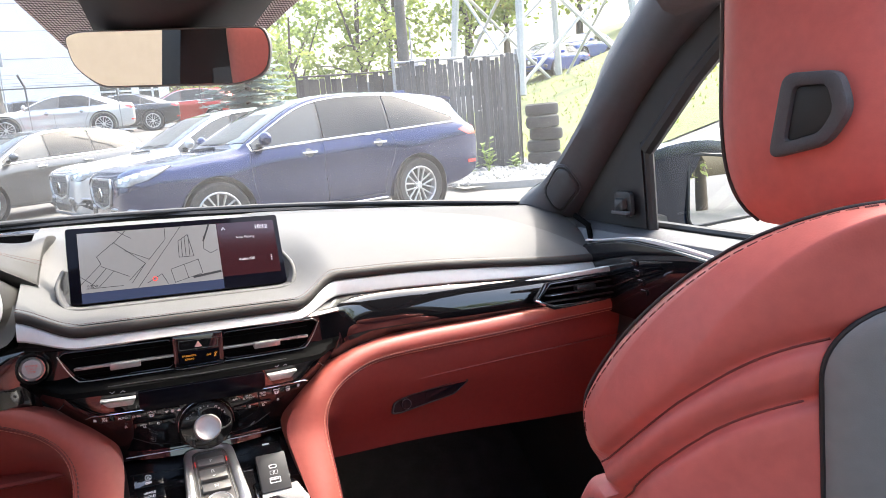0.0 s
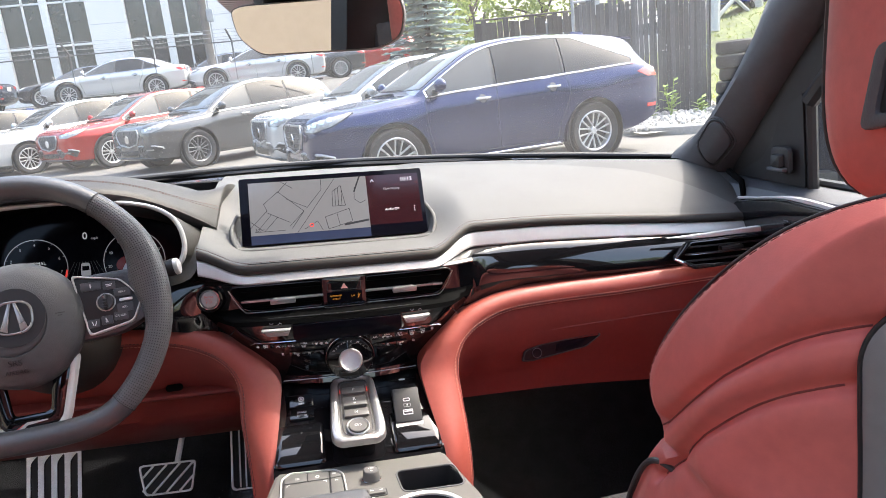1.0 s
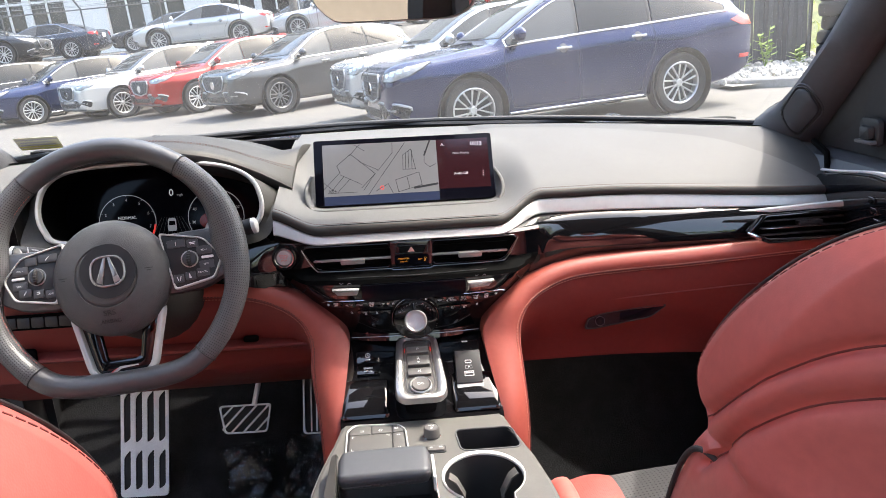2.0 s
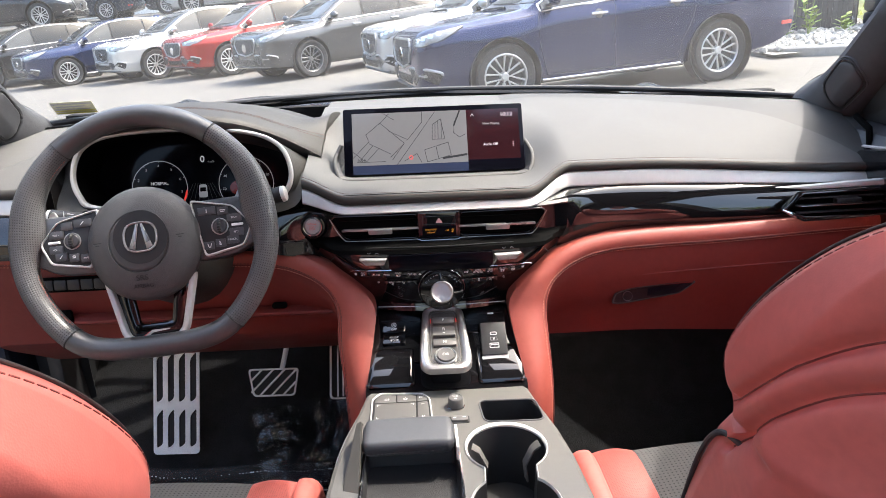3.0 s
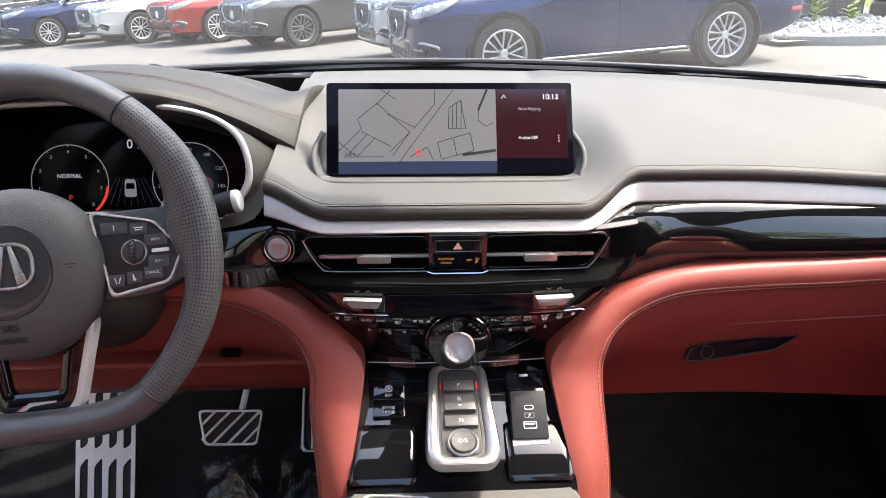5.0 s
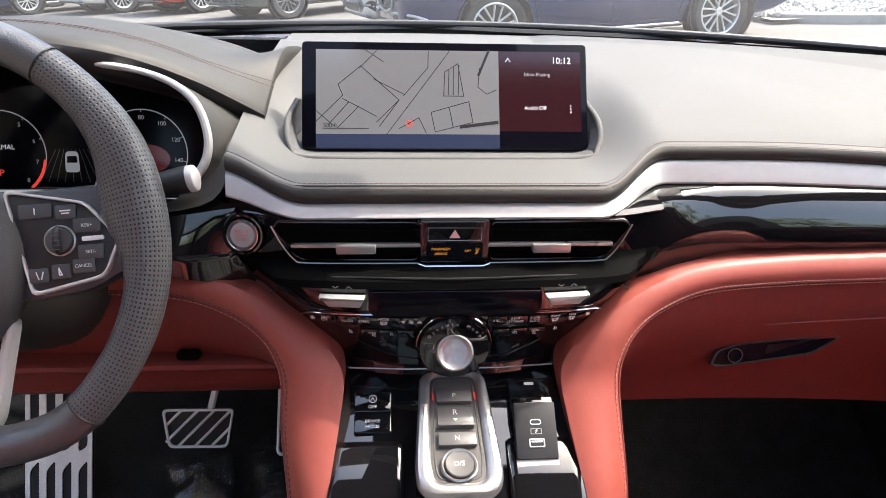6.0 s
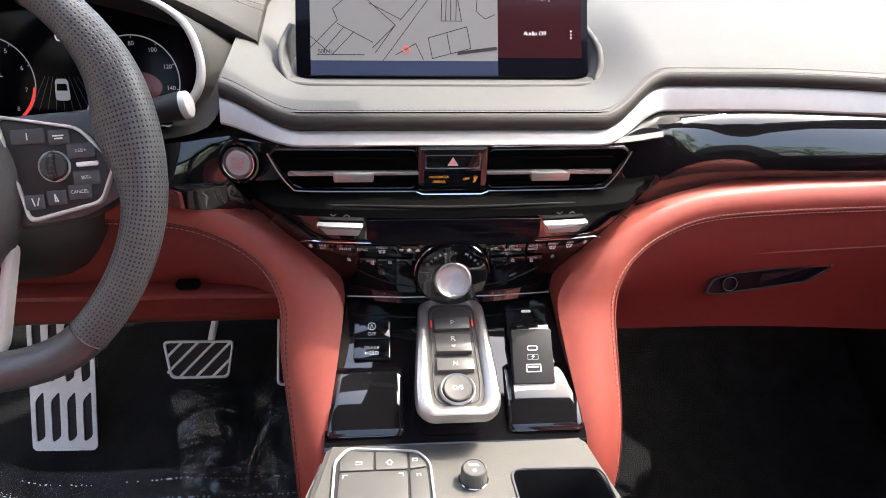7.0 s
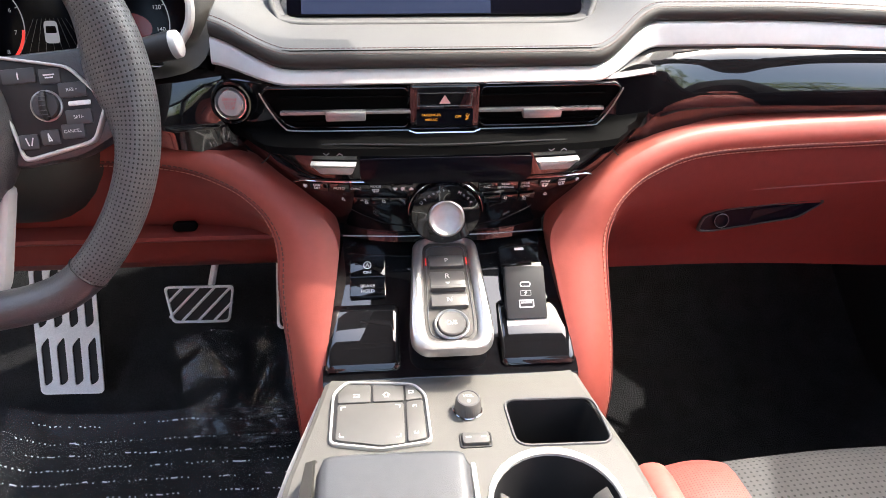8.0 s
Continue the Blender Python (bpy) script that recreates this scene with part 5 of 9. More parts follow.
# charging tray
part("tray_wall", loft([[(x, y, TOP + 0.001) for x, y in tray_o], [(lerp(-0.0535, x, 0.97), lerp(-0.51, y, 0.98), TOP - 0.003) for x, y in tray_o], [(lerp(-0.0535, x, 0.94), lerp(-0.51, y, 0.97), TOP - 0.022) for x, y in tray_o]], closed=True), BLACK, con)
part("tray_mat", prism([(lerp(-0.0535, x, 0.945), lerp(-0.51, y, 0.972)) for x, y in tray_o], 0.002, None, z0=TOP - 0.023), mat("ribbed_black_rubber", (0.02, 0.02, 0.021), 0.5, bump=0.5, bscale=800, bdist=0.0008), con, "ribbed black charging mat")
part("charge_mark", join(ring(rrect(0.017, 0.008, 0.002, at=(-0.05, -0.4795)), rrect(0.015, 0.006, 0.0015, at=(-0.05, -0.4795)), 0.0004, None, z0=TOP - 0.0209), strokes([[(-0.05, -0.4795), (-0.05, -0.468)], [(-0.053, -0.4795), (-0.047, -0.4795)]], 0.0012, Matrix.Identity(4), TOP - 0.0205)), GREYMARK, con)
part("tray_trim", tube([(-0.1135, -0.40, TOP + 0.001), (-0.1140, -0.50, TOP + 0.001), (-0.1145, -0.62, TOP + 0.001)], 0.0022, 8), CHROME, con)
part("tray_trim", tube([(0.0065, -0.40, TOP + 0.001), (0.0070, -0.50, TOP + 0.001), (0.0075, -0.62, TOP + 0.001)], 0.0022, 8), CHROME, con)

# ---- steering wheel ----
sw = thing("steering_wheel", "black leather flat-bottomed steering wheel with silver spokes", "steering wheel")
TILT_W = radians(23)
WM = plane_at((-0.402, -0.220, 1.033), (1, 0, 0), (0, math.sin(TILT_W), math.cos(TILT_W)))
WM = Matrix.Translation((-0.006, 0, 0)) @ WM @ Matrix.Rotation(radians(4.5), 4, "Z")


def rim(a):
    r = 0.1668
    x, y = r * math.cos(a), r * math.sin(a)
    if y < 0:
        x, y = x * (1 - 0.02 * smooth(-y / 0.15)), y
    else:
        y *= 1.035
    low = -0.152
    if y < low + 0.03:
        d = (low + 0.03 - y)
        y = low + 0.03 - 0.03 * math.tanh(d / 0.03) * 0.93
    return V((x, y, 0))


def rim_part(name, a0, a1, material, n, extra=0.0, label=""):
    pts = [rim(radians(lerp(a0, a1, k / (n - 1)))) for k in range(n)]
    rows = []
    for i, p in enumerate(pts):
        t = (pts[min(i + 1, n - 1)] - pts[max(i - 1, 0)]).normalized()
        out = V((t.y, -t.x, 0))
        if out.dot(p) < 0:
            out = -out
        deg = lerp(a0, a1, i / (n - 1)) % 360
        grip = 0.0025 * math.exp(-((min(abs(deg - 25), abs(deg - 155)) / 14) ** 2))
        thumb = 0.95 * math.exp(-((min(abs((deg + 180) % 360 - 188), abs(deg - 172)) / 13) ** 2))
        ra, rb = 0.0154 + extra + grip, 0.0172 + extra + grip
        rows.append([p + out * (ra * math.cos(q) * (1 + (thumb if math.cos(q) < 0 else 0))) + V((0, 0, rb * math.sin(q))) for q in [2 * math.pi * k / 20 for k in range(20)]])
    return part(name, moved(loft(rows, closed=True, caps=True), WM), material, sw, label)


rim_part("rim_top", 52, 128, WHEEL_LEATHER, 40, 0.0, "smooth black leather rim section")
rim_part("rim_grip", -48, 52, WHEEL_PERF, 50, 0.0002, "perforated black leather grip")
rim_part("rim_grip", 128, 228, WHEEL_PERF, 50, 0.0002, "perforated black leather grip")
rim_part("rim_bottom", 228, 312, WHEEL_LEATHER, 40, 0.0, "smooth black leather rim section")
for a in (52, 128, 228, 312):
    p = rim(radians(a))
    d = p.normalized()
    part("rim_seam", moved(tube([p + d * (0.0162 * math.cos(q)) + V((0, 0, 0.0179 * math.sin(q))) for q in [2 * math.pi * k / 24 for k in range(24)]], 0.0007, 5, closed=True), WM), BLACK, sw)
part("rim_stitching", moved(stitches([rim(radians(a)) * 0.905 + V((0, 0, 0.004)) for a in range(130, 226, 1)], 0.0028, 0.002, 0.0005), WM), STITCH_RED, sw)
# hub
HM = WM @ Matrix.Translation((0.001, -0.005, 0.0))
prof_h = [(0.0, 0.030), (0.036, 0.0295), (0.0395, 0.0285), (0.041, 0.0265), (0.0425, 0.028), (0.062, 0.0235), (0.074, 0.016), (0.0800, 0.006), (0.0800, -0.006), (0.070, -0.03), (0.04, -0.04)]
hub = lathe(prof_h[::-1], 48, None)
for v in hub.verts:
    if v.co.y > 0:
        v.co.y *= 0.96
    v.co.x *= 0.96
part("airbag_cover", moved(hub, HM), HUB_GRAIN, sw, "grained black airbag cover")
part("badge_disc", lathe([(0.036, 0.0), (0.036, 0.0008), (0, 0.0012)], 40, HM @ Matrix.Translation((0.004, 0.005, 0.0298))), BLACK, sw)
em = HM @ Matrix.Translation((0.004, 0.005, 0.0305))
part("badge_ring", moved(tube([(0.0215 * math.copysign(abs(math.cos(t)) ** 0.75, math.cos(t)), 0.0195 * math.copysign(abs(math.sin(t)) ** 0.75, math.sin(t)), 0.001) for t in [2 * math.pi * k / 48 for k in range(48)]], 0.0016, 8, closed=True), em), RIM_BRIGHT, sw, "chrome emblem ring")
for s in (-1, 1):
    o = [(s * 0.001, 0.018), (s * 0.0042, 0.018), (s * 0.0155, -0.014), (s * 0.0075, -0.017), (s * 0.006, -0.008)]
    part("badge_bar", prism(o if s < 0 else o[::-1], 0.0022, em, 0.0006), RIM_BRIGHT, sw)
for body, dy, size in (("SRS", -0.0495, 0.0105), ("AIRBAG", -0.0605, 0.0075)):
    writing("lettering", body, size, HM @ Matrix.Translation((0, dy, 0.0272 + 0.235 * (dy + 0.0495))) @ Matrix.Rotation(radians(13), 4, "X"), EMBOSS, sw, depth=0.0004)
for s in (-1, 1):
    part("horn_mark", strokes([[(s * 0.055 - 0.005, 0.003), (s * 0.055 + 0.005, 0.003)], [(s * 0.055 - 0.002, 0), (s * 0.055 + 0.002, 0)]], 0.001, HM, 0.0266), EMBOSS, sw)
# spokes with switch pods
PODS = {-1: WM @ Matrix.Translation((0.005, 0.005, -0.002)), 1: WM @ Matrix.Translation((0.004, 0.001, -0.002))}
PODKEY = mat("charcoal_switch_key", (0.060, 0.061, 0.065), 0.4, var=0.08)
for s in (-1, 1):
    PM = PODS[s]
    arm = [(s * 0.060, 0.044), (s * 0.150, 0.046), (s * 0.160, 0.020), (s * 0.156, -0.018), (s * 0.120, -0.036), (s * 0.064, -0.040)]
    if s < 0:
        arm = arm[::-1]
    part("spoke", prism(rounded(arm[::-1], 0.012), 0.018, WM, 0.006, z0=-0.018), WHEEL_LEATHER, sw)
    pod = [(s * 0.062, 0.0445), (s * 0.120, 0.0315), (s * 0.1445, 0.002), (s * 0.1315, -0.0265), (s * 0.077, -0.0370)]
    if s > 0:
        pod = pod[::-1]
    o = rounded(pod, 0.006)
    c = V((s * 0.104, 0.006))
    inn = [(lerp(c.x, x, 0.94), lerp(c.y, y, 0.92)) for x, y in o]
    pd = new("switch_pod")
    pd.parent = sw
    pd["label"] = "black switch pod framed in satin silver"
    part("frame", ring(o, inn, 0.006, PM, 0.0016, z0=0.004), SILVER, pd, "satin silver frame")
    part("plate", prism(inn, 0.006, PM, 0.001, z0=0.002), BLACK, pd)
    dl = PM @ Matrix.Translation((s * 0.1005, 0.0035, 0.0078))
    part("dial_ring", lathe([(0.0116, 0.0), (0.0116, 0.0014), (0.0106, 0.0018), (0.0100, 0.0012), (0.0100, 0)], 36, dl, close=False), BEZEL, pd, "thin bright dial ring")
    part("dial", lathe([(0.0096, 0.0), (0.0096, 0.0030), (0.0088, 0.0042), (0.0, 0.0046)], 36, dl), PODKEY, pd, "round charcoal dial")
    part("dial_roller", moved(tube([(0, 0.0082 * math.cos(q), 0.0026 + 0.0042 * math.sin(q)) for q in [math.pi * k / 10 for k in range(11)]], 0.0030, 10), dl), BLACK, pd, "ribbed thumb roller")
    for k in range(7):
        q = math.pi * (k + 0.5) / 7
        part("roller_rib", moved(box((0.0062, 0.0006, 0.001), (0, 0.0084 * math.cos(q), 0.0052 + 0.0046 * math.sin(q)), 0.0002), dl), DASH_DARK, pd)
    part("lever", moved(box((0.016, 0.0036, 0.003), (s * 0.1245, 0.0035, 0.009), 0.0012), PM), STEEL, pd, "bright toggle")
    for x, y, w in ((0.0845, 0.0265, 0.024), (0.1065, 0.0245, 0.015), (0.121, 0.0135, 0.02), (0.1225, -0.0065, 0.019), (0.0835, -0.0215, 0.014), (0.0995, -0.0195, 0.0135), (0.1165, -0.0165, 0.0165)):
        part("button", prism(rrect(w, 0.0108, 0.0012, at=(s * x, y)), 0.0016, PM, 0.0005, z0=0.008), PODKEY, pd)
words = ((1, "RES/+", 0.121, 0.0135), (1, "SET/-", 0.1225, -0.0065), (1, "CANCEL", 0.1165, -0.0165), (-1, "VOL +", 0.121, 0.0135), (-1, "VOL -", 0.1225, -0.0065), (-1, "APPS", 0.0835, -0.0215))
for s, body, x, y in words:
    writing("lettering", body, 0.0034, PODS[s] @ Matrix.Translation((s * x, y, 0.0102)), MARK, sw)
for ln in [[(0.0965 - 0.013, -0.024), (0.0965 - 0.0145, -0.019)], [(0.0965 - 0.011, -0.024), (0.0965 - 0.0095, -0.019)], [(0.0985, -0.022), (0.1005, -0.022), (0.0985, -0.017), (0.0985, -0.022)], [(0.0845, 0.0245), (0.0845, 0.0285)], [(0.103, 0.0255), (0.110, 0.0255)], [(0.104, 0.0235), (0.109, 0.0235)],
                             [(-0.118, -0.0185), (-0.115, -0.0145)], [(-0.101, -0.0195), (-0.098, -0.0195), (-0.098, -0.017), (-0.101, -0.017)], [(-0.087, 0.0245), (-0.083, 0.0285)]]:
    part("pod_symbol", strokes([ln], 0.001, PODS[1 if ln[0][0] > 0 else -1], 0.0102), MARK, sw)
# lower spoke: a silver V round a dark window
v1 = rounded([(-0.064, -0.050), (-0.045, -0.130), (-0.032, -0.1425), (0.032, -0.1425), (0.045, -0.130), (0.064, -0.050)], 0.008, 4)
v2 = rounded([(-0.055, -0.050), (-0.037, -0.125), (-0.028, -0.1345), (0.028, -0.1345), (0.037, -0.125), (0.055, -0.050)], 0.008, 4)
part("lower_spoke", ring(v1, v2, 0.012, WM, 0.004, z0=-0.012), SILVER, sw, "satin silver V-shaped lower spoke")
v3 = rounded([(-0.030, -0.062), (-0.022, -0.116), (0.022, -0.116), (0.030, -0.062)], 0.006, 4)
v4 = rounded([(-0.055, -0.052), (-0.034, -0.135), (0.034, -0.135), (0.055, -0.052)], 0.008, 4)
part("lower_spoke_insert", ring(v4, v3, 0.008, WM, 0.002, z0=-0.016), PIANO, sw, "black gloss insert")
part("insert_mark", prism([(-0.016, -0.132), (-0.006, -0.125), (0.018, -0.125), (0.018, -0.1265), (-0.005, -0.1285), (-0.010, -0.132)], 0.0008, WM, z0=-0.008), SILVER, sw)
part("insert_mark", prism([(-0.019, -0.132), (-0.0155, -0.132), (-0.008, -0.127), (-0.0105, -0.127)], 0.0008, WM, z0=-0.008), STARTRED, sw)
# column and stalks
part("column_shroud", moved(loft([[(0.074 * math.cos(q) * k, 0.064 * math.sin(q) * k - 0.016 - 0.012 * (1 - k), z) for q in [2 * math.pi * j / 24 for j in range(24)]] for z, k in ((-0.022, 0.92), (-0.05, 1.0), (-0.12, 1.15), (-0.2, 1.3))], closed=True, caps=True), WM), TAUPE, sw, "warm grey column shroud")
for s in (-1, 1):
    st_m = WM @ Matrix.Translation((s * 0.06, 0.041, -0.100))
    p0, p1 = V((0, 0, 0)), V((s * (0.124 if s > 0 else 0.115), 0.014 if s > 0 else 0.020, 0.012))
    stalk = new("stalk")
    stalk.parent = sw
    stalk["label"] = "black control stalk with a pale rounded tip"
    part("arm", moved(tube([p0.lerp(p1, t) for t in (0, 0.3, 0.6, 0.80, 0.94)], lambda t: 0.0085 + 0.0042 * t, 18), st_m), BLACK, stalk)
    tipbm = tube([p0.lerp(p1, 0.94 + 0.06 * t) for t in (0, 0.25, 0.5, 0.75, 0.9, 1.0)], lambda t: 0.0122 * math.sqrt(max(0.02, 1 - (t ** 4))), 18)
    part("tip", moved(tipbm, st_m), SILVER, stalk, "satin silver tip")
    part("markings", strokes([[(s * 0.070, 0.018), (s * 0.078, 0.020)], [(s * 0.070, 0.012), (s * 0.078, 0.014)], [(s * 0.084, 0.010), (s * 0.084, 0.024)]], 0.0012, st_m, 0.0235), MARK, stalk)
    pdl = [(s * 0.118, 0.036), (s * 0.128, 0.056), (s * 0.134, 0.054), (s * 0.139, 0.034), (s * 0.132, 0.02)]
    part("shift_paddle", prism(rounded(pdl if s < 0 else pdl[::-1], 0.004), 0.004, WM, 0.001, z0=-0.020), SILVER, sw, "satin silver shift paddle")

# ---- instrument cluster and its hood ----
ic = thing("instrument_cluster", "digital instrument cluster with two round gauges in a bright rim", "instrument cluster")
CM = plane_at((-0.396, -0.072, 1.102), (1, 0, 0), (0, 0.26, 0.966))
CM = Matrix.Translation((0, 0, -0.005)) @ CM
o = curve([(-0.158, -0.002, 0), (-0.143, 0.034, 0), (-0.10, 0.052, 0), (0, 0.057, 0), (0.10, 0.050, 0), (0.150, 0.030, 0), (0.167, -0.005, 0), (0.160, -0.036, 0), (0.130, -0.052, 0), (0, -0.056, 0), (-0.125, -0.052, 0), (-0.151, -0.034, 0)], 72, closed=True)
o = [(p.x, p.y) for p in o]
part("rim", ring([(x * 1.040, y * 1.11) for x, y in o], o, 0.010, CM, 0.005), SILVER, ic, "bright satin rim")
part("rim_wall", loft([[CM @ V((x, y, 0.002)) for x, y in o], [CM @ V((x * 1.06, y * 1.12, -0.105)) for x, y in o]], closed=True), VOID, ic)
part("display", prism([(x * 1.06, y * 1.12) for x, y in o], 0.002, CM, z0=-0.105), SCREEN_OFF, ic, "black digital display")
GZ = -0.1022
for gx, gy, lab in ((-0.069, -0.026, "left"), (0.076, -0.024, "right")):
    arc = [(gx + 0.046 * math.cos(t), gy + 0.046 * math.sin(t)) for t in [radians(lerp(230, -50, k / 40)) for k in range(41)]]
    gz = new("gauge")
    gz.parent = ic
    gz["label"] = "thin white gauge ring with small numerals"
    part("gauge_ring", strokes([arc], 0.0011, CM, GZ), LIT_DIM, gz)
    ticks = [[(gx + r0 * math.cos(t), gy + r0 * math.sin(t)) for r0 in (0.0435, 0.046)] for t in [radians(lerp(225, -45, k / 8)) for k in range(9)]]
    part("gauge_ticks", strokes(ticks, 0.0007, CM, GZ + 0.0002), LIT_DIM, gz)
    if lab == "right":
        part("red_glow", prism([(gx + 0.028 * math.cos(t), gy - 0.006 + 0.016 * math.sin(t)) for t in [2 * math.pi * k / 24 for k in range(24)]], 0.0001, CM, z0=GZ - 0.0004), GLOW_RED, gz)
    nums = ("0", "1", "2", "3", "4", "5", "6", "7", "8") if lab == "left" else ("0", "20", "40", "60", "80", "100", "120", "140", "160")
    for k, n_ in enumerate(nums):
        t = radians(lerp(225, -45, k / 8))
        writing("lettering", n_, 0.0062, CM @ Matrix.Translation((gx + 0.0375 * math.cos(t), gy + 0.0375 * math.sin(t), GZ + 0.0004)), LIT_DIM, gz)
gx, gy = -0.069, -0.026
part("red_zone", strokes([[(gx + 0.045 * math.cos(t), gy + 0.045 * math.sin(t)) for t in [radians(lerp(-8, -48, k / 8)) for k in range(9)]]], 0.003, CM, GZ + 0.0003), LIT_RED, ic)
for body, x, y, size, ma in (("NORMAL", -0.069, -0.018, 0.0072, LIT), ("0", 0.005, 0.020, 0.0155, LIT), ("mph", 0.019, 0.016, 0.006, LIT_DIM), ("P", -0.069, -0.045, 0.010, LIT_RED)):
    writing("lettering", body, size, CM @ Matrix.Translation((x, y, GZ + 0.0006)), ma, ic)
cx, cy = 0.003, -0.032
LANE = screen("dim_lane_line", (0.10, 0.10, 0.105), 0.04)
for k in range(-4, 5):
    part("lane_line", strokes([[(cx + k * 0.004, cy + 0.012), (cx + k * 0.0085, cy - 0.022)]], 0.0004, CM, GZ), LANE, ic)
part("car_symbol", prism(rounded([(cx - 0.0075, cy - 0.012), (cx + 0.0075, cy - 0.012), (cx + 0.0065, cy + 0.010), (cx - 0.0065, cy + 0.010)], 0.004), 0.0002, CM, z0=GZ + 0.0003), LIT_DIM, ic)
part("car_symbol_glass", prism(rounded([(cx - 0.0055, cy - 0.002), (cx + 0.0055, cy - 0.002), (cx + 0.0048, cy + 0.005), (cx - 0.0048, cy + 0.005)], 0.001), 0.0002, CM, z0=GZ + 0.0006), SCREEN_OFF, ic)

hood = thing("instrument_hood", "warm grey padded hood over the instrument cluster with double stitching", "instrument hood")
edge_l = [(-0.190, 0.016, 1.090), (-0.214, -0.006, 1.110), (-0.246, -0.029, 1.133), (-0.29, -0.055, 1.156), (-0.34, -0.075, 1.170), (-0.40, -0.083, 1.176), (-0.46, -0.08, 1.172), (-0.52, -0.065, 1.155), (-0.57, -0.045, 1.13), (-0.61, -0.03, 1.10)]
lipc = curve(edge_l, 60)
prof_k = [(0.0, 0.0), (0.010, 0.006), (0.05, 0.010), (0.10, 0.009), (0.17, 0.003), (0.25, -0.010), (0.33, -0.022), (0.40, -0.034)]
pk = curve([(a, b, 0) for a, b in prof_k], 22)
rows = []
for q in pk:
    row = []
    for p in lipc:
        c = abs(p.x + 0.40) / 0.225
        e = smooth((c - 0.45) / 0.55)
        t = q.x / 0.40
        z = p.z + q.y + e * max(0.0, 1.138 - p.z) * smooth(t * 3.2)
        row.append((p.x + 0.016 * e * smooth(t * 2) * (1 if p.x > -0.4 else -1), p.y + q.x, z))
    rows.append(row)
part("hood_skin", loft(rows), TAUPE, hood, "warm grey soft skin")
for end in (0, -1):
    sidew = [V(r[end]) for r in rows]
    d_ = 1 if end == 0 else -1
    part("hood_side", loft([[p + V((0.002 * d_ * k, 0, -h)) for p in sidew] for k, h in ((0, 0), (0.6, 0.003), (0.2, 0.010), (-4, 0.03), (-9, 0.06), (-14, 0.10))]), TAUPE, hood)
rows = []
for p in lipc:
    d = (V((p.x, 0, p.z)) - V((-0.40, 0, 1.07))).normalized()
    k = 1 + 1.7 * smooth((p.x + 0.40) / 0.14)
    rows.append([p, p + V((0, -0.003, 0)) - d * 0.003 * k, p + V((0, -0.002, 0)) - d * 0.010 * k, p + V((0, 0.006, 0)) - d * 0.014 * k, p + V((0, 0.050, 0)) - d * 0.017 * k])
# Black carries the shade on the lip's underside.
part("hood_lip", loft(rows), BLACK, hood, "underside of the hood lip, painted black as in shade")
for off in (0.040, 0.049):
    part("stitching", stitches([(p.x + 0.006 * smooth((abs(p.x + 0.40) / 0.225 - 0.45) / 0.55) * (1 if p.x > -0.4 else -1), p.y + off, p.z + 0.0098 + 0.0006 + smooth((abs(p.x + 0.40) / 0.225 - 0.45) / 0.55) * max(0.0, 1.138 - p.z) * smooth(off / 0.40 * 3.2)) for p in lipc], 0.0032, 0.0014, 0.0004), STITCH_DARK, hood)
# soft surround between the cluster rim, the hood and the dashboard
outer_s = curve([(-0.600, -0.02, 1.075), (-0.585, -0.02, 1.115), (-0.53, -0.04, 1.142), (-0.46, -0.058, 1.158), (-0.40, -0.062, 1.162), (-0.34, -0.054, 1.156), (-0.29, -0.034, 1.141), (-0.25, -0.008, 1.117), (-0.207, 0.02, 1.083), (-0.205, -0.03, 1.076), (-0.206, -0.085, 1.064), (-0.222, -0.118, 1.040), (-0.30, -0.125, 1.030), (-0.40, -0.125, 1.028), (-0.50, -0.125, 1.030), (-0.575, -0.11, 1.042)], 72, closed=True)
inner_s = [CM @ V((x * 1.03, y * 1.07, 0.003)) for x, y in o]
ang_o = sorted(range(72), key=lambda i: math.atan2(outer_s[i].z - 1.10, outer_s[i].x + 0.396))
ang_i = sorted(range(72), key=lambda i: math.atan2(inner_s[i].z - 1.10, inner_s[i].x + 0.396))
ro, ri = [outer_s[i] for i in ang_o], [inner_s[i] for i in ang_i]
mid_s = [a.lerp(b_, 0.5) + V((0, 0.006, 0)) for a, b_ in zip(ri, ro)]
first = next(k for k in range(72) if math.atan2(ro[k].z - 1.10, ro[k].x + 0.396) > 0.16)
low = [71] + list(range(first + 1))
part("surround", loft([[r[k] for k in low] for r in (ri, mid_s, ro)]), TAUPE, ic, "warm grey surround")
# Same skin as the lower surround; black paints in the shadow of the hood.
part("upper_surround", loft([[r[k] for k in range(first, 72)] for r in (ri, mid_s, ro)]), BLACK, ic, "surround under the hood, the hood's shade painted black")
part("lower_cover", loft([[(x, -0.124, 1.031) for x in (-0.60, -0.54, -0.48, -0.42, -0.35)], [(x, -0.115, 1.0) for x in (-0.60, -0.54, -0.48, -0.42, -0.35)], [(x, -0.10, 0.965) for x in (-0.60, -0.54, -0.48, -0.42, -0.35)]]), BLACK, ic)

# ---- cabin shell ----

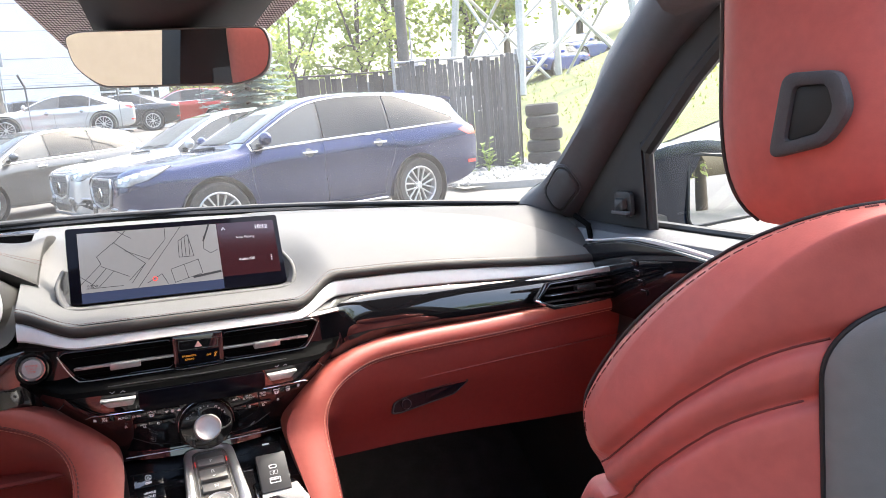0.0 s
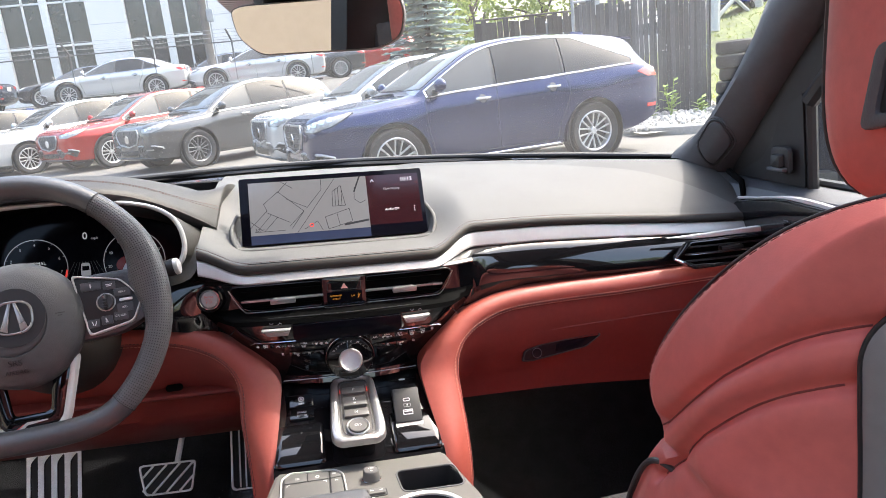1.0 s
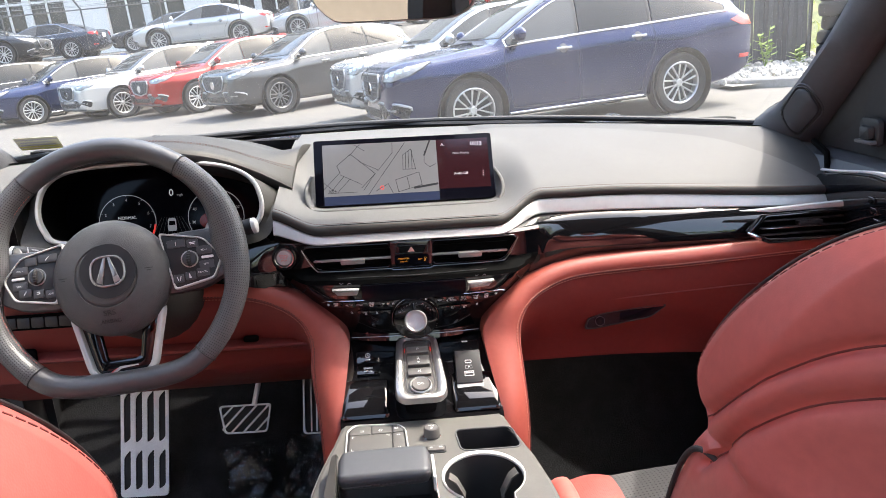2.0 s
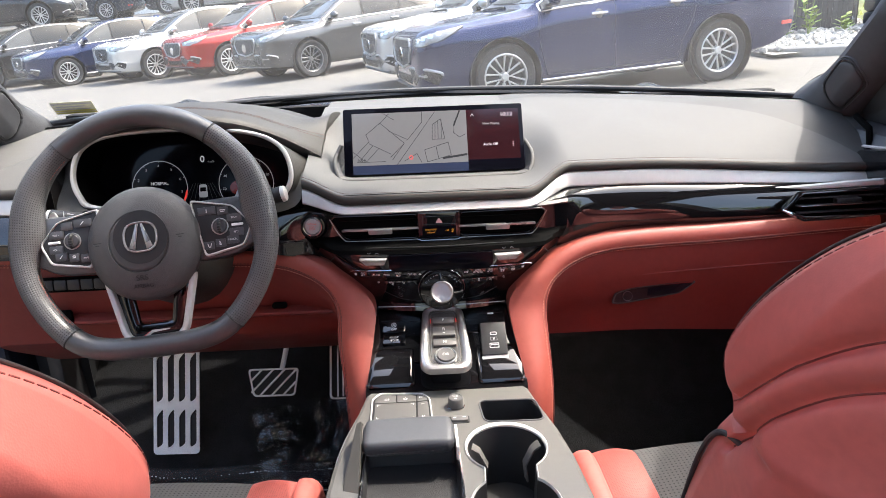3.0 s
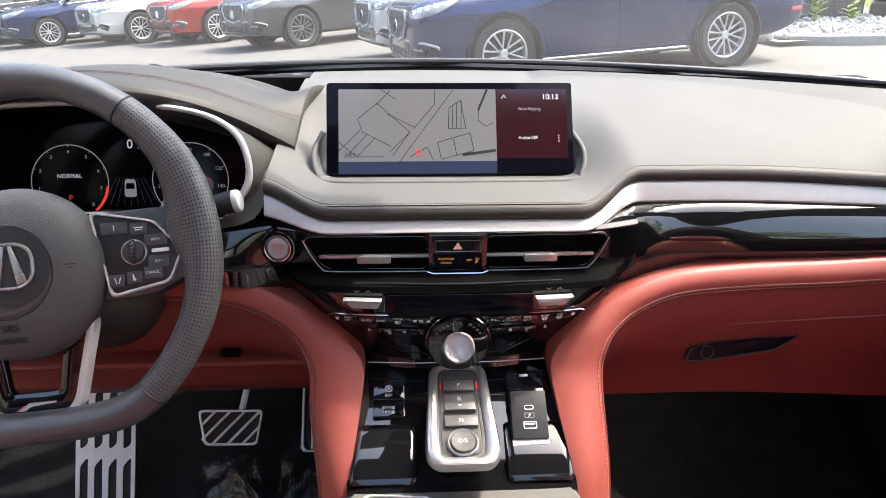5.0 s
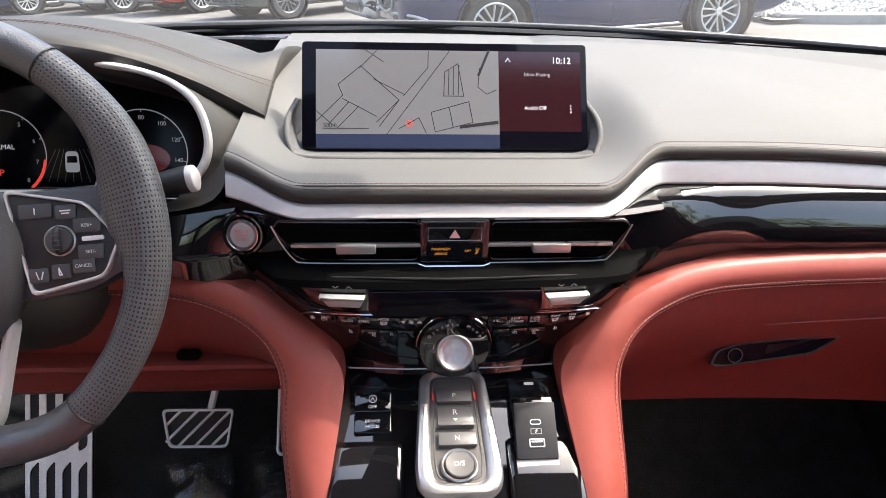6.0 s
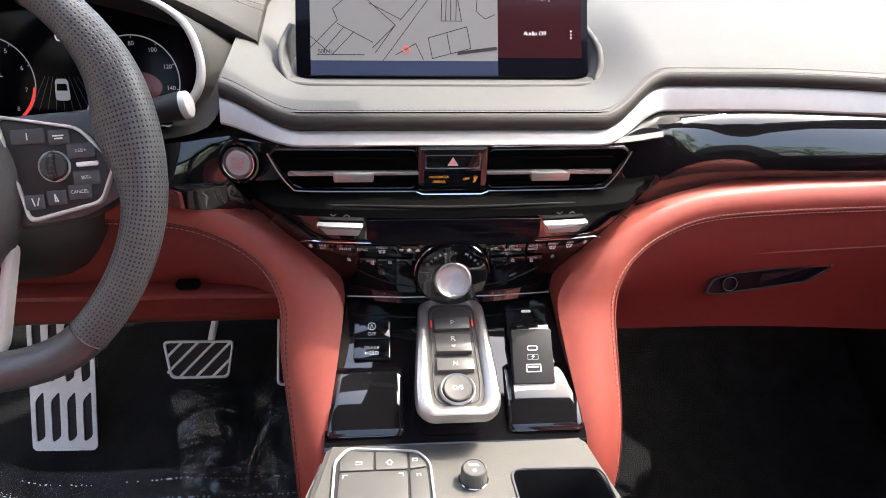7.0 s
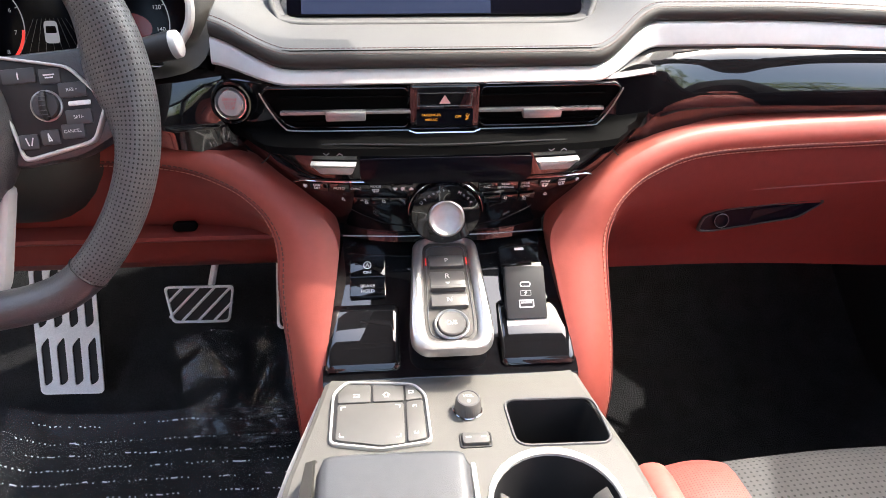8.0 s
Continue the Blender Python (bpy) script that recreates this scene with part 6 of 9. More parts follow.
PTS_A = [(0.745, 0.215, 1.09), (0.742, 0.10, 1.185), (0.735, -0.01, 1.285), (0.722, -0.12, 1.378), (0.70, -0.22, 1.448), (0.665, -0.33, 1.500), (0.62, -0.50, 1.535)]
for s in (1, -1):
    pil = thing("a_pillar", "charcoal windscreen pillar trim with an oval airbag cover", "pillar", kind="structure")
    path = curve(PTS_A, 30)
    rows = []
    for i, p in enumerate(path):
        t = (path[min(i + 1, 29)] - path[max(i - 1, 0)]).normalized()
        inw = V((-1, -0.25, 0.1))
        inw = (inw - t * inw.dot(t)).normalized()
        acr = t.cross(inw).normalized()
        k = i / 29
        w = lerp(0.082, 0.056, smooth(k * 1.6))
        d = lerp(0.045, 0.032, k)
        wf = 0.060 - 0.054 * smooth(k / 0.24) + 0.050 * smooth((k - 0.31) / 0.22)
        sec = []
        for a, e in ((-1.0, -0.8), (-0.95, -0.1), (-0.7, 0.45), (-0.3, 0.8), (0.15, 0.95), (0.6, 0.75), (0.92, 0.3), (1.0, -0.2), (1.0, -0.8)):
            q = p + acr * ((w if a > 0 else wf) * a) + inw * (d * e)
            sec.append((s * q.x, q.y, q.z))
        rows.append(sec)
    skin_ = loft(rows, thick=0.004)
    skin_tree = BVHTree.FromBMesh(skin_)
    part("pillar_trim", skin_, PILLAR, pil)
    part("edge_seal", tube([V(r[0]).lerp(V(r[1]), 0.6) for r in rows[:26]], 0.0055, 8), RUBBER, pil, "black rubber seal along the glass")
    out_ = V((s * 0.97, 0.25, -0.06)).normalized()
    ov = rounded([(-0.044, -0.020), (0.036, -0.026), (0.050, 0.006), (0.034, 0.026), (-0.034, 0.026)], 0.018, 6)

    def on_skin(x, y, off):
        p = V((s * 0.45, 0.064, 1.187)) - V((0, 0.08, 0)) + V((0, -0.70 * x + 0.71 * y, 0.71 * x + 0.70 * y))
        hit, nrm, _i, _d = skin_tree.ray_cast(p, out_)
        if hit is None:
            return p + out_ * 0.27
        return hit + (nrm if nrm.dot(out_) < 0 else -nrm) * off
    part("airbag_cover", loft([[on_skin(x * k, y * k, o) for x, y in ov] for k, o in ((1.0, -0.003), (0.98, 0.0025), (0.93, 0.004), (0.6, 0.004), (0.25, 0.004), (0.05, 0.004))], closed=True, caps=True), PILLAR, pil, "oval airbag cover")
    part("cover_groove", tube([on_skin(x * 1.07, y * 1.09, 0.0005) for x, y in ov], 0.0022, 6, closed=True), BLACK, pil)
    part("cover_rim", tube([on_skin(x * 1.16, y * 1.2, 0.0) for x, y in ov], 0.0022, 6, closed=True), PILLAR, pil)

# windscreen
def screen_edge(v):
    """Half width, y and z of the glass from the cowl (0) to the roof (1)."""
    return lerp(0.745, 0.60, v), lerp(0.205, -0.36, v), lerp(1.128, 1.512, v)


rows = []
for k in range(13):
    v = k / 12
    hw, y, z = screen_edge(v)
    rows.append([(hw * u, y + (0.255 - 0.10 * v) * (1 - u * u), z + (0.010 + 0.03 * v) * (1 - u * u)) for u in [-1 + j / 12 for j in range(25)]])
wind = solo("windscreen", loft(rows), HAZY, "clear laminated windscreen", "windscreen", kind="structure")
wind.visible_shadow = False
frit = [V(p) for p in rows[0]]
part("frit_band", tube([p + V((0, -0.006, 0.004)) for p in frit], 0.006, 8), BLACK, wind, "black lower edge band")
cw = [[(x, cowl_y(x) - 0.004, 1.134) for x in xs if abs(x) < 0.74], [(x, cowl_y(x) + 0.03, 1.126) for x in xs if abs(x) < 0.74]]
part("cowl_gap", loft(cw), BLACK, wind)

# headliner with a glass roof panel
roof = thing("roof", "charcoal headliner round a large glass roof panel", "roof", kind="structure")
zr = 1.535
out_r = rounded([(-0.62, -0.36), (0.62, -0.36), (0.64, -2.6), (-0.64, -2.6)], 0.1, 5)
hole = rounded([(-0.50, -0.75), (0.50, -0.75), (0.50, -2.30), (-0.50, -2.30)], 0.06, 5)
part("headliner", deck_with_holes(out_r, [hole], zr, 0.035), HEADLINER, roof)
part("roof_glass", prism(hole, 0.004, Matrix.Translation((0, 0, zr + 0.002))), glass("roof_panel_glass", (0.80, 0.82, 0.82)), roof, "tinted glass panel")
part("header", moved(box((1.22, 0.10, 0.05), (0, 0, 0), 0.018), Matrix.Translation((0, -0.385, 1.515))), HEADLINER, roof)
for s in (1, -1):
    part("side_rail", tube([(s * 0.66, -0.30, 1.485), (s * 0.665, -0.6, 1.505), (s * 0.665, -1.4, 1.51), (s * 0.66, -2.6, 1.48)], 0.045, 12), HEADLINER, roof)

# floor, toe board and tunnel
fl = thing("cabin_floor", "black carpeted cabin floor and toe board", "floor", kind="structure")
prof_f = [(-2.6, 0.40), (-0.9, 0.38), (-0.3, 0.385), (-0.05, 0.39), (0.08, 0.405), (0.20, 0.47), (0.38, 0.64), (0.42, 0.80), (0.42, 0.95)]
part("carpet", loft([[(x, y, z + 0.03 * smooth((abs(x) - 0.6) / 0.16)) for x in [-0.8 + 1.6 * k / 24 for k in range(25)]] for y, z in [(p.x, p.y) for p in curve([(a, b, 0) for a, b in prof_f], 50)]], thick=0.01), CARPET, fl)
part("tunnel", loft([[(x, y, z) for x, z in ((-0.16, 0.39), (-0.14, 0.70), (0.14, 0.70), (0.16, 0.39))] for y in (-0.25, 0.1, 0.42)]), CARPET, fl)
part("firewall", moved(box((1.6, 0.03, 0.75), (0, 0, 0)), Matrix.Translation((0, 0.46, 0.74))), CARPET, fl)

for s in (1, -1):
    part("kick_panel", box((0.03, 0.36, 0.72), (s * 0.785, 0.33, 0.74), 0.01), BLACK, fl, "black side trim ahead of the door")

# doors
def door(s):
    d = thing("front_door", "closed front door with charcoal upper trim and black gloss switch panel" if s > 0 else "open front door with charcoal trim and black gloss switch panel", "car door")
    rows = []
    for y in (0.30, 0.03, -0.2, -0.5, -0.95, -1.1):
        rows.append([(s * x, y, z) for x, z in ((0.80, 1.108), (0.765, 1.108), (0.735, 1.098), (0.722, 1.075), (0.728, 1.045), (0.745, 1.02), (0.752, 0.95), (0.745, 0.90), (0.735, 0.8), (0.745, 0.6), (0.77, 0.40), (0.78, 0.34))])
    part("trim_panel", loft([r[:5] for r in rows], thick=0.01), PILLAR, d, "charcoal soft upper trim")
    part("lower_panel", loft([r[4:] for r in rows], thick=0.01), BLACK, d, "black lower trim")
    part("outer_skin", moved(box((0.05, 1.4, 0.76), (0, 0, 0), 0.02), Matrix.Translation((s * 0.86, -0.4, 0.70))), PAINT_DARK, d)
    part("sill_top", moved(box((0.09, 1.4, 0.02), (0, 0, 0), 0.006), Matrix.Translation((s * 0.84, -0.4, 1.094))), BLACK, d)
    part("bright_strip", loft([[(s * (0.7085 + 0.006 * abs(q)), y, z + 0.0045 * q * w) for q in (-1, -0.5, 0.5, 1)] for y, z, w in [(p.x, p.y, 0.35 + 0.75 * smooth((-p.x - 0.10) / 0.12)) for p in curve([(-0.030, 1.080, 0), (-0.085, 1.087, 0), (-0.150, 1.097, 0), (-0.22, 1.098, 0), (-0.32, 1.090, 0), (-0.55, 1.062, 0)], 40)]], thick=0.004), SILVER, d, "satin silver strip")
    sp = plane_at((s * 0.7225, -0.10, 1.03), (0, s * -1, 0), (s * -0.13, 0, 1)) if s > 0 else plane_at((s * 0.7225, -0.10, 1.03), (0, 1, 0), (-0.10, 0, 1))
    o = [(-0.072, 0.046), (0.0, 0.058), (0.06, 0.066), (0.17, 0.064), (0.32, 0.050), (0.36, -0.03), (0.12, -0.075), (-0.03, -0.075), (-0.085, -0.03)]
    if s < 0:
        o = [(-x, y) for x, y in o][::-1]
    part("switch_panel", prism(rounded(o[::-1], 0.012), 0.012, sp, 0.004), PIANO, d, "black gloss switch panel")
    for k in range(4):
        q = (0.075 + 0.006 * k) * (1 if s > 0 else -1)
        part("switch", prism(rrect(0.014, 0.009, 0.002, at=(q, 0.030 - 0.0165 * k)), 0.003, sp, 0.001, z0=0.012), PIANO, d)
        part("switch_mark", strokes([[(q - 0.005, 0.0365 - 0.0165 * k), (q + 0.005, 0.0365 - 0.0165 * k)]], 0.0010, sp, 0.0155), GREYMARK, d)
    # mirror sail with its small catch
    sail = [(s * 0.775, 0.10, 1.11), (s * 0.770, -0.142, 1.11), (s * 0.755, -0.142, 1.245)]
    rows = [[sail[0], sail[0], (s * 0.77, 0.09, 1.12)], [(s * 0.772, -0.03, 1.11), (s * 0.768, -0.03, 1.15), (s * 0.762, -0.03, 1.205)], [sail[1], (s * 0.762, -0.142, 1.18), (s * 0.752, -0.142, 1.262)]]
    part("mirror_sail", loft(rows, thick=0.01), BLACK, d, "matt black corner trim")
    fa = curve([(s * 0.765, 0.16, 1.125), (s * 0.762, 0.08, 1.19), (s * 0.757, -0.02, 1.285), (s * 0.745, -0.13, 1.378), (s * 0.725, -0.23, 1.448), (s * 0.69, -0.34, 1.50), (s * 0.66, -0.52, 1.53)], 20)
    fb = curve([(s * 0.776, 0.08, 1.105), (s * 0.770, -0.06, 1.15), (s * 0.757, -0.15, 1.25), (s * 0.735, -0.27, 1.355), (s * 0.712, -0.40, 1.44), (s * 0.69, -0.56, 1.485), (s * 0.685, -0.9, 1.49)], 20)
    part("front_frame", loft([[a, a.lerp(b, 0.3) - V((s * 0.004, 0, 0)), a.lerp(b, 0.7) - V((s * 0.006, 0, 0)), b] for a, b in zip(fa, fb)], thick=0.008), BLACK, d, "black window frame trim")
    cm = plane_at((s * 0.748, -0.100, 1.152), (0, s * -1, 0), (-s * 0.1, 0, 1))
    part("catch_plate", prism(rrect(0.046, 0.046, 0.010), 0.008, cm, 0.003), BLACK, d)
    part("catch_knob", prism(rrect(0.024, 0.022, 0.004), 0.018, cm, 0.004), BLACK, d)
    part("catch_shelf", moved(box((0.040, 0.006, 0.014), (0, -0.014, 0.012), 0.002), cm), DASH_DARK, d)
    part("window_seal", tube([(s * 0.772, -0.147, 1.10), (s * 0.752, -0.149, 1.262)], 0.009, 8), BLACK, d)
    part("window_seal", tube([(s * 0.80, 0.1, 1.112), (s * 0.80, -0.4, 1.112), (s * 0.80, -1.1, 1.112)], 0.008, 8), BLACK, d)
    part("window_frame", tube([(s * 0.752, -0.149, 1.25), (s * 0.735, -0.27, 1.36), (s * 0.712, -0.40, 1.45), (s * 0.69, -0.56, 1.49), (s * 0.685, -1.1, 1.495)], 0.014, 8), BLACK, d)
    gl = part("window_glass", loft([[(s * 0.795, 0.06, 1.11), (s * 0.795, -0.4, 1.11), (s * 0.795, -1.0, 1.11)], [(s * 0.755, -0.22, 1.30), (s * 0.75, -0.4, 1.32), (s * 0.745, -1.0, 1.32)], [(s * 0.70, -0.46, 1.47), (s * 0.70, -0.6, 1.48), (s * 0.695, -1.0, 1.48)]]), CLEAR, d, "clear side glass")
    gl.visible_shadow = False
    return d


door(1)
# the driver's door stands wide open
hinge = Matrix.Translation((-0.80, 0.28, 0))
door(-1).matrix_basis = hinge @ Matrix.Rotation(radians(-66), 4, "Z") @ hinge.inverted()
for s in (1, -1):
    bp = thing("b_pillar", "charcoal pillar between the doors", "pillar", kind="structure")
    part("pillar_trim", loft([[(s * (x - 0.012), y0, z), (s * (x - 0.03), y0 - 0.03, z), (s * (x - 0.03), y1 + 0.03, z), (s * (x - 0.012), y1, z), (s * (x + 0.05), y1, z), (s * (x + 0.05), y0, z)] for x, y0, y1, z in ((0.78, -0.88, -1.22, 0.4), (0.77, -0.87, -1.20, 1.06), (0.74, -0.86, -1.17, 1.25), (0.70, -0.86, -1.15, 1.44), (0.66, -0.87, -1.14, 1.52))], closed=True, caps=True), BLACK, bp)
    part("belt", box((0.004, 0.05, 0.9), (s * 0.722, -0.98, 0.97), 0.001), BLACK, bp, "black seat belt webbing")
    part("belt_cover", box((0.02, 0.09, 0.16), (s * 0.704, -0.99, 1.24), 0.008), PILLAR, bp)
    sw_ = thing("wall_side", "rear cabin side wall with a window opening above", "wall", kind="structure")
    if s > 0:
        part("trim_panel", moved(box((0.06, 1.45, 0.72), (0, 0, 0), 0.02), Matrix.Translation((s * 0.79, -1.88, 0.74))), TAUPE, sw_)
    else:
        part("trim_panel", moved(box((0.06, 0.62, 0.72), (0, 0, 0), 0.02), Matrix.Translation((s * 0.79, -2.30, 0.74))), TAUPE, sw_)
        part("door_sill", moved(box((0.10, 0.86, 0.06), (0, 0, 0), 0.015), Matrix.Translation((s * 0.78, -1.58, 0.40))), BLACK, sw_)
    part("d_pillar", tube([(s * 0.76, -2.55, 1.0), (s * 0.68, -2.55, 1.5)], 0.07, 10), PILLAR, sw_)
bw = thing("wall_rear", "plain rear wall of the cabin below the tailgate glass", "wall", kind="structure")
part("tailgate_trim", moved(box((1.6, 0.06, 0.75), (0, 0, 0), 0.02), Matrix.Translation((0, -2.62, 0.75))), TAUPE, bw)

# passenger's outside mirror
om_ = thing("side_mirror", "dark blue door mirror with a large glass", "side mirror")
rows = []
for k in range(9):
    t = k / 8
    x = lerp(0.915, 1.235, t)
    w = 0.085 * math.sqrt(max(0.05, math.sin(math.pi * (0.18 + 0.74 * t))))
    h = 0.098 * math.sqrt(max(0.05, math.sin(math.pi * (0.2 + 0.7 * t))))
    rows.append([(x, 0.045 + w * max(-0.35, math.cos(q)), 1.165 + h * math.sin(q)) for q in [2 * math.pi * j / 20 for j in range(20)]])
part("housing", loft(rows, closed=True, caps=True), PAINT_DARK, om_, "dark blue housing")
mg = plane_at((1.105, 0.006, 1.155), (1, -0.12, 0), (0, 0.06, 1))
mo = rounded([(-0.092, -0.078), (0.095, -0.060), (0.105, 0.060), (-0.090, 0.074)], 0.026, 5)
part("glass", prism(mo, 0.002, mg), MIRROR, om_, "mirror glass")
part("glass_edge", moved(tube([(x * 1.02, y * 1.03, 0.001) for x, y in mo], 0.004, 6, closed=True), mg), BLACK, om_)
part("foot", moved(box((0.14, 0.06, 0.05), (0, 0, 0), 0.015), Matrix.Translation((0.88, 0.03, 1.085))), BLACK, om_)

# engine bonnet
bon = thing("car_bonnet", "dark blue glossy bonnet ahead of the windscreen", "bonnet")
rows = []
for k in range(13):
    t = k / 12
    y = lerp(0.52, 1.55, t)
    rows.append([(x, y - 0.30 * (x / 0.8) ** 2 * (1 - 0.6 * t), 1.115 - 0.10 * t ** 1.6 - 0.03 * (x / 0.8) ** 2 + 0.012 * math.exp(-((abs(x) - 0.52) / 0.08) ** 2)) for x in [-0.82 + 1.64 * j / 40 for j in range(41)]])
part("bonnet_skin", loft(rows, thick=0.01), PAINT_DARK, bon)
for s in (1, -1):
    part("wing", moved(box((0.12, 1.6, 0.5), (0, 0, 0), 0.05), Matrix.Translation((s * 0.9, 0.9, 0.75))), PAINT_DARK, bon)
part("nose", moved(box((1.7, 0.3, 0.6), (0, 0, 0), 0.1), Matrix.Translation((0, 1.62, 0.68))), PAINT_DARK, bon)
part("wiper", tube([(-0.45, 0.40, 1.128), (0.0, 0.46, 1.135), (0.42, 0.385, 1.13)], 0.006, 6), BLACK, bon)

# registration sticker on the glass
stk = thing("windscreen_sticker", "faded yellow and white inspection sticker on the windscreen", "sticker")
km_ = plane_at((-0.676, 0.226, 1.160), (1, 0.18, 0), (0.1, -0.82, 0.58))
part("sheet", prism(rrect(0.074, 0.046, 0.002), 0.0006, km_), mat("sticker_paper", (0.55, 0.52, 0.36), 0.6, var=0.2, scale=60), stk)
part("bars", strokes([[(-0.033, 0.016), (0.033, 0.016)], [(-0.028, 0.006), (0.02, 0.006)], [(-0.03, -0.004), (0.026, -0.004)]], 0.004, km_, 0.001), GREYMARK, stk)
part("bars", strokes([[(-0.033, -0.010), (0.033, -0.010)], [(-0.033, -0.0185), (0.033, -0.0185)]], 0.005, km_, 0.001), mat("yellow_print", (0.62, 0.52, 0.08), 0.6), stk)

# rear-view mirror and sensor housing
rv = thing("rear_view_mirror", "frameless rear-view mirror under a dark sensor housing", "mirror")
RM = plane_at((-0.008, -0.200, 1.378), (1, -0.508, 0.0), (0, -0.085, 1))
mo = rounded([(-0.118, 0.026), (-0.112, -0.008), (-0.083, -0.032), (0.083, -0.0325), (0.113, -0.020), (0.119, 0.010), (0.112, 0.030), (-0.10, 0.0305)][::-1], 0.014, 5)
part("glass", prism([(x * 0.985, y * 0.96) for x, y in mo], 0.002, RM, z0=0.012), MIRROR, rv, "mirror glass")
part("case", loft([[RM @ V((x, y, 0.013)) for x, y in mo], [RM @ V((x * 1.01, y * 1.03, 0.009)) for x, y in mo], [RM @ V((x * 0.97, y * 0.95, -0.006)) for x, y in mo], [RM @ V((x * 0.6, y * 0.6, -0.022)) for x, y in mo]], closed=True, caps=True), SEAT_BACK, rv)
part("arm", tube([(0, -0.185, 1.39), (0, -0.16, 1.42), (0, -0.13, 1.45)], 0.016, 10), BLACK, rv)
rows = []
for k in range(7):
    t = k / 6
    y, z = lerp(-0.07, -0.36, t), lerp(1.405, 1.50, t)
    w = lerp(0.070, 0.125, t)
    rows.append([(w * u, y, z - 0.024 * (1 - abs(u) ** 2.5) - 0.006) for u in [-1 + j / 8 for j in range(17)]])
part("sensor_housing", loft(rows, thick=0.01), BLACK, rv, "dark sensor housing")
# dotted ceramic band on the glass round the housing
rows = []
for k in range(7):
    v = lerp(0.66, 0.98, k / 6)
    hw, y, z = screen_edge(v)
    r = []
    for u in [-1 + j / 8 for j in range(17)]:
        x = u * lerp(0.112, 0.25, k / 6) - 0.008
        uu = x / hw
        r.append((x, y + (0.255 - 0.10 * v) * (1 - uu * uu) - 0.008, z + (0.010 + 0.03 * v) * (1 - uu * uu) - 0.004))
    rows.append(r)
part("dotted_band", loft(rows), DOTS, rv, "black ceramic band, its gaps painted white for the sky behind")

# ---- front seats ----
def seat(s, label, m, back=0.0, ax=0.0):
    """A front seat; s is +1 for the passenger's side, -1 for the driver's; back sets the backrest further aft."""
    st_ = thing("front_seat", label, "car seat", "front seats", m=m)
    keys = [(0.66, -0.50, -0.86, 0.190), (0.74, -0.555, -0.875, 0.186), (0.82, -0.605, -0.89, 0.182), (0.90, -0.650, -0.905, 0.178), (0.96, -0.680, -0.918, 0.175), (1.01, -0.708, -0.928, 0.173),
            (1.045, -0.728, -0.933, 0.172), (1.060, -0.747, -0.934, 0.174), (1.072, -0.741, -0.935, 0.169), (1.09, -0.733, -0.936, 0.167), (1.11, -0.734, -0.937, 0.166), (1.14, -0.752, -0.938, 0.168),
            (1.17, -0.776, -0.939, 0.173), (1.20, -0.806, -0.942, 0.182), (1.222, -0.835, -0.944, 0.194), (1.238, -0.868, -0.944, 0.211), (1.246, -0.90, -0.940, 0.234)]
    cols = [curve([(k_[i], 0, 0) for k_ in keys], 14 * (len(keys) - 1) + 1) for i in range(4)]
    fine = [[c_[j].x for c_ in cols] for j in range(len(cols[0]))]
    keys = [(z, f + back, b + back, x) for z, f, b, x in keys]
    fine = [(z, f + back, b + back, x) for z, f, b, x in fine]
    zs, fy, by, inx = ([k[i] for k in keys] for i in range(4))
    seams = [curve([(0, y + back, z) for y, z in pts], 160) for pts in ([(-0.745, 1.060), (-0.790, 1.103), (-0.829, 1.141), (-0.865, 1.171), (-0.912, 1.193)], [(-0.755, 1.035), (-0.78, 1.062), (-0.812, 1.096), (-0.852, 1.134), (-0.912, 1.168)])]

    NS = 84
    sea = np.array([[q.y, q.z] for sm_ in seams for q in sm_])

    def section(z, f, b, x0, tuck=1.0):
        c = 0.405
        fc = f - 0.055
        out = [(c, b, z), (x0 + 0.13, b, z), (x0 + 0.100, b + 0.008, z), (x0 + 0.085, b + 0.020, z)]
        for k in range(NS):
            t = 0.16 + 0.70 * k / (NS - 1)
            out.append((x0 - 0.002 * math.sin(math.pi * t) + 0.100 * max(0.0, (0.62 - t) / 0.62) ** 1.4, lerp(b, f, t), z))
        out += [(x0 + 0.006, f - 0.012, z), (x0 + 0.018, f - 0.001, z), (x0 + 0.034, f - 0.003, z), (x0 + 0.055, f - 0.022, z), (x0 + 0.085, fc - 0.005, z), (x0 + 0.13, fc - 0.012, z), (c, fc - 0.015, z)]
        res = []
        for i, (x, y, zz) in enumerate(out):
            if 2 <= i <= NS + 5:
                d = float(np.sqrt(((sea - (y, zz)) ** 2).sum(1)).min())
                x += tuck * (0.0060 * math.exp(-(d / 0.0034) ** 2) + 0.0040 * math.exp(-(d / 0.009) ** 2)) - 0.0035
            res.append((x, y, zz))
        return res

    rows = []
    for z, f, b, x0 in fine:
        h = section(z, f, b, x0)
        full = h + [(2 * 0.405 - x, y, zz) for x, y, zz in h[-2:0:-1]]
        rows.append([(s * x, y, zz) for x, y, zz in full])
    last = rows[-1]
    cx = sum(p[0] for p in last) / len(last)
    cy = sum(p[1] for p in last) / len(last)
    rows.append([(lerp(x, cx, 0.25), lerp(y, cy, 0.4), z + 0.004) for x, y, z in last])
    skin = loft(rows, closed=True, caps=True)
    bmesh.ops.recalc_face_normals(skin, faces=skin.faces)
    skin_tree = BVHTree.FromBMesh(skin)
    part("backrest", skin, RED, st_, "red leather backrest with raised side wing", sharp=75)

    def on_leather(p, up):
        hit, nrm, _i, _d = skin_tree.find_nearest(p)
        return hit + nrm * up

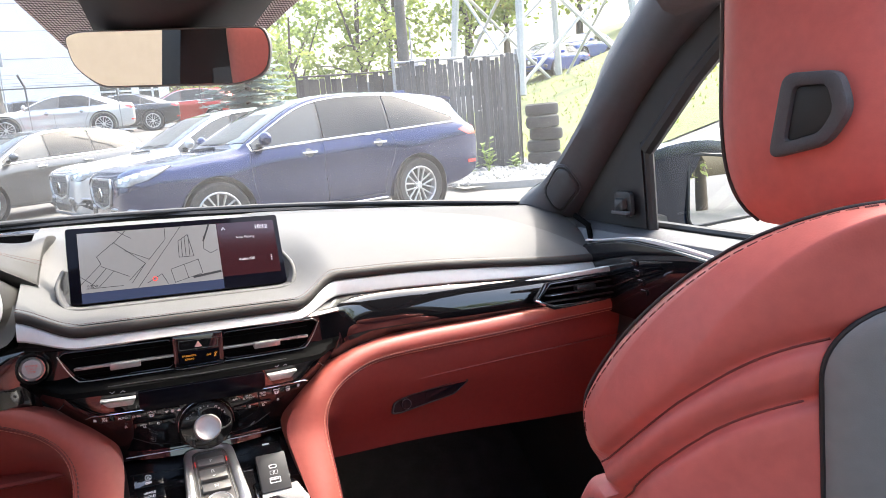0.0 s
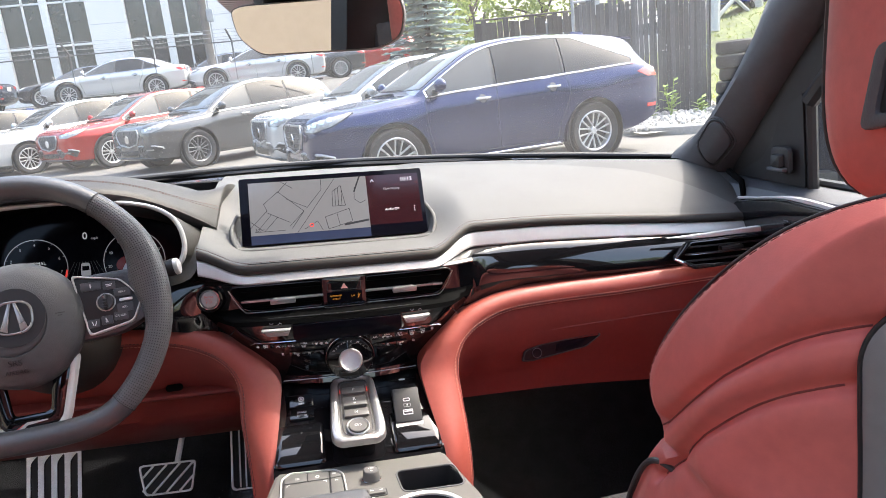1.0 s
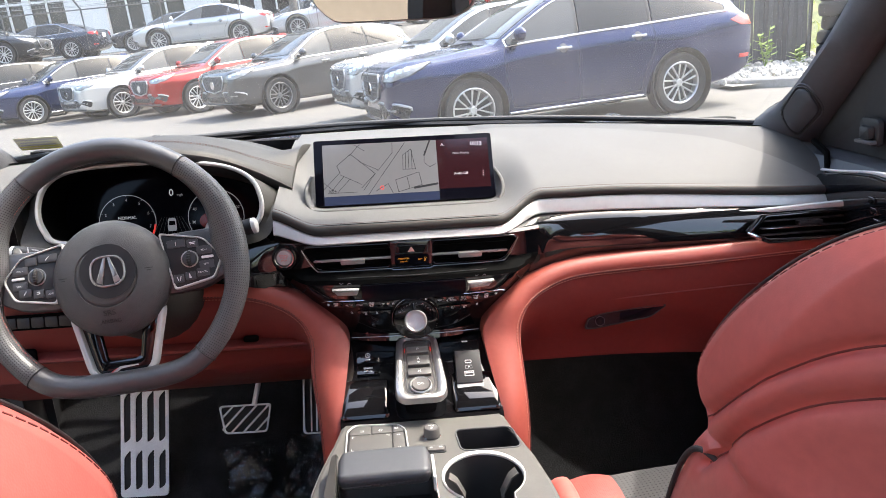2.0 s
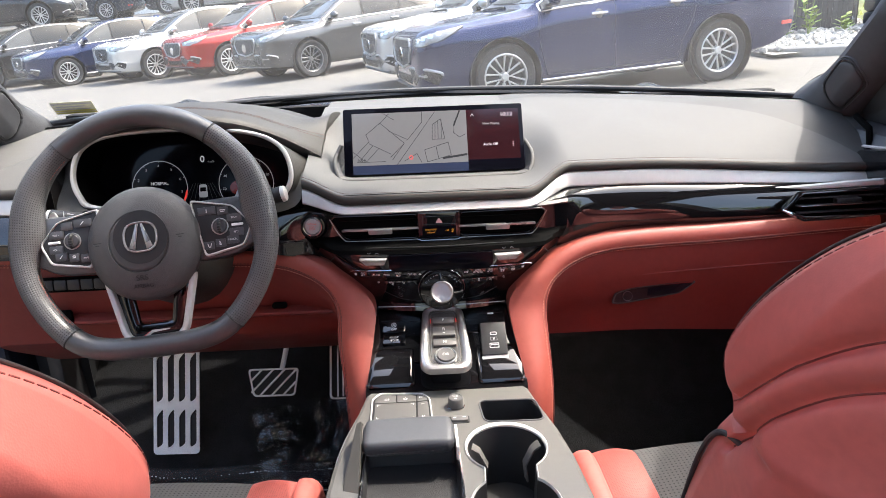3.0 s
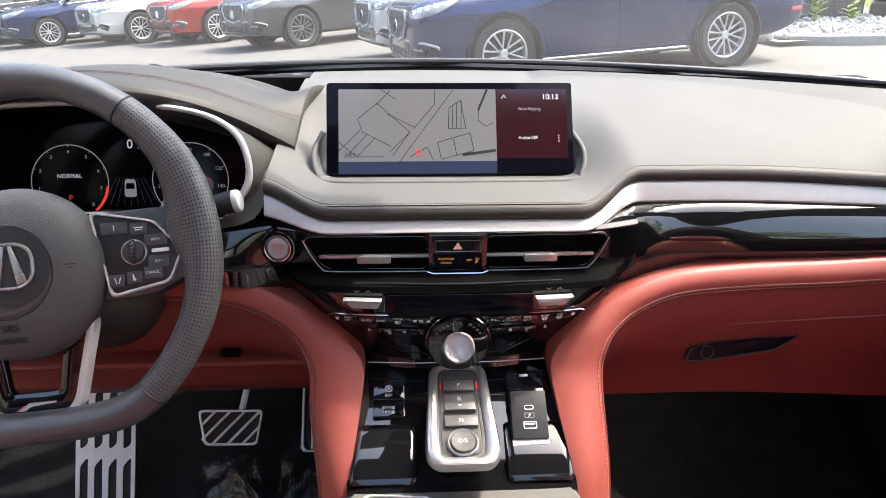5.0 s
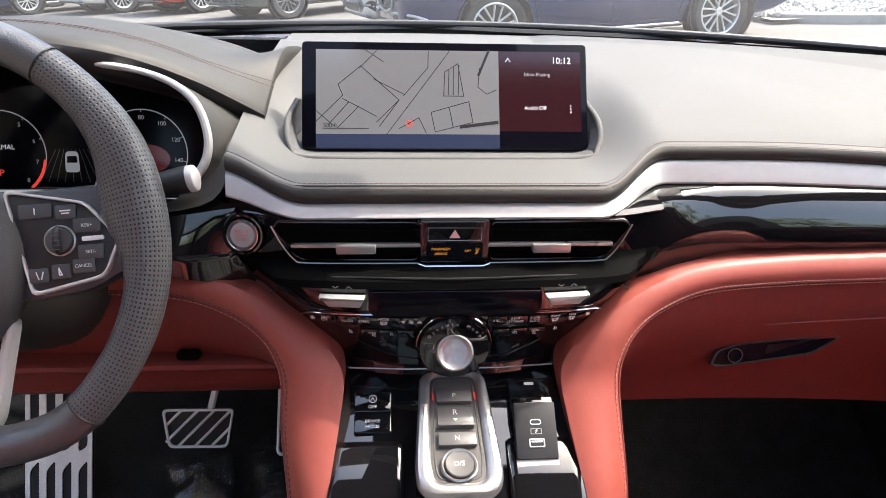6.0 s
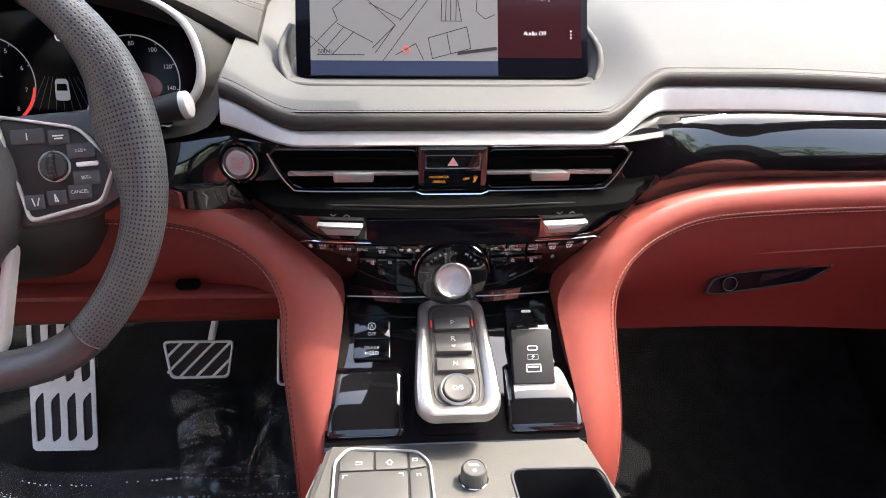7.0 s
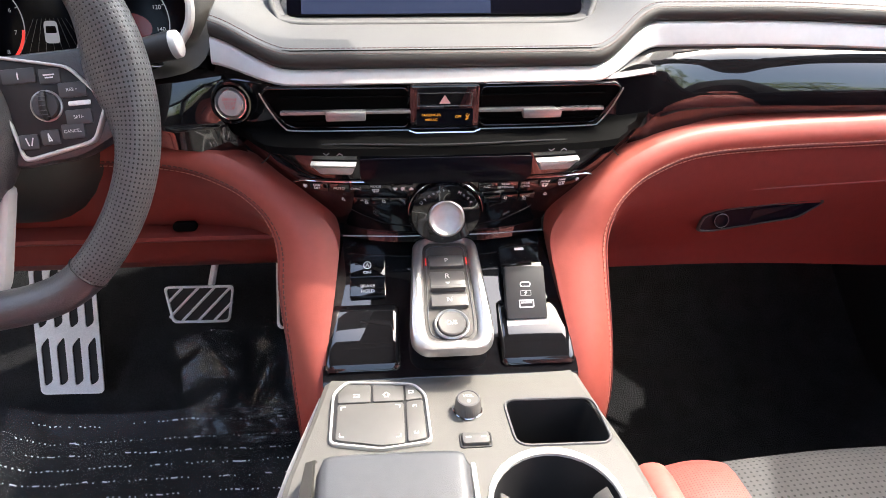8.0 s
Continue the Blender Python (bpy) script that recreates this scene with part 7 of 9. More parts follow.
    # dark piping along the wing's front edge
    pipe = [V((s * (x0 + 0.012), f - 0.001, z)) for z, f, b, x0 in keys][7:]
    part("piping", tube(curve(pipe, 160), 0.0010, 8), PIPE, st_, "dark piping")
    for sm_ in seams:
        line = []
        for q in sm_[2:-24:2]:
            x0 = np.interp(q.z, zs, inx)
            hit = skin_tree.ray_cast(V((s * (x0 - 0.06), q.y, q.z)), V((s, 0, 0)))[0]
            if hit is not None:
                line.append(hit)
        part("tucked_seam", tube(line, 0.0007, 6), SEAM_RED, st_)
    part("stitching", stitches([on_leather(p + V((-s * 0.0132, -0.013, 0.001)), 0.0002) for p in curve(pipe[2:], 160)], 0.0055, 0.0022, 0.0005), SEAM_RED, st_)
    loop = curve([(s * 0.178, -0.678 + back, 0.92), (s * 0.174, -0.708 + back, 0.99), (s * 0.171, -0.734 + back, 1.03), (s * 0.172, -0.752 + back, 1.044), (s * 0.178, -0.768 + back, 1.043)], 24)
    part("piping", tube(loop, 0.0022, 8), PIPE, st_)
    # grey shell on the back, its edge lapping round onto the side
    rows = []
    for z, f, b, x0 in [q for q in fine if 0.70 < q[0] < 1.2046][::2]:
        u = max(0.0, min(1.0, (z - 1.160) / 0.045))
        ye = -0.882 + back - 0.042 * (1 - math.sqrt(1 - u * u))
        if z < 1.05:
            ye = b + 0.052
        line = [V((x, y)) for x, y, _z in section(z, f, b, x0, 0.0)[:NS + 4]]
        cut = next(k for k, q in enumerate(line) if q.y > ye)
        line = line[:cut] + [line[cut - 1].lerp(line[cut], (ye - line[cut - 1].y) / (line[cut].y - line[cut - 1].y))]
        cum = [0.0]
        for a_, b_ in zip(line, line[1:]):
            cum.append(cum[-1] + (b_ - a_).length)
        half_ = []
        for k in range(15):
            d = cum[-1] * (1 - (k / 14) ** 1.5)
            q0, q1 = (V([float(np.interp(d + h_, cum, [q[i] for q in line])) for i in range(2)]) for h_ in (0.002, -0.002))
            n_ = V((q1.y - q0.y, q0.x - q1.x)).normalized()
            if n_.y > 0.3 or n_.x > 0.3:
                n_ = -n_
            half_.append((q0 + q1) / 2 + n_ * (0.0, 0.0030, 0.0048)[min(k, 2)])
        rows.append([(s * q.x, q.y, z) for q in half_] + [(s * (0.81 - q.x), q.y, z) for q in half_[-2::-1]])
    b0 = rows[-1]
    rows.append([(x, y + 0.004, z + 0.003) for x, y, z in b0])
    part("back_shell", loft(rows, thick=0.002), SEAT_BACK, st_, "grey moulded back shell")
    part("shell_edge", tube([V(r[0]) for r in rows], 0.0013, 8), BLACK, st_)
    # headrest
    hr = new("headrest")
    hr.parent = st_
    hr["label"] = "red leather headrest with a dark side button"
    rows = []
    for k in range(33):
        q = -1 + 2 * k / 32
        ex_ = 6 if q > 0 else 3.4
        f = (1 - abs(q) ** ex_) ** (1 / ex_) if abs(q) < 1 else 0.0
        z = 1.321 + 0.113 * q
        rows.append([(s * (0.402 + 0.122 * (0.93 + 0.07 * f) * math.copysign(abs(math.cos(t)) ** 0.55, math.cos(t)) * (0.55 + 0.45 * f)), back - 0.790 + 0.003 * q + 0.080 * math.copysign(abs(math.sin(t)) ** 0.6, math.sin(t)) * (0.3 + 0.7 * f), z) for t in [2 * math.pi * j / 36 for j in range(36)]])
    part("cushion", loft(rows, closed=True, caps=True), RED, hr)
    part("piping", tube([V(r[14]) + V((-s * 0.0005, 0.0005, 0)) for r in rows[1:-1]], 0.0018, 6), PIPE, hr)
    bm_ = plane_at((s * 0.2775, -0.813 + back, 1.285), (0, -s, 0) if s > 0 else (0, 1, 0), (0, 0, 1))
    o = [(-0.027, -0.026), (0.012, -0.017), (0.025, 0.002), (0.017, 0.024), (-0.019, 0.025)]
    if s < 0:
        o = [(-x, y) for x, y in o][::-1]
    o = rounded(o, 0.008, 5)
    inn = [(x * 0.58, y * 0.64 + 0.001) for x, y in o]
    part("button_frame", ring(o, inn, 0.006, bm_, 0.0025, z0=-0.002), DASH_DARK, hr, "dark grey button surround")
    part("button", prism(inn, 0.003, bm_, 0.001, z0=-0.002), BLACK, hr)
    for dx in (-0.06, 0.06):
        part("post", tube([(s * (0.405 + dx), -0.83 + back, 1.20), (s * (0.405 + dx), -0.81 + back, 1.26)], 0.007, 10), CHROME, hr)
    # cushion: two bolsters and a perforated middle
    ys_ = [y + back * 0.38 for y in (-0.275, -0.276, -0.280, -0.287, -0.297, -0.312, -0.34, -0.40, -0.50, -0.60, -0.70)]
    dz = [-0.075, -0.045, -0.026, -0.013, -0.005, 0.001, 0.006, 0.008, 0.008, 0.006, 0.004]

    def strip(xa, xb, za, zb, crown):
        rr = []
        for y, d in zip(ys_, dz):
            rr.append([(s * lerp(xa, xb, t), y, lerp(za, zb, t) + d + crown * math.sin(math.pi * t)) for t in [k / 12 for k in range(13)]])
        return rr

    dz = [d + 0.011 for d in dz]
    sq = [(0.176, 0.60), (0.1715, 0.645), (0.1710, 0.666), (0.1735, 0.682), (0.179, 0.693), (0.187, 0.6985), (0.196, 0.6995), (0.2025, 0.6975), (0.206, 0.6925)]
    part("side_bolster", loft([[(s * x, y, z + d) for x, z in sq] for y, d in zip(ys_, dz)]), RED, st_, "red leather outer bolster")
    part("inner_bolster", loft(strip(0.206, 0.266, 0.692, 0.694, 0.006)), RED_PERF, st_, "red perforated bolster")
    part("stitching", stitches([(s * 0.199, y, 0.6985 + d) for y, d in zip([-0.335 - 0.004 * k for k in range(80)], [0.0085] * 80)], 0.004, 0.002), STITCH_DARK, st_)
    part("middle_panel", loft(strip(0.266, 0.544, 0.694, 0.694, 0.010)), SUEDE, st_, "grey perforated suede middle panel")
    part("inner_bolster", loft(strip(0.544, 0.604, 0.694, 0.692, 0.006)), RED_PERF, st_)
    part("side_bolster", loft([[(s * (0.81 - x), y, z + d) for x, z in sq] for y, d in zip(ys_, dz)]), RED, st_, "red leather outer bolster")
    part("cushion_front", loft([[(s * lerp(0.175, 0.635, k / 20), -0.285 - 0.0 * k, 0.625) for k in range(21)], [(s * lerp(0.175, 0.635, k / 20), -0.296, 0.56) for k in range(21)], [(s * lerp(0.175, 0.635, k / 20), -0.32, 0.46) for k in range(21)]]), RED, st_)
    part("seat_base", moved(box((0.40, 0.42, 0.16), (0, 0, 0), 0.02), Matrix.Translation((s * 0.405, -0.52, 0.48))), BLACK, st_)
    return st_


seat(1, "red leather passenger's seat with a grey suede insert", Matrix.Identity(4))
seat(-1, "red leather driver's seat with a grey suede insert", Matrix.Translation((-0.010, 0, 0.006)), back=-0.096)

# ---- pedals and floor film ----
pd_m = plane_at((-0.558, 0.163, 0.550), (1, 0.02, -0.05), (0.055, 0.33, 0.94))
rest = thing("foot_rest", "brushed steel foot rest with four rubber-filled slots", "pedal")
o = rrect(0.095, 0.225, 0.008, 4)
holes = []
for k in range(4):
    x = -0.0345 + 0.023 * k
    for y0, y1, sk in ((-0.100, -0.022, 0.006), (-0.004, 0.098, 0.006)):
        h = rounded([(x - 0.0065, y0), (x + 0.0065, y0 + 0.010), (x + 0.0065, y1 + 0.006), (x - 0.0065, y1 - 0.010)], 0.0060, 5)
        holes.append(h)
part("steel_plate", moved(deck_with_holes(o, holes, 0.003, 0.003), pd_m), STEEL, rest, "brushed steel plate")
part("rubber_backing", moved(box((0.094, 0.22, 0.012), (0, 0, -0.007), 0.003), pd_m), RUBBER, rest)
for h in holes:
    part("rubber_insert", prism([(x, y) for x, y in h], 0.0015, pd_m, z0=-0.001), RUBBER, rest)

bk = thing("brake_pedal", "brake pedal with diagonal steel bars over black rubber", "pedal")
bm_ = plane_at((-0.351, 0.165, 0.581), (1, 0.0, -0.02), (0, 0.42, 0.9)) @ Matrix.Scale(1.04, 4)
o = rounded([(-0.052, 0.028), (-0.041, -0.028), (0.043, -0.028), (0.051, 0.028)], 0.008, 4)
part("rubber_pad", prism(o, 0.008, bm_, 0.002, z0=-0.008), RUBBER, bk)
part("steel_rim", ring(o, [(x * 0.93, y * 0.88) for x, y in o], 0.004, bm_, 0.001), STEEL, bk, "brushed steel rim")
for k in range(-2, 3):
    x = k * 0.0235
    a, b = V((x - 0.027, -0.025)), V((x + 0.022, 0.025))
    lo = max(0, (-0.045 - a.x) / (b.x - a.x)) if a.x < -0.045 else 0
    hi = min(1, (0.047 - a.x) / (b.x - a.x)) if b.x > 0.047 else 1
    if hi - lo > 0.15:
        p, q = a.lerp(b, lo), a.lerp(b, hi)
        part("steel_bar", moved(tube([(p.x, p.y, 0.0015), (q.x, q.y, 0.0015)], 0.0020, 6), bm_), STEEL, bk)
part("arm", tube([(-0.335, 0.180, 0.60), (-0.320, 0.215, 0.66), (-0.285, 0.27, 0.80)], 0.0055, 8), STEEL, bk)
gp = thing("accelerator_pedal", "tall accelerator pedal with vertical steel bars", "pedal")
gm_ = plane_at((-0.203, 0.165, 0.608), (1, -0.02, 0), (0, 0.55, 0.83))
o = rrect(0.056, 0.13, 0.008, 4)
part("rubber_pad", prism(o, 0.008, gm_, 0.002, z0=-0.008), RUBBER, gp)
part("steel_rim", ring(o, [(x * 0.86, y * 0.95) for x, y in o], 0.004, gm_, 0.001), STEEL, gp, "brushed steel rim")
for x in (-0.011, 0.0, 0.011):
    part("steel_bar", moved(box((0.003, 0.12, 0.004), (x, 0, 0.001), 0.001), gm_), STEEL, gp)

film = thing("floor_film", "clear perforated protective film lying on the driver's floor", "plastic film")
def sheet_z(x, y):
    return 0.410 + 0.5 * max(0.0, y - 0.06) + 0.0045 * noise.noise((x * 9, y * 9, 3.1)) + 0.0025 * noise.noise((x * 34, y * 34, 1.7)) + 0.03 * smooth((abs(x + 0.39) - 0.19) / 0.08)


part("sheet", loft([[(x, y, sheet_z(x, y)) for x in [lerp(-0.645, -0.165, j / 64) for j in range(65)]] for y in [lerp(0.095, -0.40, k / 60) for k in range(61)]]), FILM, film)
dashes = bmesh.new()
for r in range(12):
    y0 = 0.078 - 0.0265 * r
    for k in range(62):
        if random.random() < 0.74:
            x = -0.625 + 0.0074 * k + random.uniform(-0.001, 0.001)
            big = random.random() < 0.16
            n_ = random.uniform(0.0045, 0.010) if big else random.uniform(0.0012, 0.0030)
            hgt = 0.0012 if big else 0.0006
            y = y0 + 0.004 * noise.noise((x * 6, y0 * 40, 2.2)) + random.uniform(-0.0008, 0.0008)
            e = random.uniform(-0.0012, 0.0012)
            vs = [dashes.verts.new((x + u * n_, y + u * e + w, sheet_z(x + u * n_, y) + 0.0012 + (hgt if w > 0 else 0))) for u, w in ((0, -0.0007), (1, -0.0007), (1, 0.0007), (0, 0.0007))]
            dashes.faces.new(vs)
tagged(part("perforations", dashes, mat("torn_film_edge", (0.85, 0.85, 0.86), 0.3, var=0.2), film), kind="stuff")
for body, x, y in (("PROTECTIVE COVER", -0.42, -0.085), ("PROTECTIVE COVER", -0.42, -0.20)):
    writing("lettering", body, 0.024, Matrix.Translation((x, y, 0.4172)) @ Matrix.Rotation(math.pi, 4, "Z"), mat("dark_print", (0.002, 0.002, 0.002), 0.8), film)

bag = thing("crumpled_plastic", "crumpled clear plastic wrap lying by the pedals", "plastic wrap")
def crumple(x0, x1, y0, y1, skew, high, seed):
    """A crumpled sheet of film with sharp ridges and a ragged outline."""
    rows_ = []
    for i in range(76):
        a = i / 75
        row_ = []
        for j in range(60):
            b_ = j / 59
            x, y = lerp(x0, x1, b_) + skew * (a - 0.5), lerp(y0, y1, a)
            env = math.sin(math.pi * a) ** 0.5 * math.sin(math.pi * b_) ** 0.4
            h = abs(noise.noise((x * 11 + y * 3, y * 30, seed))) * high + abs(noise.noise((x * 30 + y * 24, y * 95, seed + 4))) * high * 0.4
            rag = 0.016 * noise.noise((x * 20, y * 20, seed + 9))
            row_.append((x + rag, y + 0.014 * noise.noise((x * 20, y * 20, seed + 5)), 0.414 + max(0.0, y - 0.07) * 0.62 + env * (0.010 + h)))
        rows_.append(row_)
    return loft(rows_)


part("wrap", crumple(-0.285, -0.180, 0.225, 0.03, 0.01, 0.038, 0.3), WRAP, bag, "crinkled clear film", sharp=45)
part("folded_flap", crumple(-0.395, -0.285, 0.205, 0.055, 0.05, 0.030, 2.7), WRAP, bag, "folded flap of clear film", sharp=45)

# ---- outdoors: materials ----

ASPHALT = mat("worn_grey_asphalt", (0.112, 0.107, 0.098), 0.9, var=0.16, scale=0.5, bump=0.5, bscale=60, bdist=0.006)
CONCRETE = mat("pale_concrete", (0.33, 0.32, 0.30), 0.9, var=0.15, scale=1.5, bump=0.3, bscale=40, bdist=0.004)
STONE = mat("white_gravel", (0.42, 0.41, 0.38), 0.9, var=0.2, scale=5, random_tint=0.2)
GRASS = mat("patchy_dry_grass", (0.125, 0.145, 0.055), 0.95, var=0.45, scale=0.9, bump=0.6, bscale=25, bdist=0.03)
BLADES = leaf_mat("grass_blades", (0.14, 0.17, 0.055), (0.30, 0.34, 0.10))
WHITEWALL = mat("white_panel_cladding", (0.62, 0.61, 0.59), 0.7, var=0.05, scale=0.4)
BEIGE = mat("beige_rendered_wall", (0.155, 0.130, 0.098), 0.85, var=0.06, scale=0.5, bump=0.1, bscale=90, bdist=0.003)
WINDOW = mat("dark_window_glass", (0.02, 0.025, 0.028), 0.05, var=0.3, scale=0.4, spec=0.7)
MULLION = mat("white_window_frame", (0.6, 0.6, 0.59), 0.5)
FENCE_DARK = mat("black_fence_slat", (0.050, 0.052, 0.056), 0.6, var=0.3, scale=3, random_tint=0.4)
FENCE_WOOD = mat("dark_weathered_board", (0.045, 0.040, 0.036), 0.85, var=0.3, scale=4, random_tint=0.3)
GALV = mat("galvanised_steel", (0.30, 0.31, 0.32), 0.5, metal=0.6, var=0.12)
PYLON = mat("grey_painted_lattice_steel", (0.42, 0.41, 0.39), 0.7, var=0.1)
POLE_WOOD = mat("grey_brown_pole", (0.10, 0.09, 0.08), 0.85, var=0.2, scale=3)
SPRUCE = leaf_mat("blue_green_spruce_needles", (0.30, 0.375, 0.36), (0.44, 0.54, 0.50))
LEAF = leaf_mat("summer_leaves", (0.15, 0.20, 0.06), (0.36, 0.42, 0.12))
LEAF_DARK = leaf_mat("dark_summer_leaves", (0.12, 0.17, 0.055), (0.28, 0.36, 0.10))
BARK = mat("brown_bark", (0.08, 0.065, 0.05), 0.95, var=0.25)
WEED = mat("fresh_green_weed", (0.16, 0.24, 0.05), 0.8, var=0.25, scale=8)
TYRE = mat("tyre_rubber", (0.022, 0.022, 0.023), 0.8, var=0.15)
ALLOY = mat("machined_alloy", (0.55, 0.55, 0.55), 0.35, metal=0.7, var=0.06)
CARGLASS = mat("tinted_car_glass", (0.014, 0.016, 0.017), 0.03, spec=0.3, var=0.06, scale=2)
# Opaque pane; the paler tone paints in reflections and brightness seen through the car.
CARGLASS_PALE = mat("clear_car_glass_over_pale_cabin", (0.055, 0.058, 0.058), 0.03, spec=0.4, var=0.08, scale=2)
LAMP = mat("clear_headlamp", (0.27, 0.268, 0.262), 0.15, metal=0.3, coat=0.8, var=0.4, scale=14)
TAIL = mat("red_tail_lamp", (0.5, 0.03, 0.02), 0.15, coat=1.0)
TRIM_DULL = mat("dull_bright_trim", (0.36, 0.365, 0.37), 0.3, metal=0.5)
GRILLE = mat("black_grille", (0.015, 0.015, 0.016), 0.35, bump=0.8, bscale=30, bdist=0.02)
DARKTRIM = mat("grey_lower_cladding", (0.07, 0.07, 0.072), 0.6)


def paint(name, c, metal=0.45):
    return mat(name, c, 0.17, metal=metal, coat=0.5, spec=0.3, var=0.04, scale=2)


# ---- ground ----
def gz(x, y):
    """Height of the ground: a flat lot, a raised lot behind, and a grassy bank to one side."""
    back = 1.6 * smooth((y - 22.2) / 2.4) + 0.03 * max(0.0, min(y, 70) - 25)
    bank = 0.24 * max(0.0, min(x, 45) - 9.2 - 0.04 * max(0.0, 12 - y)) * smooth((y - 4) / 8)
    return 0.03 + back * smooth((14 - x) / 8 if x > 6 else 1) + bank


gx_ = [-900, -300, -120, -60] + [-40 + 1.0 * k for k in range(101)] + [75, 100, 150, 300, 900]
gy_ = [-900, -300, -100, -40, -20, -10, -5] + [-2 + 1.0 * k for k in range(70)] + [75, 90, 120, 200, 400, 900]
solo("ground", loft([[(x, y, gz(x, y)) for x in gx_] for y in gy_]), ASPHALT, "sunlit worn grey asphalt parking lot", "ground", kind="structure", inside=False)


def patch(x0, x1, y0, y1, step, up, edge=0.0):
    nx, ny = int((x1 - x0) / step) + 1, int((y1 - y0) / step) + 1
    rows_ = []
    for j in range(ny):
        r = []
        for i in range(nx):
            x, y = x0 + i * step, y0 + j * step
            if i == 0:
                x += edge * noise.noise((y * 0.7, 0.5, 1.0))
            r.append((x, y, gz(x, y) + up))
        rows_.append(r)
    return loft(rows_)


solo("grass_bank", patch(9.0, 60, 10.5, 62, 0.75, 0.03, 0.8), GRASS, "patchy green and straw-coloured grass bank", "grass", kind="stuff", inside=False)
bm = bmesh.new()
for k in range(2600):
    x, y = random.uniform(9.5, 30), random.uniform(11, 34)
    z = gz(x, y) + 0.03
    a, h, w = random.uniform(0, math.tau), random.uniform(0.05, 0.16), random.uniform(0.02, 0.05)
    dx, dy = math.cos(a) * w, math.sin(a) * w
    lx, ly = random.uniform(-0.1, 0.1), random.uniform(-0.1, 0.1)
    bm.faces.new([bm.verts.new(p) for p in ((x - dx, y - dy, z), (x + dx, y + dy, z), (x + lx, y + ly, z + h))])
solo("grass_tuft", bm, BLADES, "loose tufts of grass on the bank", "grass", kind="stuff", inside=False)
solo("side_road", patch(9.5, 70, -6, 10.5, 1.0, 0.035), CONCRETE, "pale concrete side road along the bank", "road", kind="structure", inside=False)
# gravel bed and kerb by the fence
bm = bmesh.new()
for k in range(1900):
    x = random.uniform(5.35, 9.6)
    y = random.uniform(7.9, 13.2)
    if y < 9.6 - 0.42 * (x - 5.4):
        continue
    r = random.uniform(0.025, 0.075)
    z = 0.10 + gz(x, y)
    c = V((x, y, z + random.uniform(-0.02, 0.03)))
    b = bmesh.new()
    bmesh.ops.create_icosphere(b, subdivisions=1, radius=r)
    q = Euler((random.random() * 3, random.random() * 3, random.random() * 3)).to_matrix()
    idx = {}
    for v in b.verts:
        idx[v.index] = bm.verts.new(c + q @ V((v.co.x * random.uniform(0.8, 1.3), v.co.y, v.co.z * 0.7)))
    for f in b.faces:
        bm.faces.new([idx[v.index] for v in f.verts])
    b.free()
solo("gravel", bm, STONE, "loose white landscaping gravel", "gravel", kind="stuff", inside=False, sharp=20)
solo("gravel_bed", patch(5.35, 9.8, 9.3, 13.5, 0.4, 0.07), CONCRETE, "pale earth bed under the gravel", "ground", kind="structure", inside=False)
kp = curve([(5.40, 13.0, 0), (5.38, 11.5, 0), (5.42, 10.2, 0), (5.75, 9.45, 0), (6.8, 8.85, 0), (9.0, 8.2, 0), (14, 7.4, 0), (24, 6.6, 0)], 60)
rows = []
for i, p in enumerate(kp):
    t = (kp[min(i + 1, 59)] - kp[max(i - 1, 0)]).normalized()
    n = V((t.y, -t.x, 0))
    z = gz(p.x, p.y)
    rows.append([p + n * a + V((0, 0, z + h)) for a, h in ((-0.08, -0.1), (-0.08, 0.12), (-0.06, 0.145), (0.06, 0.145), (0.085, 0.12), (0.09, -0.1))])
solo("kerb", loft(rows, caps=True), CONCRETE, "pale concrete kerb round the gravel bed", "kerb", kind="structure", inside=False)

# ---- vehicles ----
def mirrored(half_):
    return half_ + [(x, -y, z) for x, y, z in half_[-2:0:-1]]


def cut_arches(me):
    """Cuts the four wheel openings out of a body mesh."""
    ob = bpy.data.objects.new("tmp", me)
    scene.collection.objects.link(ob)
    cutters = []
    for ax_ in (1.43, -1.39):
        for sg in (1, -1):
            c = lathe([(0.425, -0.20), (0.425, 0.16)], 36, Matrix.Translation((ax_, sg * 0.92, 0.385)) @ Matrix.Rotation(radians(90 * sg), 4, "X"))
            cm_ = bpy.data.meshes.new("cutter")
            bmesh.ops.recalc_face_normals(c, faces=c.faces)
            c.to_mesh(cm_)
            c.free()
            co = bpy.data.objects.new("cutter", cm_)
            scene.collection.objects.link(co)
            md = ob.modifiers.new("cut", "BOOLEAN")
            md.operation, md.object, md.solver = "DIFFERENCE", co, "EXACT"
            cutters.append(co)
    out = bpy.data.meshes.new_from_object(ob.evaluated_get(bpy.context.evaluated_depsgraph_get()))
    for co in cutters + [ob]:
        bpy.data.objects.remove(co)
    out.materials.clear()
    out.materials.append(ALLOY)
    out.name = "body"
    return out


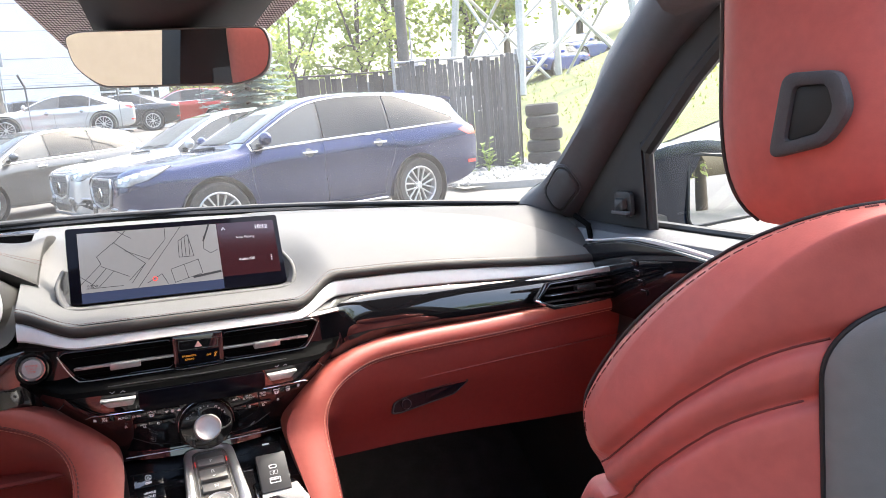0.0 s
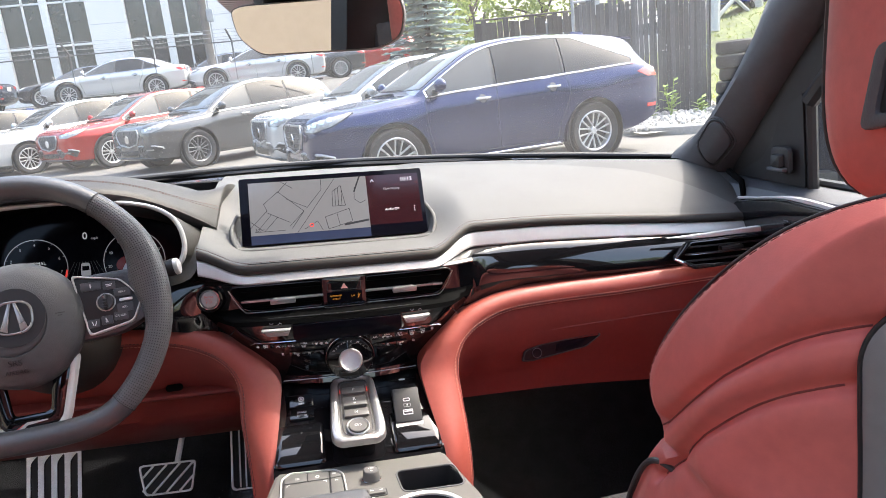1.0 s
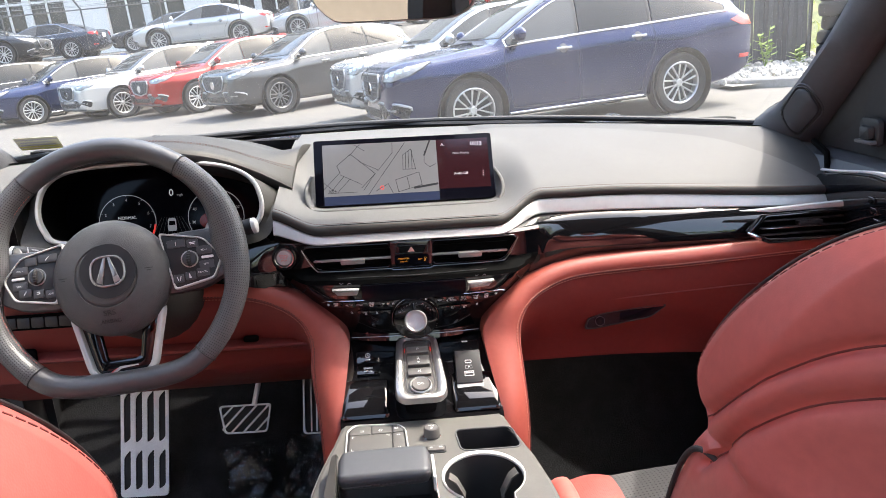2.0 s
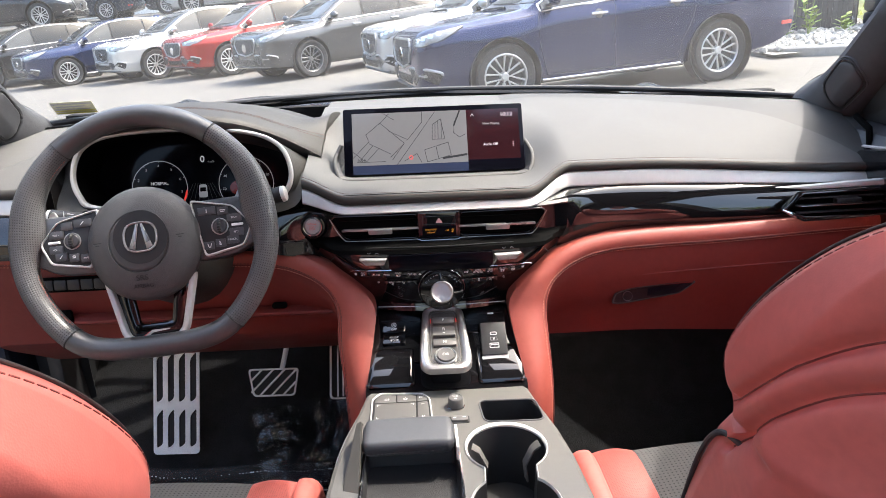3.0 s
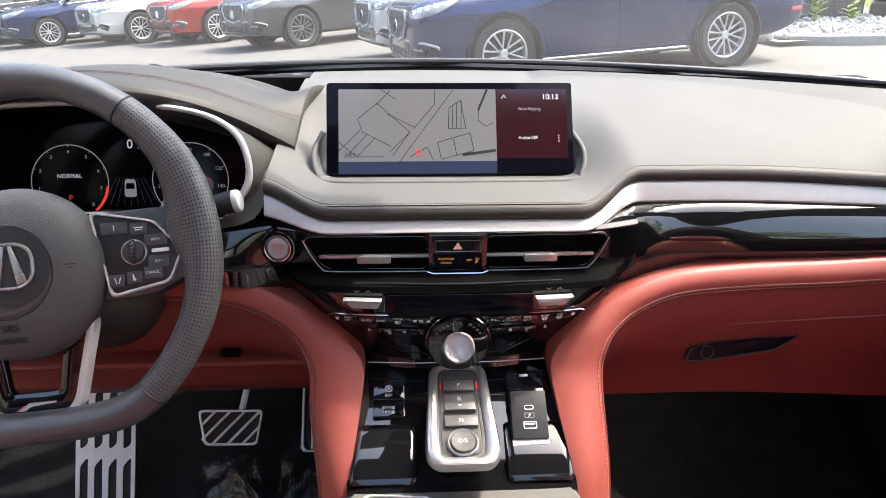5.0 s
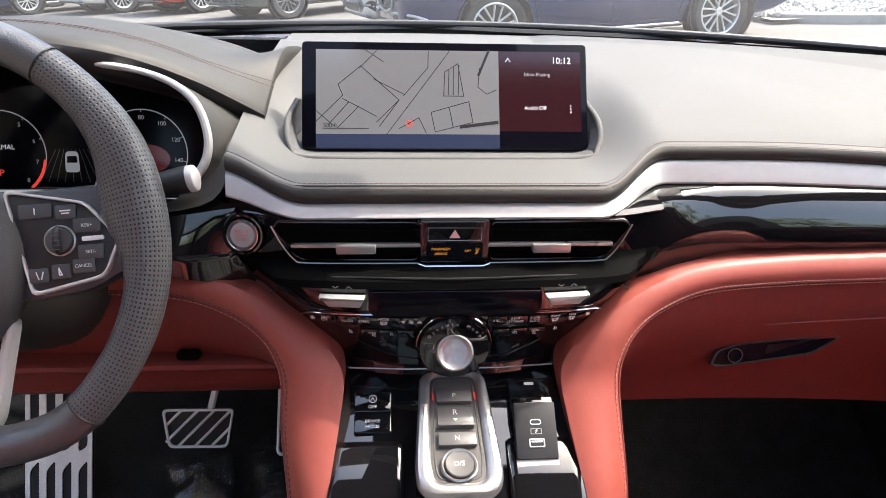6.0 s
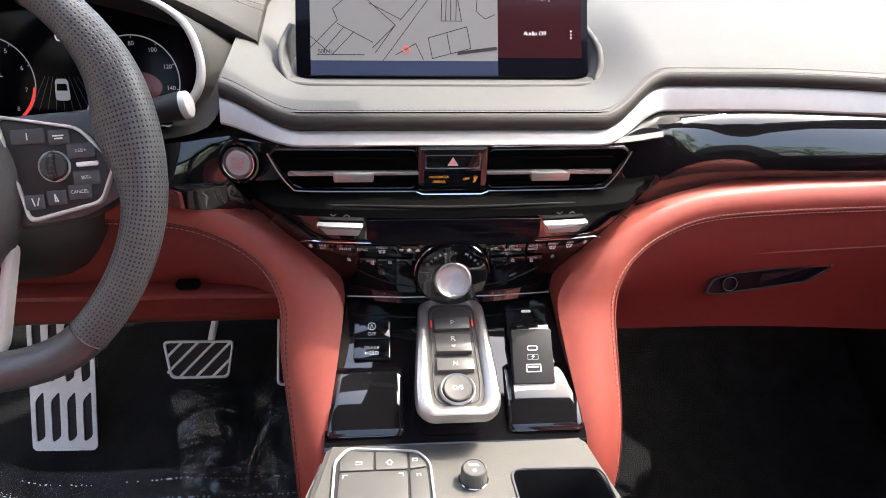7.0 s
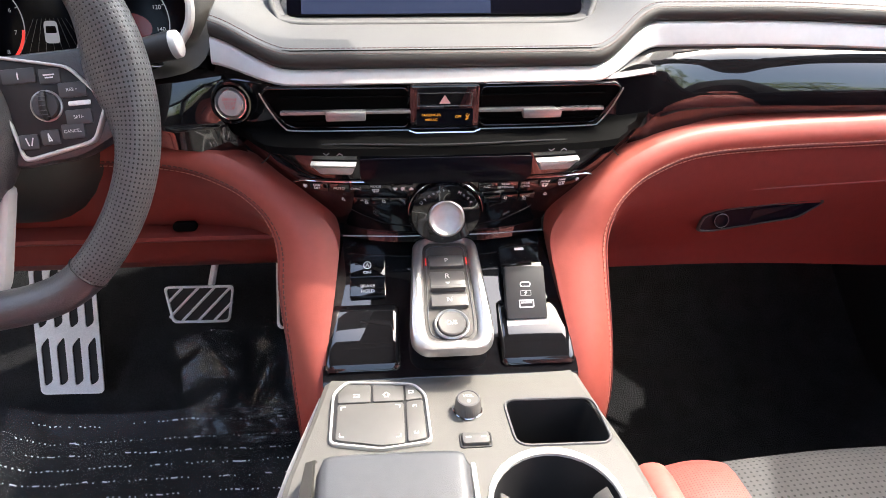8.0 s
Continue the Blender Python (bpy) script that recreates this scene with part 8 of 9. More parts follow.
# stations from nose to tail: x, underside, shoulder, top, half width, half width at the roof edge
SUV_ST = [(2.43, .44, .70, .77, .52, .42), (2.41, .34, .79, .865, .74, .60), (2.35, .28, .87, .94, .85, .71), (2.24, .25, .92, .985, .91, .77), (2.05, .23, .95, 1.015, .945, .80),
          (1.75, .22, .965, 1.03, .965, .82), (1.40, .22, .99, 1.07, .98, .84), (1.12, .23, 1.01, 1.10, .975, .85), (.98, .24, 1.03, 1.18, .97, .83), (.60, .24, 1.06, 1.40, .97, .76),
          (.25, .24, 1.075, 1.575, .97, .69), (-.10, .24, 1.09, 1.665, .97, .655), (-.6, .24, 1.11, 1.70, .97, .64), (-1.2, .24, 1.135, 1.685, .975, .63), (-1.7, .26, 1.16, 1.645, .975, .62),
          (-2.05, .30, 1.17, 1.595, .965, .60), (-2.25, .34, 1.165, 1.52, .945, .60), (-2.38, .38, 1.15, 1.36, .915, .64), (-2.48, .42, 1.12, 1.19, .88, .68), (-2.55, .46, 1.02, 1.06, .84, .70), (-2.58, .52, .90, .93, .78, .66)]
LOW_ST = [(2.40, .42, .56, .62, .45, .36), (2.37, .33, .64, .70, .66, .55), (2.28, .26, .70, .77, .80, .66), (2.10, .22, .76, .84, .88, .72), (1.8, .20, .82, .90, .925, .76),
          (1.35, .20, .86, .945, .94, .78), (1.05, .21, .89, .975, .935, .78), (.85, .21, .90, 1.06, .93, .74), (.4, .21, .92, 1.27, .93, .64), (0, .21, .93, 1.40, .93, .59),
          (-.5, .21, .94, 1.445, .93, .57), (-1.0, .21, .955, 1.415, .935, .57), (-1.5, .22, .975, 1.30, .935, .58), (-1.9, .24, .98, 1.14, .92, .62), (-2.05, .26, .98, 1.085, .91, .64),
          (-2.3, .32, .96, 1.06, .87, .64), (-2.38, .40, .93, 1.02, .82, .62), (-2.41, .52, .85, .92, .74, .58)]


def car_meshes(st, dz, fall, low):
    """Shared meshes of one kind of car; dz shifts the nose details, fall = (x, z, slope) of the rear window line."""
    N = 72
    pts = [curve([(a[i], 0, 0) for a in st], N) for i in range(6)]
    S = [[pts[i][k].x for i in range(6)] for k in range(N)]
    rows_ = []
    for x, zb, zs, zt, w, wr in S:
        h, up = zs - zb, zt - zs
        ze = zs + max(up - 0.06, up * 0.5)
        fl = 0.02 * (math.exp(-((x - 1.43) / 0.42) ** 2) + math.exp(-((x + 1.39) / 0.42) ** 2))
        dent = 0.016 * math.exp(-((x - 0.0) / 0.9) ** 4)
        half_ = [(x, 0, zb), (x, w * .80, zb), (x, w * .93, zb + .05), (x, w * .965 + fl * .5, zb + h * .2), (x, w * .985 + fl, zb + h * .40), (x, w * .982 - dent + fl, zb + h * .58), (x, w * .99 - dent * .5 + fl, zb + h * .72),
                 (x, w + fl * .5, zb + h * .80), (x, w * .992, zb + h * .86), (x, w * .975, zb + h * .94), (x, w * .945, zs)]
        for t, bu in ((.25, .012), (.5, .018), (.75, .014), (1.0, 0)):
            half_.append((x, lerp(w * .945, wr, t) + bu * min(1, up / .4), lerp(zs, ze, t)))
        half_ += [(x, wr - .025, lerp(ze, zt, .55)), (x, wr * .75, lerp(ze, zt, .88)), (x, wr * .4, lerp(ze, zt, .98)), (x, 0, zt)]
        rows_.append(mirrored(half_))
    shell = loft(rows_, closed=True, caps=True)
    bmesh.ops.recalc_face_normals(shell, faces=shell.faces)
    tree_ = BVHTree.FromBMesh(shell)

    def at(x, col):
        for a, b in zip(S, S[1:]):
            if a[0] >= x >= b[0]:
                return lerp(a[col], b[col], (a[0] - x) / max(a[0] - b[0], 1e-6))
        return S[0][col] if x > S[0][0] else S[-1][col]

    def edge_z(x):
        up = at(x, 3) - at(x, 2)
        return at(x, 2) + max(up - .06, up * .5)

    def cast(p, d, off):
        hit, nrm, _i, _d = tree_.ray_cast(V(p), V(d))
        if hit is None:
            return V(p) + V(d) * 1.9
        return hit + nrm * off

    def wrap(outline, m, off, sk=0.012):
        """A closed outline laid on the body along the frame's -z, slightly proud, with a rim."""
        d = -(m.to_3x3() @ V((0, 0, 1)))
        cx = sum(p[0] for p in outline) / len(outline)
        cy = sum(p[1] for p in outline) / len(outline)
        rs = []
        for s_, o_ in ((1.0, -sk), (1.0, off * .6), (.97, off), (.7, off), (.4, off), (.1, off)):
            rs.append([cast(m @ V((lerp(cx, x, s_), lerp(cy, y, s_), 0)), d, o_) for x, y in outline])
        return loft(rs, closed=True, caps=True)

    def line(points, m, r, off, closed=False, flat=1.0):
        d = -(m.to_3x3() @ V((0, 0, 1)))
        return tube([cast(m @ V((x, y, 0)), d, off) for x, y in points], r, 6, closed=closed, flat=flat)

    out = {}
    FR = plane_at((4, 0, 0), (0, 1, 0), (0, 0, 1))
    # grille with a chrome chevron frame
    g = rounded([(-.42, .875 + dz), (-.50, .79 + dz), (-.38, .60 + dz), (0, .54 + dz), (.38, .60 + dz), (.50, .79 + dz), (.42, .875 + dz)][::-1], .04, 4)
    gd = []
    for a, b in zip(g, g[1:] + g[:1]):
        gd += [(lerp(a[0], b[0], k / 3), lerp(a[1], b[1], k / 3)) for k in range(3)]
    out["grille"] = finish(wrap(gd, FR, .006), "grille", GRILLE)
    out["grille_frame"] = finish(line(gd, FR, .015, .010, True), "grille_frame", TRIM_DULL)
    out["grille_badge"] = finish(wrap(circle(.085, 16, (0, .70 + dz)), FR, .03), "grille_badge", CHROME)
    for k in range(4):
        z = .60 + dz + .06 * k
        out["grille_bar%d" % k] = finish(line([(-.40 + .8 * j / 12, z + .01 * abs(j - 6) / 6) for j in range(13)], FR, .009, .012), "grille_bar", DARKTRIM)
    out["lower_grille"] = finish(wrap(rounded([(-.46, .47 + dz * .6), (-.36, .36 + dz * .5), (.36, .36 + dz * .5), (.46, .47 + dz * .6)], .02, 5), FR, .004), "lower_grille", GRILLE)
    out["bumper_lip"] = finish(line([(-.80 + 1.6 * j / 20, .315 + dz * .3) for j in range(21)], FR, .018, .004), "bumper_lip", DARKTRIM)
    RE = plane_at((-4, 0, 0), (0, -1, 0), (0, 0, 1))
    if low:
        out["rear_window"] = finish(wrap(rounded([(-.55, 1.13), (-.46, 1.38), (.46, 1.38), (.55, 1.13)], .05, 5), RE, .010), "rear_window", CARGLASS)
    else:
        out["rear_window"] = finish(wrap(rounded([(-.62, 1.20), (-.54, 1.50), (.54, 1.50), (.62, 1.20)], .05, 5), RE, .010), "rear_window", CARGLASS)
        out["rear_spoiler"] = finish(loft([[(-2.0, y, at(-2.0, 3) - .03 * (y / .56) ** 2 + .004), (-2.2, y, 1.605 - .03 * (y / .56) ** 2), (-2.34, y, 1.58 - .03 * (y / .56) ** 2)] for y in [-.56 + .07 * j for j in range(17)]], thick=.03), "rear_spoiler", ALLOY)
        out["roof_fin"] = finish(loft([[(-1.72 + .0 * t, y * (1 - t), 1.64 + .07 * t), (-1.88, y * (1 - t), 1.625 + .085 * t), (-1.93, y * (1 - t), 1.615 + .085 * t)] for y, t in ((-.03, 0), (-.03, .7), (0, 1), (.03, .7), (.03, 0))], caps=True), "roof_fin", ALLOY)
    out["rear_plate"] = finish(wrap(rrect(.34, .15, .01, 4, (0, .84 if low else .90)), RE, .01), "rear_plate", MULLION)
    # windscreen, seen from ahead and above
    WS = plane_at((2.6, 0, 2.6), (0, 1, 0), (-.707, 0, .707))
    inv = WS.inverted()

    def up_(x, y, z):
        q = inv @ V((x, y, z))
        return (q.x, q.y)
    xa, xb = (1.0, .16) if not low else (.86, 0.0)
    wsl = []
    for j in range(17):
        y = lerp(-1, 1, j / 16)
        wsl.append(up_(xa + .05 * (1 - y * y), y * (at(xa, 5) - .05), at(xa, 3)))
    for k in range(1, 6):
        x = lerp(xa, xb, k / 6)
        wsl.append(up_(x, at(x, 5) - .06, edge_z(x) + .03))
    for j in range(13):
        y = lerp(1, -1, j / 12)
        wsl.append(up_(xb, y * (at(xb, 5) - .07), at(xb, 3)))
    for k in range(5, 0, -1):
        x = lerp(xa, xb, k / 6)
        wsl.append(up_(x, -at(x, 5) + .06, edge_z(x) + .03))
    out["windscreen"] = finish(wrap(wsl, WS, .010), "windscreen", CARGLASS_PALE)
    out["wiper"] = finish(line([up_(xa + .06, -.6, 1.0), up_(xa + .02, 0, 1.05), up_(xa + .03, .1, 1.05)], WS, .012, .012), "wiper", BLACK)
    fx, fz, fs = fall
    for sg in (1, -1):
        tag = "%+d" % sg
        SI = plane_at((0, sg * 3, 0), (-sg, 0, 0), (0, 0, 1))

        def side(x, z):
            return (-sg * x, z)

        def bot(x):
            return at(x, 2) + .03

        def top(x):
            return max(bot(x) + .004, min(edge_z(x) - .022, fz - (fx - x) * fs if x < fx else 9))
        x_lo, x_hi = (-2.08, .93) if not low else (-1.62, .80)
        x1_, x2_ = (.03, -.98) if not low else (-.10, -1.02)
        for i, (xf, xr) in enumerate(((x_hi, x1_ + .02), (x1_ - .03, x2_ + .02), (x2_ - .03, x_lo))):
            rs = []
            for j in range(13):
                col = []
                for v in (0, .25, .5, .75, 1):
                    sl = .055 * v
                    x = lerp(xf - (sl if i else 0), xr - (sl if i < 2 else 0), j / 12)
                    col.append(cast((x, sg * 3, lerp(bot(x), top(x), v)), (0, -sg, 0), .013))
                rs.append(col)
            out["side_window%s%d" % (tag, i)] = finish(loft(rs), "side_window", CARGLASS_PALE if i == 0 else CARGLASS)
        xs_ = [lerp(x_hi + .03, x_lo - .02, j / 30) for j in range(31)]
        ol = [side(x, bot(x) - .008) for x in xs_] + [side(x, top(x) + .012) for x in xs_[::-1]]
        out["window_trim" + tag] = finish(line(ol, SI, .013, .010, True), "window_trim", CHROME)
        out["pillar_strip" + tag] = finish(line([side(x1_ - .055 * v, lerp(bot(x1_), top(x1_), v)) for v in (0, .25, .5, .75, 1)], SI, .032, -.012), "pillar_strip", BLACK)
        out["pillar_strip_b" + tag] = finish(line([side(x2_ - .055 * v, lerp(bot(x2_), top(x2_), v)) for v in (0, .25, .5, .75, 1)], SI, .022, -.004), "pillar_strip", BLACK)
        zsill = .34 if not low else .30
        dh = .0 if not low else -.12
        for i, sm in enumerate(([(.98, 1.04 + dh), (1.0, .9 + dh), (.97, .6), (.90, zsill)], [(.02, 1.09 + dh), (.03, .8 + dh), (.02, .5), (.02, zsill)], [(-1.0, 1.12 + dh), (-1.03, .95 + dh), (-.98, .75), (-.87, .55), (-.84, zsill)], [(.90, zsill), (.02, zsill - .005), (-.84, zsill)])):
            c = curve([(x, z, 0) for x, z in sm], 16)
            out["door_seam%s%d" % (tag, i)] = finish(line([side(p.x, p.y) for p in c], SI, .006, -.0035), "door_seam", BLACK)
        hs = [side(x, at(x, 2) + .004) for x in [lerp(1.05, 2.08, j / 14) for j in range(15)]]
        out["bonnet_seam" + tag] = finish(line(hs, SI, .006, -.003), "bonnet_seam", BLACK)
        # headlamp sweeping round the corner
        LM = plane_at((1.9 + 1.6, sg * (.55 + 2.2), 0), (-.8 * sg, .588, 0), (0, 0, 1))
        c0 = LM.inverted() @ V((2.27, sg * .62, 0))
        lo = [(-.11, .81), (-.13, .875), (.0, .905), (.24, .945), (.46, .985), (.40, .925), (.28, .86), (.06, .80)]
        f1 = LM.inverted() @ V((1.9, sg * 0.93, 0))
        k_ = 1 if f1.x > c0.x else -1
        lo = [(c0.x + k_ * u, z + dz) for u, z in lo]
        o_ = rounded(lo, .02, 5)
        out["headlamp" + tag] = finish(wrap(o_, LM, .012), "headlamp", LAMP)
        cz_ = sum(p[1] for p in o_) / len(o_)
        out["headlamp_frame" + tag] = finish(line(o_, LM, .008, .006, True), "headlamp_frame", BLACK)
        for i in range(4):
            out["lens_unit%s%d" % (tag, i)] = finish(wrap(rrect(.06, .045, .008, 3, (lerp(lo[0][0], lo[4][0], .16 + .15 * i), cz_ - .028 + .020 * i)), LM, .018), "lens_unit", CHROME)
        fo = [(-.28, .50), (-.24, .56), (.10, .55), (.26, .50), (.20, .37), (-.18, .36)]
        fo = [(c0.x + k_ * p[0], p[1] + dz * .7) for p in fo]
        fr_ = rounded(fo, .03, 4)
        out["fog_recess" + tag] = finish(wrap(fr_, LM, .004), "fog_recess", GRILLE)
        out["fog_lamp" + tag] = finish(wrap(rrect(.16, .03, .01, 3, (c0.x, .475 + dz * .7)), LM, .012), "fog_lamp", LAMP)
        out["bumper_trim" + tag] = finish(line(fr_[4:16], LM, .016, .010), "bumper_trim", TRIM_DULL)
        # tail lamp
        TM = plane_at((-2.4 - 1.5, sg * (.8 + 2.0), 0), (-.8 * sg, -.6, 0), (0, 0, 1))
        c1 = TM.inverted() @ V((-2.40, sg * .88, 0))
        f0 = TM.inverted() @ V((-2.2, sg * .95, 0))
        q = 1 if f0.x > c1.x else -1
        tl = [(.26, 1.085), (.14, 1.125), (-.14, 1.13), (-.20, 1.06), (-.14, .995), (.10, 1.005)]
        out["tail_lamp" + tag] = finish(wrap(rounded([(c1.x + q * u, z + (dz * 1.2 if low else 0)) for u, z in tl], .02, 5), TM, .012), "tail_lamp", TAIL)
        out["rear_reflector" + tag] = finish(wrap(rrect(.20, .05, .01, 3, (c1.x, .62 + dz)), TM, .006), "rear_reflector", TAIL)
        # mirrors, handles, sills
        my = at(.85, 4) * .945
        hz = at(.85, 2) + .10
        b = bmesh.new()
        bmesh.ops.create_uvsphere(b, u_segments=14, v_segments=9, radius=1)
        for v in b.verts:
            v.co = V((.82 + .085 * v.co.x * (1 if v.co.x > 0 else .45), sg * (my + .15 + .125 * v.co.y), hz + .045 + .080 * v.co.z * (1 - .2 * v.co.y * sg)))
        out["side_mirror" + tag] = finish(b, "side_mirror", ALLOY)
        out["mirror_foot" + tag] = finish(box((.08, .12, .04), (.84, sg * (my + .03), hz - .02), .012), "mirror_foot", BLACK)
        for i, hx in enumerate((.24, -.78)):
            hzz = at(hx, 2) - .105
            p0 = cast((hx, sg * 3, hzz), (0, -sg, 0), .018)
            out["door_handle%s%d" % (tag, i)] = finish(box((.21, .03, .034), p0, .013), "door_handle", CHROME)
            out["handle_cup%s%d" % (tag, i)] = finish(wrap([side(hx + x, hzz + y) for x, y in circle(.055, 14)], SI, .002, .004), "handle_cup", DARKTRIM)
        out["sill_trim" + tag] = finish(line([side(x, .285) for x in [lerp(.95, -.92, j / 12) for j in range(13)]], SI, .018, .006), "sill_trim", CHROME)
        out["sill_cladding" + tag] = finish(line([side(x, zsill - .08) for x in [lerp(1.0, -.95, j / 12) for j in range(13)]], SI, .035, -.01), "sill_cladding", DARKTRIM)
    out["body"] = cut_arches(finish(shell, "body", ALLOY, 40))
    return out


def wheel_meshes(spokes):
    R_ = 0.376
    tyre = lathe([(0.262, -0.10), (0.30, -0.118), (0.345, -0.122), (0.368, -0.105), (R_, -0.07), (R_, 0.07), (0.368, 0.105), (0.345, 0.122), (0.30, 0.118), (0.262, 0.10)], 40, None, close=False)
    tyre.transform(Matrix.Rotation(radians(-90), 4, "X"))
    rim = lathe([(0.262, -0.09), (0.270, 0.100), (0.256, 0.108), (0.244, 0.098), (0.236, 0.02), (0.236, -0.05)], 40, None, close=False)
    hub_ = lathe([(0.0, 0.074), (0.035, 0.076), (0.05, 0.066), (0.058, 0.03), (0.058, -0.02)], 20, None, close=False)
    parts_ = [rim, hub_]
    for k in range(spokes):
        for d, sw in ((-11, 4), (11, -4)):
            a = radians(360 * k / spokes + d)
            b = box((0.205, 0.020, 0.026), (0.147, 0, 0.066), 0.005, 1)
            for v in b.verts:
                f = (v.co.x - 0.045) / 0.205
                v.co.y = v.co.y * lerp(.7, 1.25, f) + math.tan(radians(sw)) * .25 * (f - 1)
                v.co.z += 0.034 * (v.co.x - 0.14)
            b.transform(Matrix.Rotation(a, 4, "Z"))
            parts_.append(b)
    rim = join(*parts_)
    rim.transform(Matrix.Rotation(radians(-90), 4, "X"))
    disc = lathe([(0.0, 0.0), (0.235, 0.0), (0.235, 0.02), (0.0, 0.02)], 24, None, close=False)
    disc.transform(Matrix.Rotation(radians(-90), 4, "X"))
    arch = lathe([(0.0, -0.20), (0.412, -0.20), (0.418, -0.03), (0.424, 0.008), (0.436, 0.010), (0.434, -0.02)], 40, None, close=False)
    arch.transform(Matrix.Rotation(radians(-90), 4, "X"))
    return {"tyre": finish(tyre, "tyre", TYRE), "rim": finish(rim, "rim", ALLOY, 30), "brake_disc": finish(disc, "brake_disc", BLACK), "wheel_arch": finish(arch, "wheel_arch", BLACK)}


SUV = car_meshes(SUV_ST, 0.0, (-1.25, 1.60, 0.40), False)
LOW = car_meshes(LOW_ST, -0.13, (-0.85, 1.37, 0.46), True)
WH = wheel_meshes(7)


def shared(name, me, parent, material=None, m=None, label=""):
    ob = new(name, me)
    ob.parent = parent
    if m is not None:
        ob.matrix_basis = m
    if material:
        ob.material_slots[0].link = "OBJECT"
        ob.material_slots[0].material = material
    if label:
        ob["label"] = label
    return ob


def vehicle(name, label, m, body_paint, chrome_sill=False, kind_=None, rims=None):
    car_ = thing(name, label, "car", "parked cars", m=m, inside=False)
    for key, me in (kind_ or SUV).items():
        if me.name.startswith("sill_trim") and not chrome_sill:
            continue
        nm = me.name.split(".")[0]
        shared(nm, me, car_, body_paint if nm in ("body", "side_mirror", "rear_spoiler", "roof_fin") else None)
    for ax_ in (1.43, -1.39):
        for sg in (1, -1):
            w = new("wheel")
            w.parent = car_
            w.matrix_basis = pose(ax_, sg * (0.86 if kind_ is None else 0.82), 0.376, 0, 0, 0 if sg > 0 else 180)
            shared("tyre", WH["tyre"], w)
            shared("rim", WH["rim"], w, rims)
            shared("brake_disc", WH["brake_disc"], w)
            shared("wheel_arch", WH["wheel_arch"], car_, None, pose(ax_, sg * (0.985 if kind_ is None else 0.945), 0.385, 0, 0, 0 if sg > 0 else 180))
    return car_


def park(x, y, yaw=180.0):
    """Pose of a vehicle whose nearside front hub stands at x, y."""
    m = pose(0, 0, 0, 0, 0, yaw)
    h = m @ V((1.43, 0.96, 0))
    return Matrix.Translation((x - h.x, y - h.y, gz(x, y))) @ m


DARK_RIM = mat("dark_machined_alloy", (0.20, 0.20, 0.205), 0.35, metal=0.7, var=0.06)
vehicle("suv", "dark blue sport utility car with chrome window trim parked on asphalt", park(1.10, 7.15, 192), paint("dark_blue_paint", (0.0015, 0.012, 0.066)), True)
vehicle("suv", "silver-white sport utility car parked beside the blue one", park(0.59, 10.1, 196), paint("silver_white_paint", (0.50, 0.51, 0.52)))
vehicle("suv", "dark grey sport utility car with dark alloy wheels", park(-2.04, 14.0, 217), paint("dark_grey_paint", (0.085, 0.086, 0.088)), rims=DARK_RIM)
vehicle("suv", "bright red sport utility car with silver wheels", park(-4.38, 16.74, 220), paint("bright_red_paint", (0.36, 0.018, 0.014)))
vehicle("suv", "pearl white sport utility car in the parked row", park(-6.6, 17.97, 221), paint("pearl_white_paint", (0.60, 0.60, 0.59)))
vehicle("suv", "navy blue compact sport utility car in the parked row", park(-9.3, 18.8, 222) @ Matrix.Diagonal((0.96, 0.96, 0.96, 1)), paint("navy_blue_paint", (0.002, 0.014, 0.066)), True)
vehicle("suv", "black sport utility car at the end of the parked row", park(-12.1, 20.0, 222), paint("black_paint", (0.016, 0.017, 0.019)))
for x, y, c, lab, yaw, lw in ((-7.4, 24.9, (0.58, 0.58, 0.57), "white coupe-like saloon in the raised back row", 180, 1), (-11.6, 24.6, (0.03, 0.032, 0.036), "black saloon in the raised back row", 2, 1),
                              (-9.6, 29.2, (0.06, 0.062, 0.066), "dark grey saloon far back in the raised lot", 180, 1), (-4.3, 29.4, (0.08, 0.082, 0.085), "grey saloon far back in the raised lot", 178, 1),
                              (-0.9, 27.6, (0.045, 0.047, 0.05), "charcoal saloon far back in the raised lot", 180, 1), (-2.6, 25.0, (0.55, 0.55, 0.56), "white saloon behind the wire fence", 181, 1),
                              (2.1, 32.5, (0.33, 0.02, 0.015), "red estate car far back in the raised lot", 184, 0), (-14.6, 28.5, (0.04, 0.05, 0.07), "dark blue saloon far back in the raised lot", 180, 1), (-16.0, 25.0, (0.30, 0.31, 0.32), "silver saloon at the end of the back row", 180, 1)):
    vehicle("parked_car", lab, park(x, y, yaw), paint("paint_" + lab.split()[0], c), False, LOW if lw else None)
for x, y, c, lab, yaw in ((21.5, 29.5, (0.03, 0.06, 0.30), "bright blue car parked on the grassy bank", 205), (24.5, 31.0, (0.05, 0.09, 0.33), "blue car parked high on the bank", 205), (25.0, 35.5, (0.5, 0.5, 0.5), "white van-like car parked high on the bank", 200), (17.2, 31.0, (0.52, 0.52, 0.52), "white car parked behind the lattice tower", 190), (13.0, 27.0, (0.5, 0.51, 0.52), "white car behind the black fence", 180), (8.2, 24.5, (0.55, 0.55, 0.55), "pale car behind the dark board fence", 180)):
    vehicle("parked_car", lab, park(x, y, yaw), paint("paint_" + lab.split()[0], c))

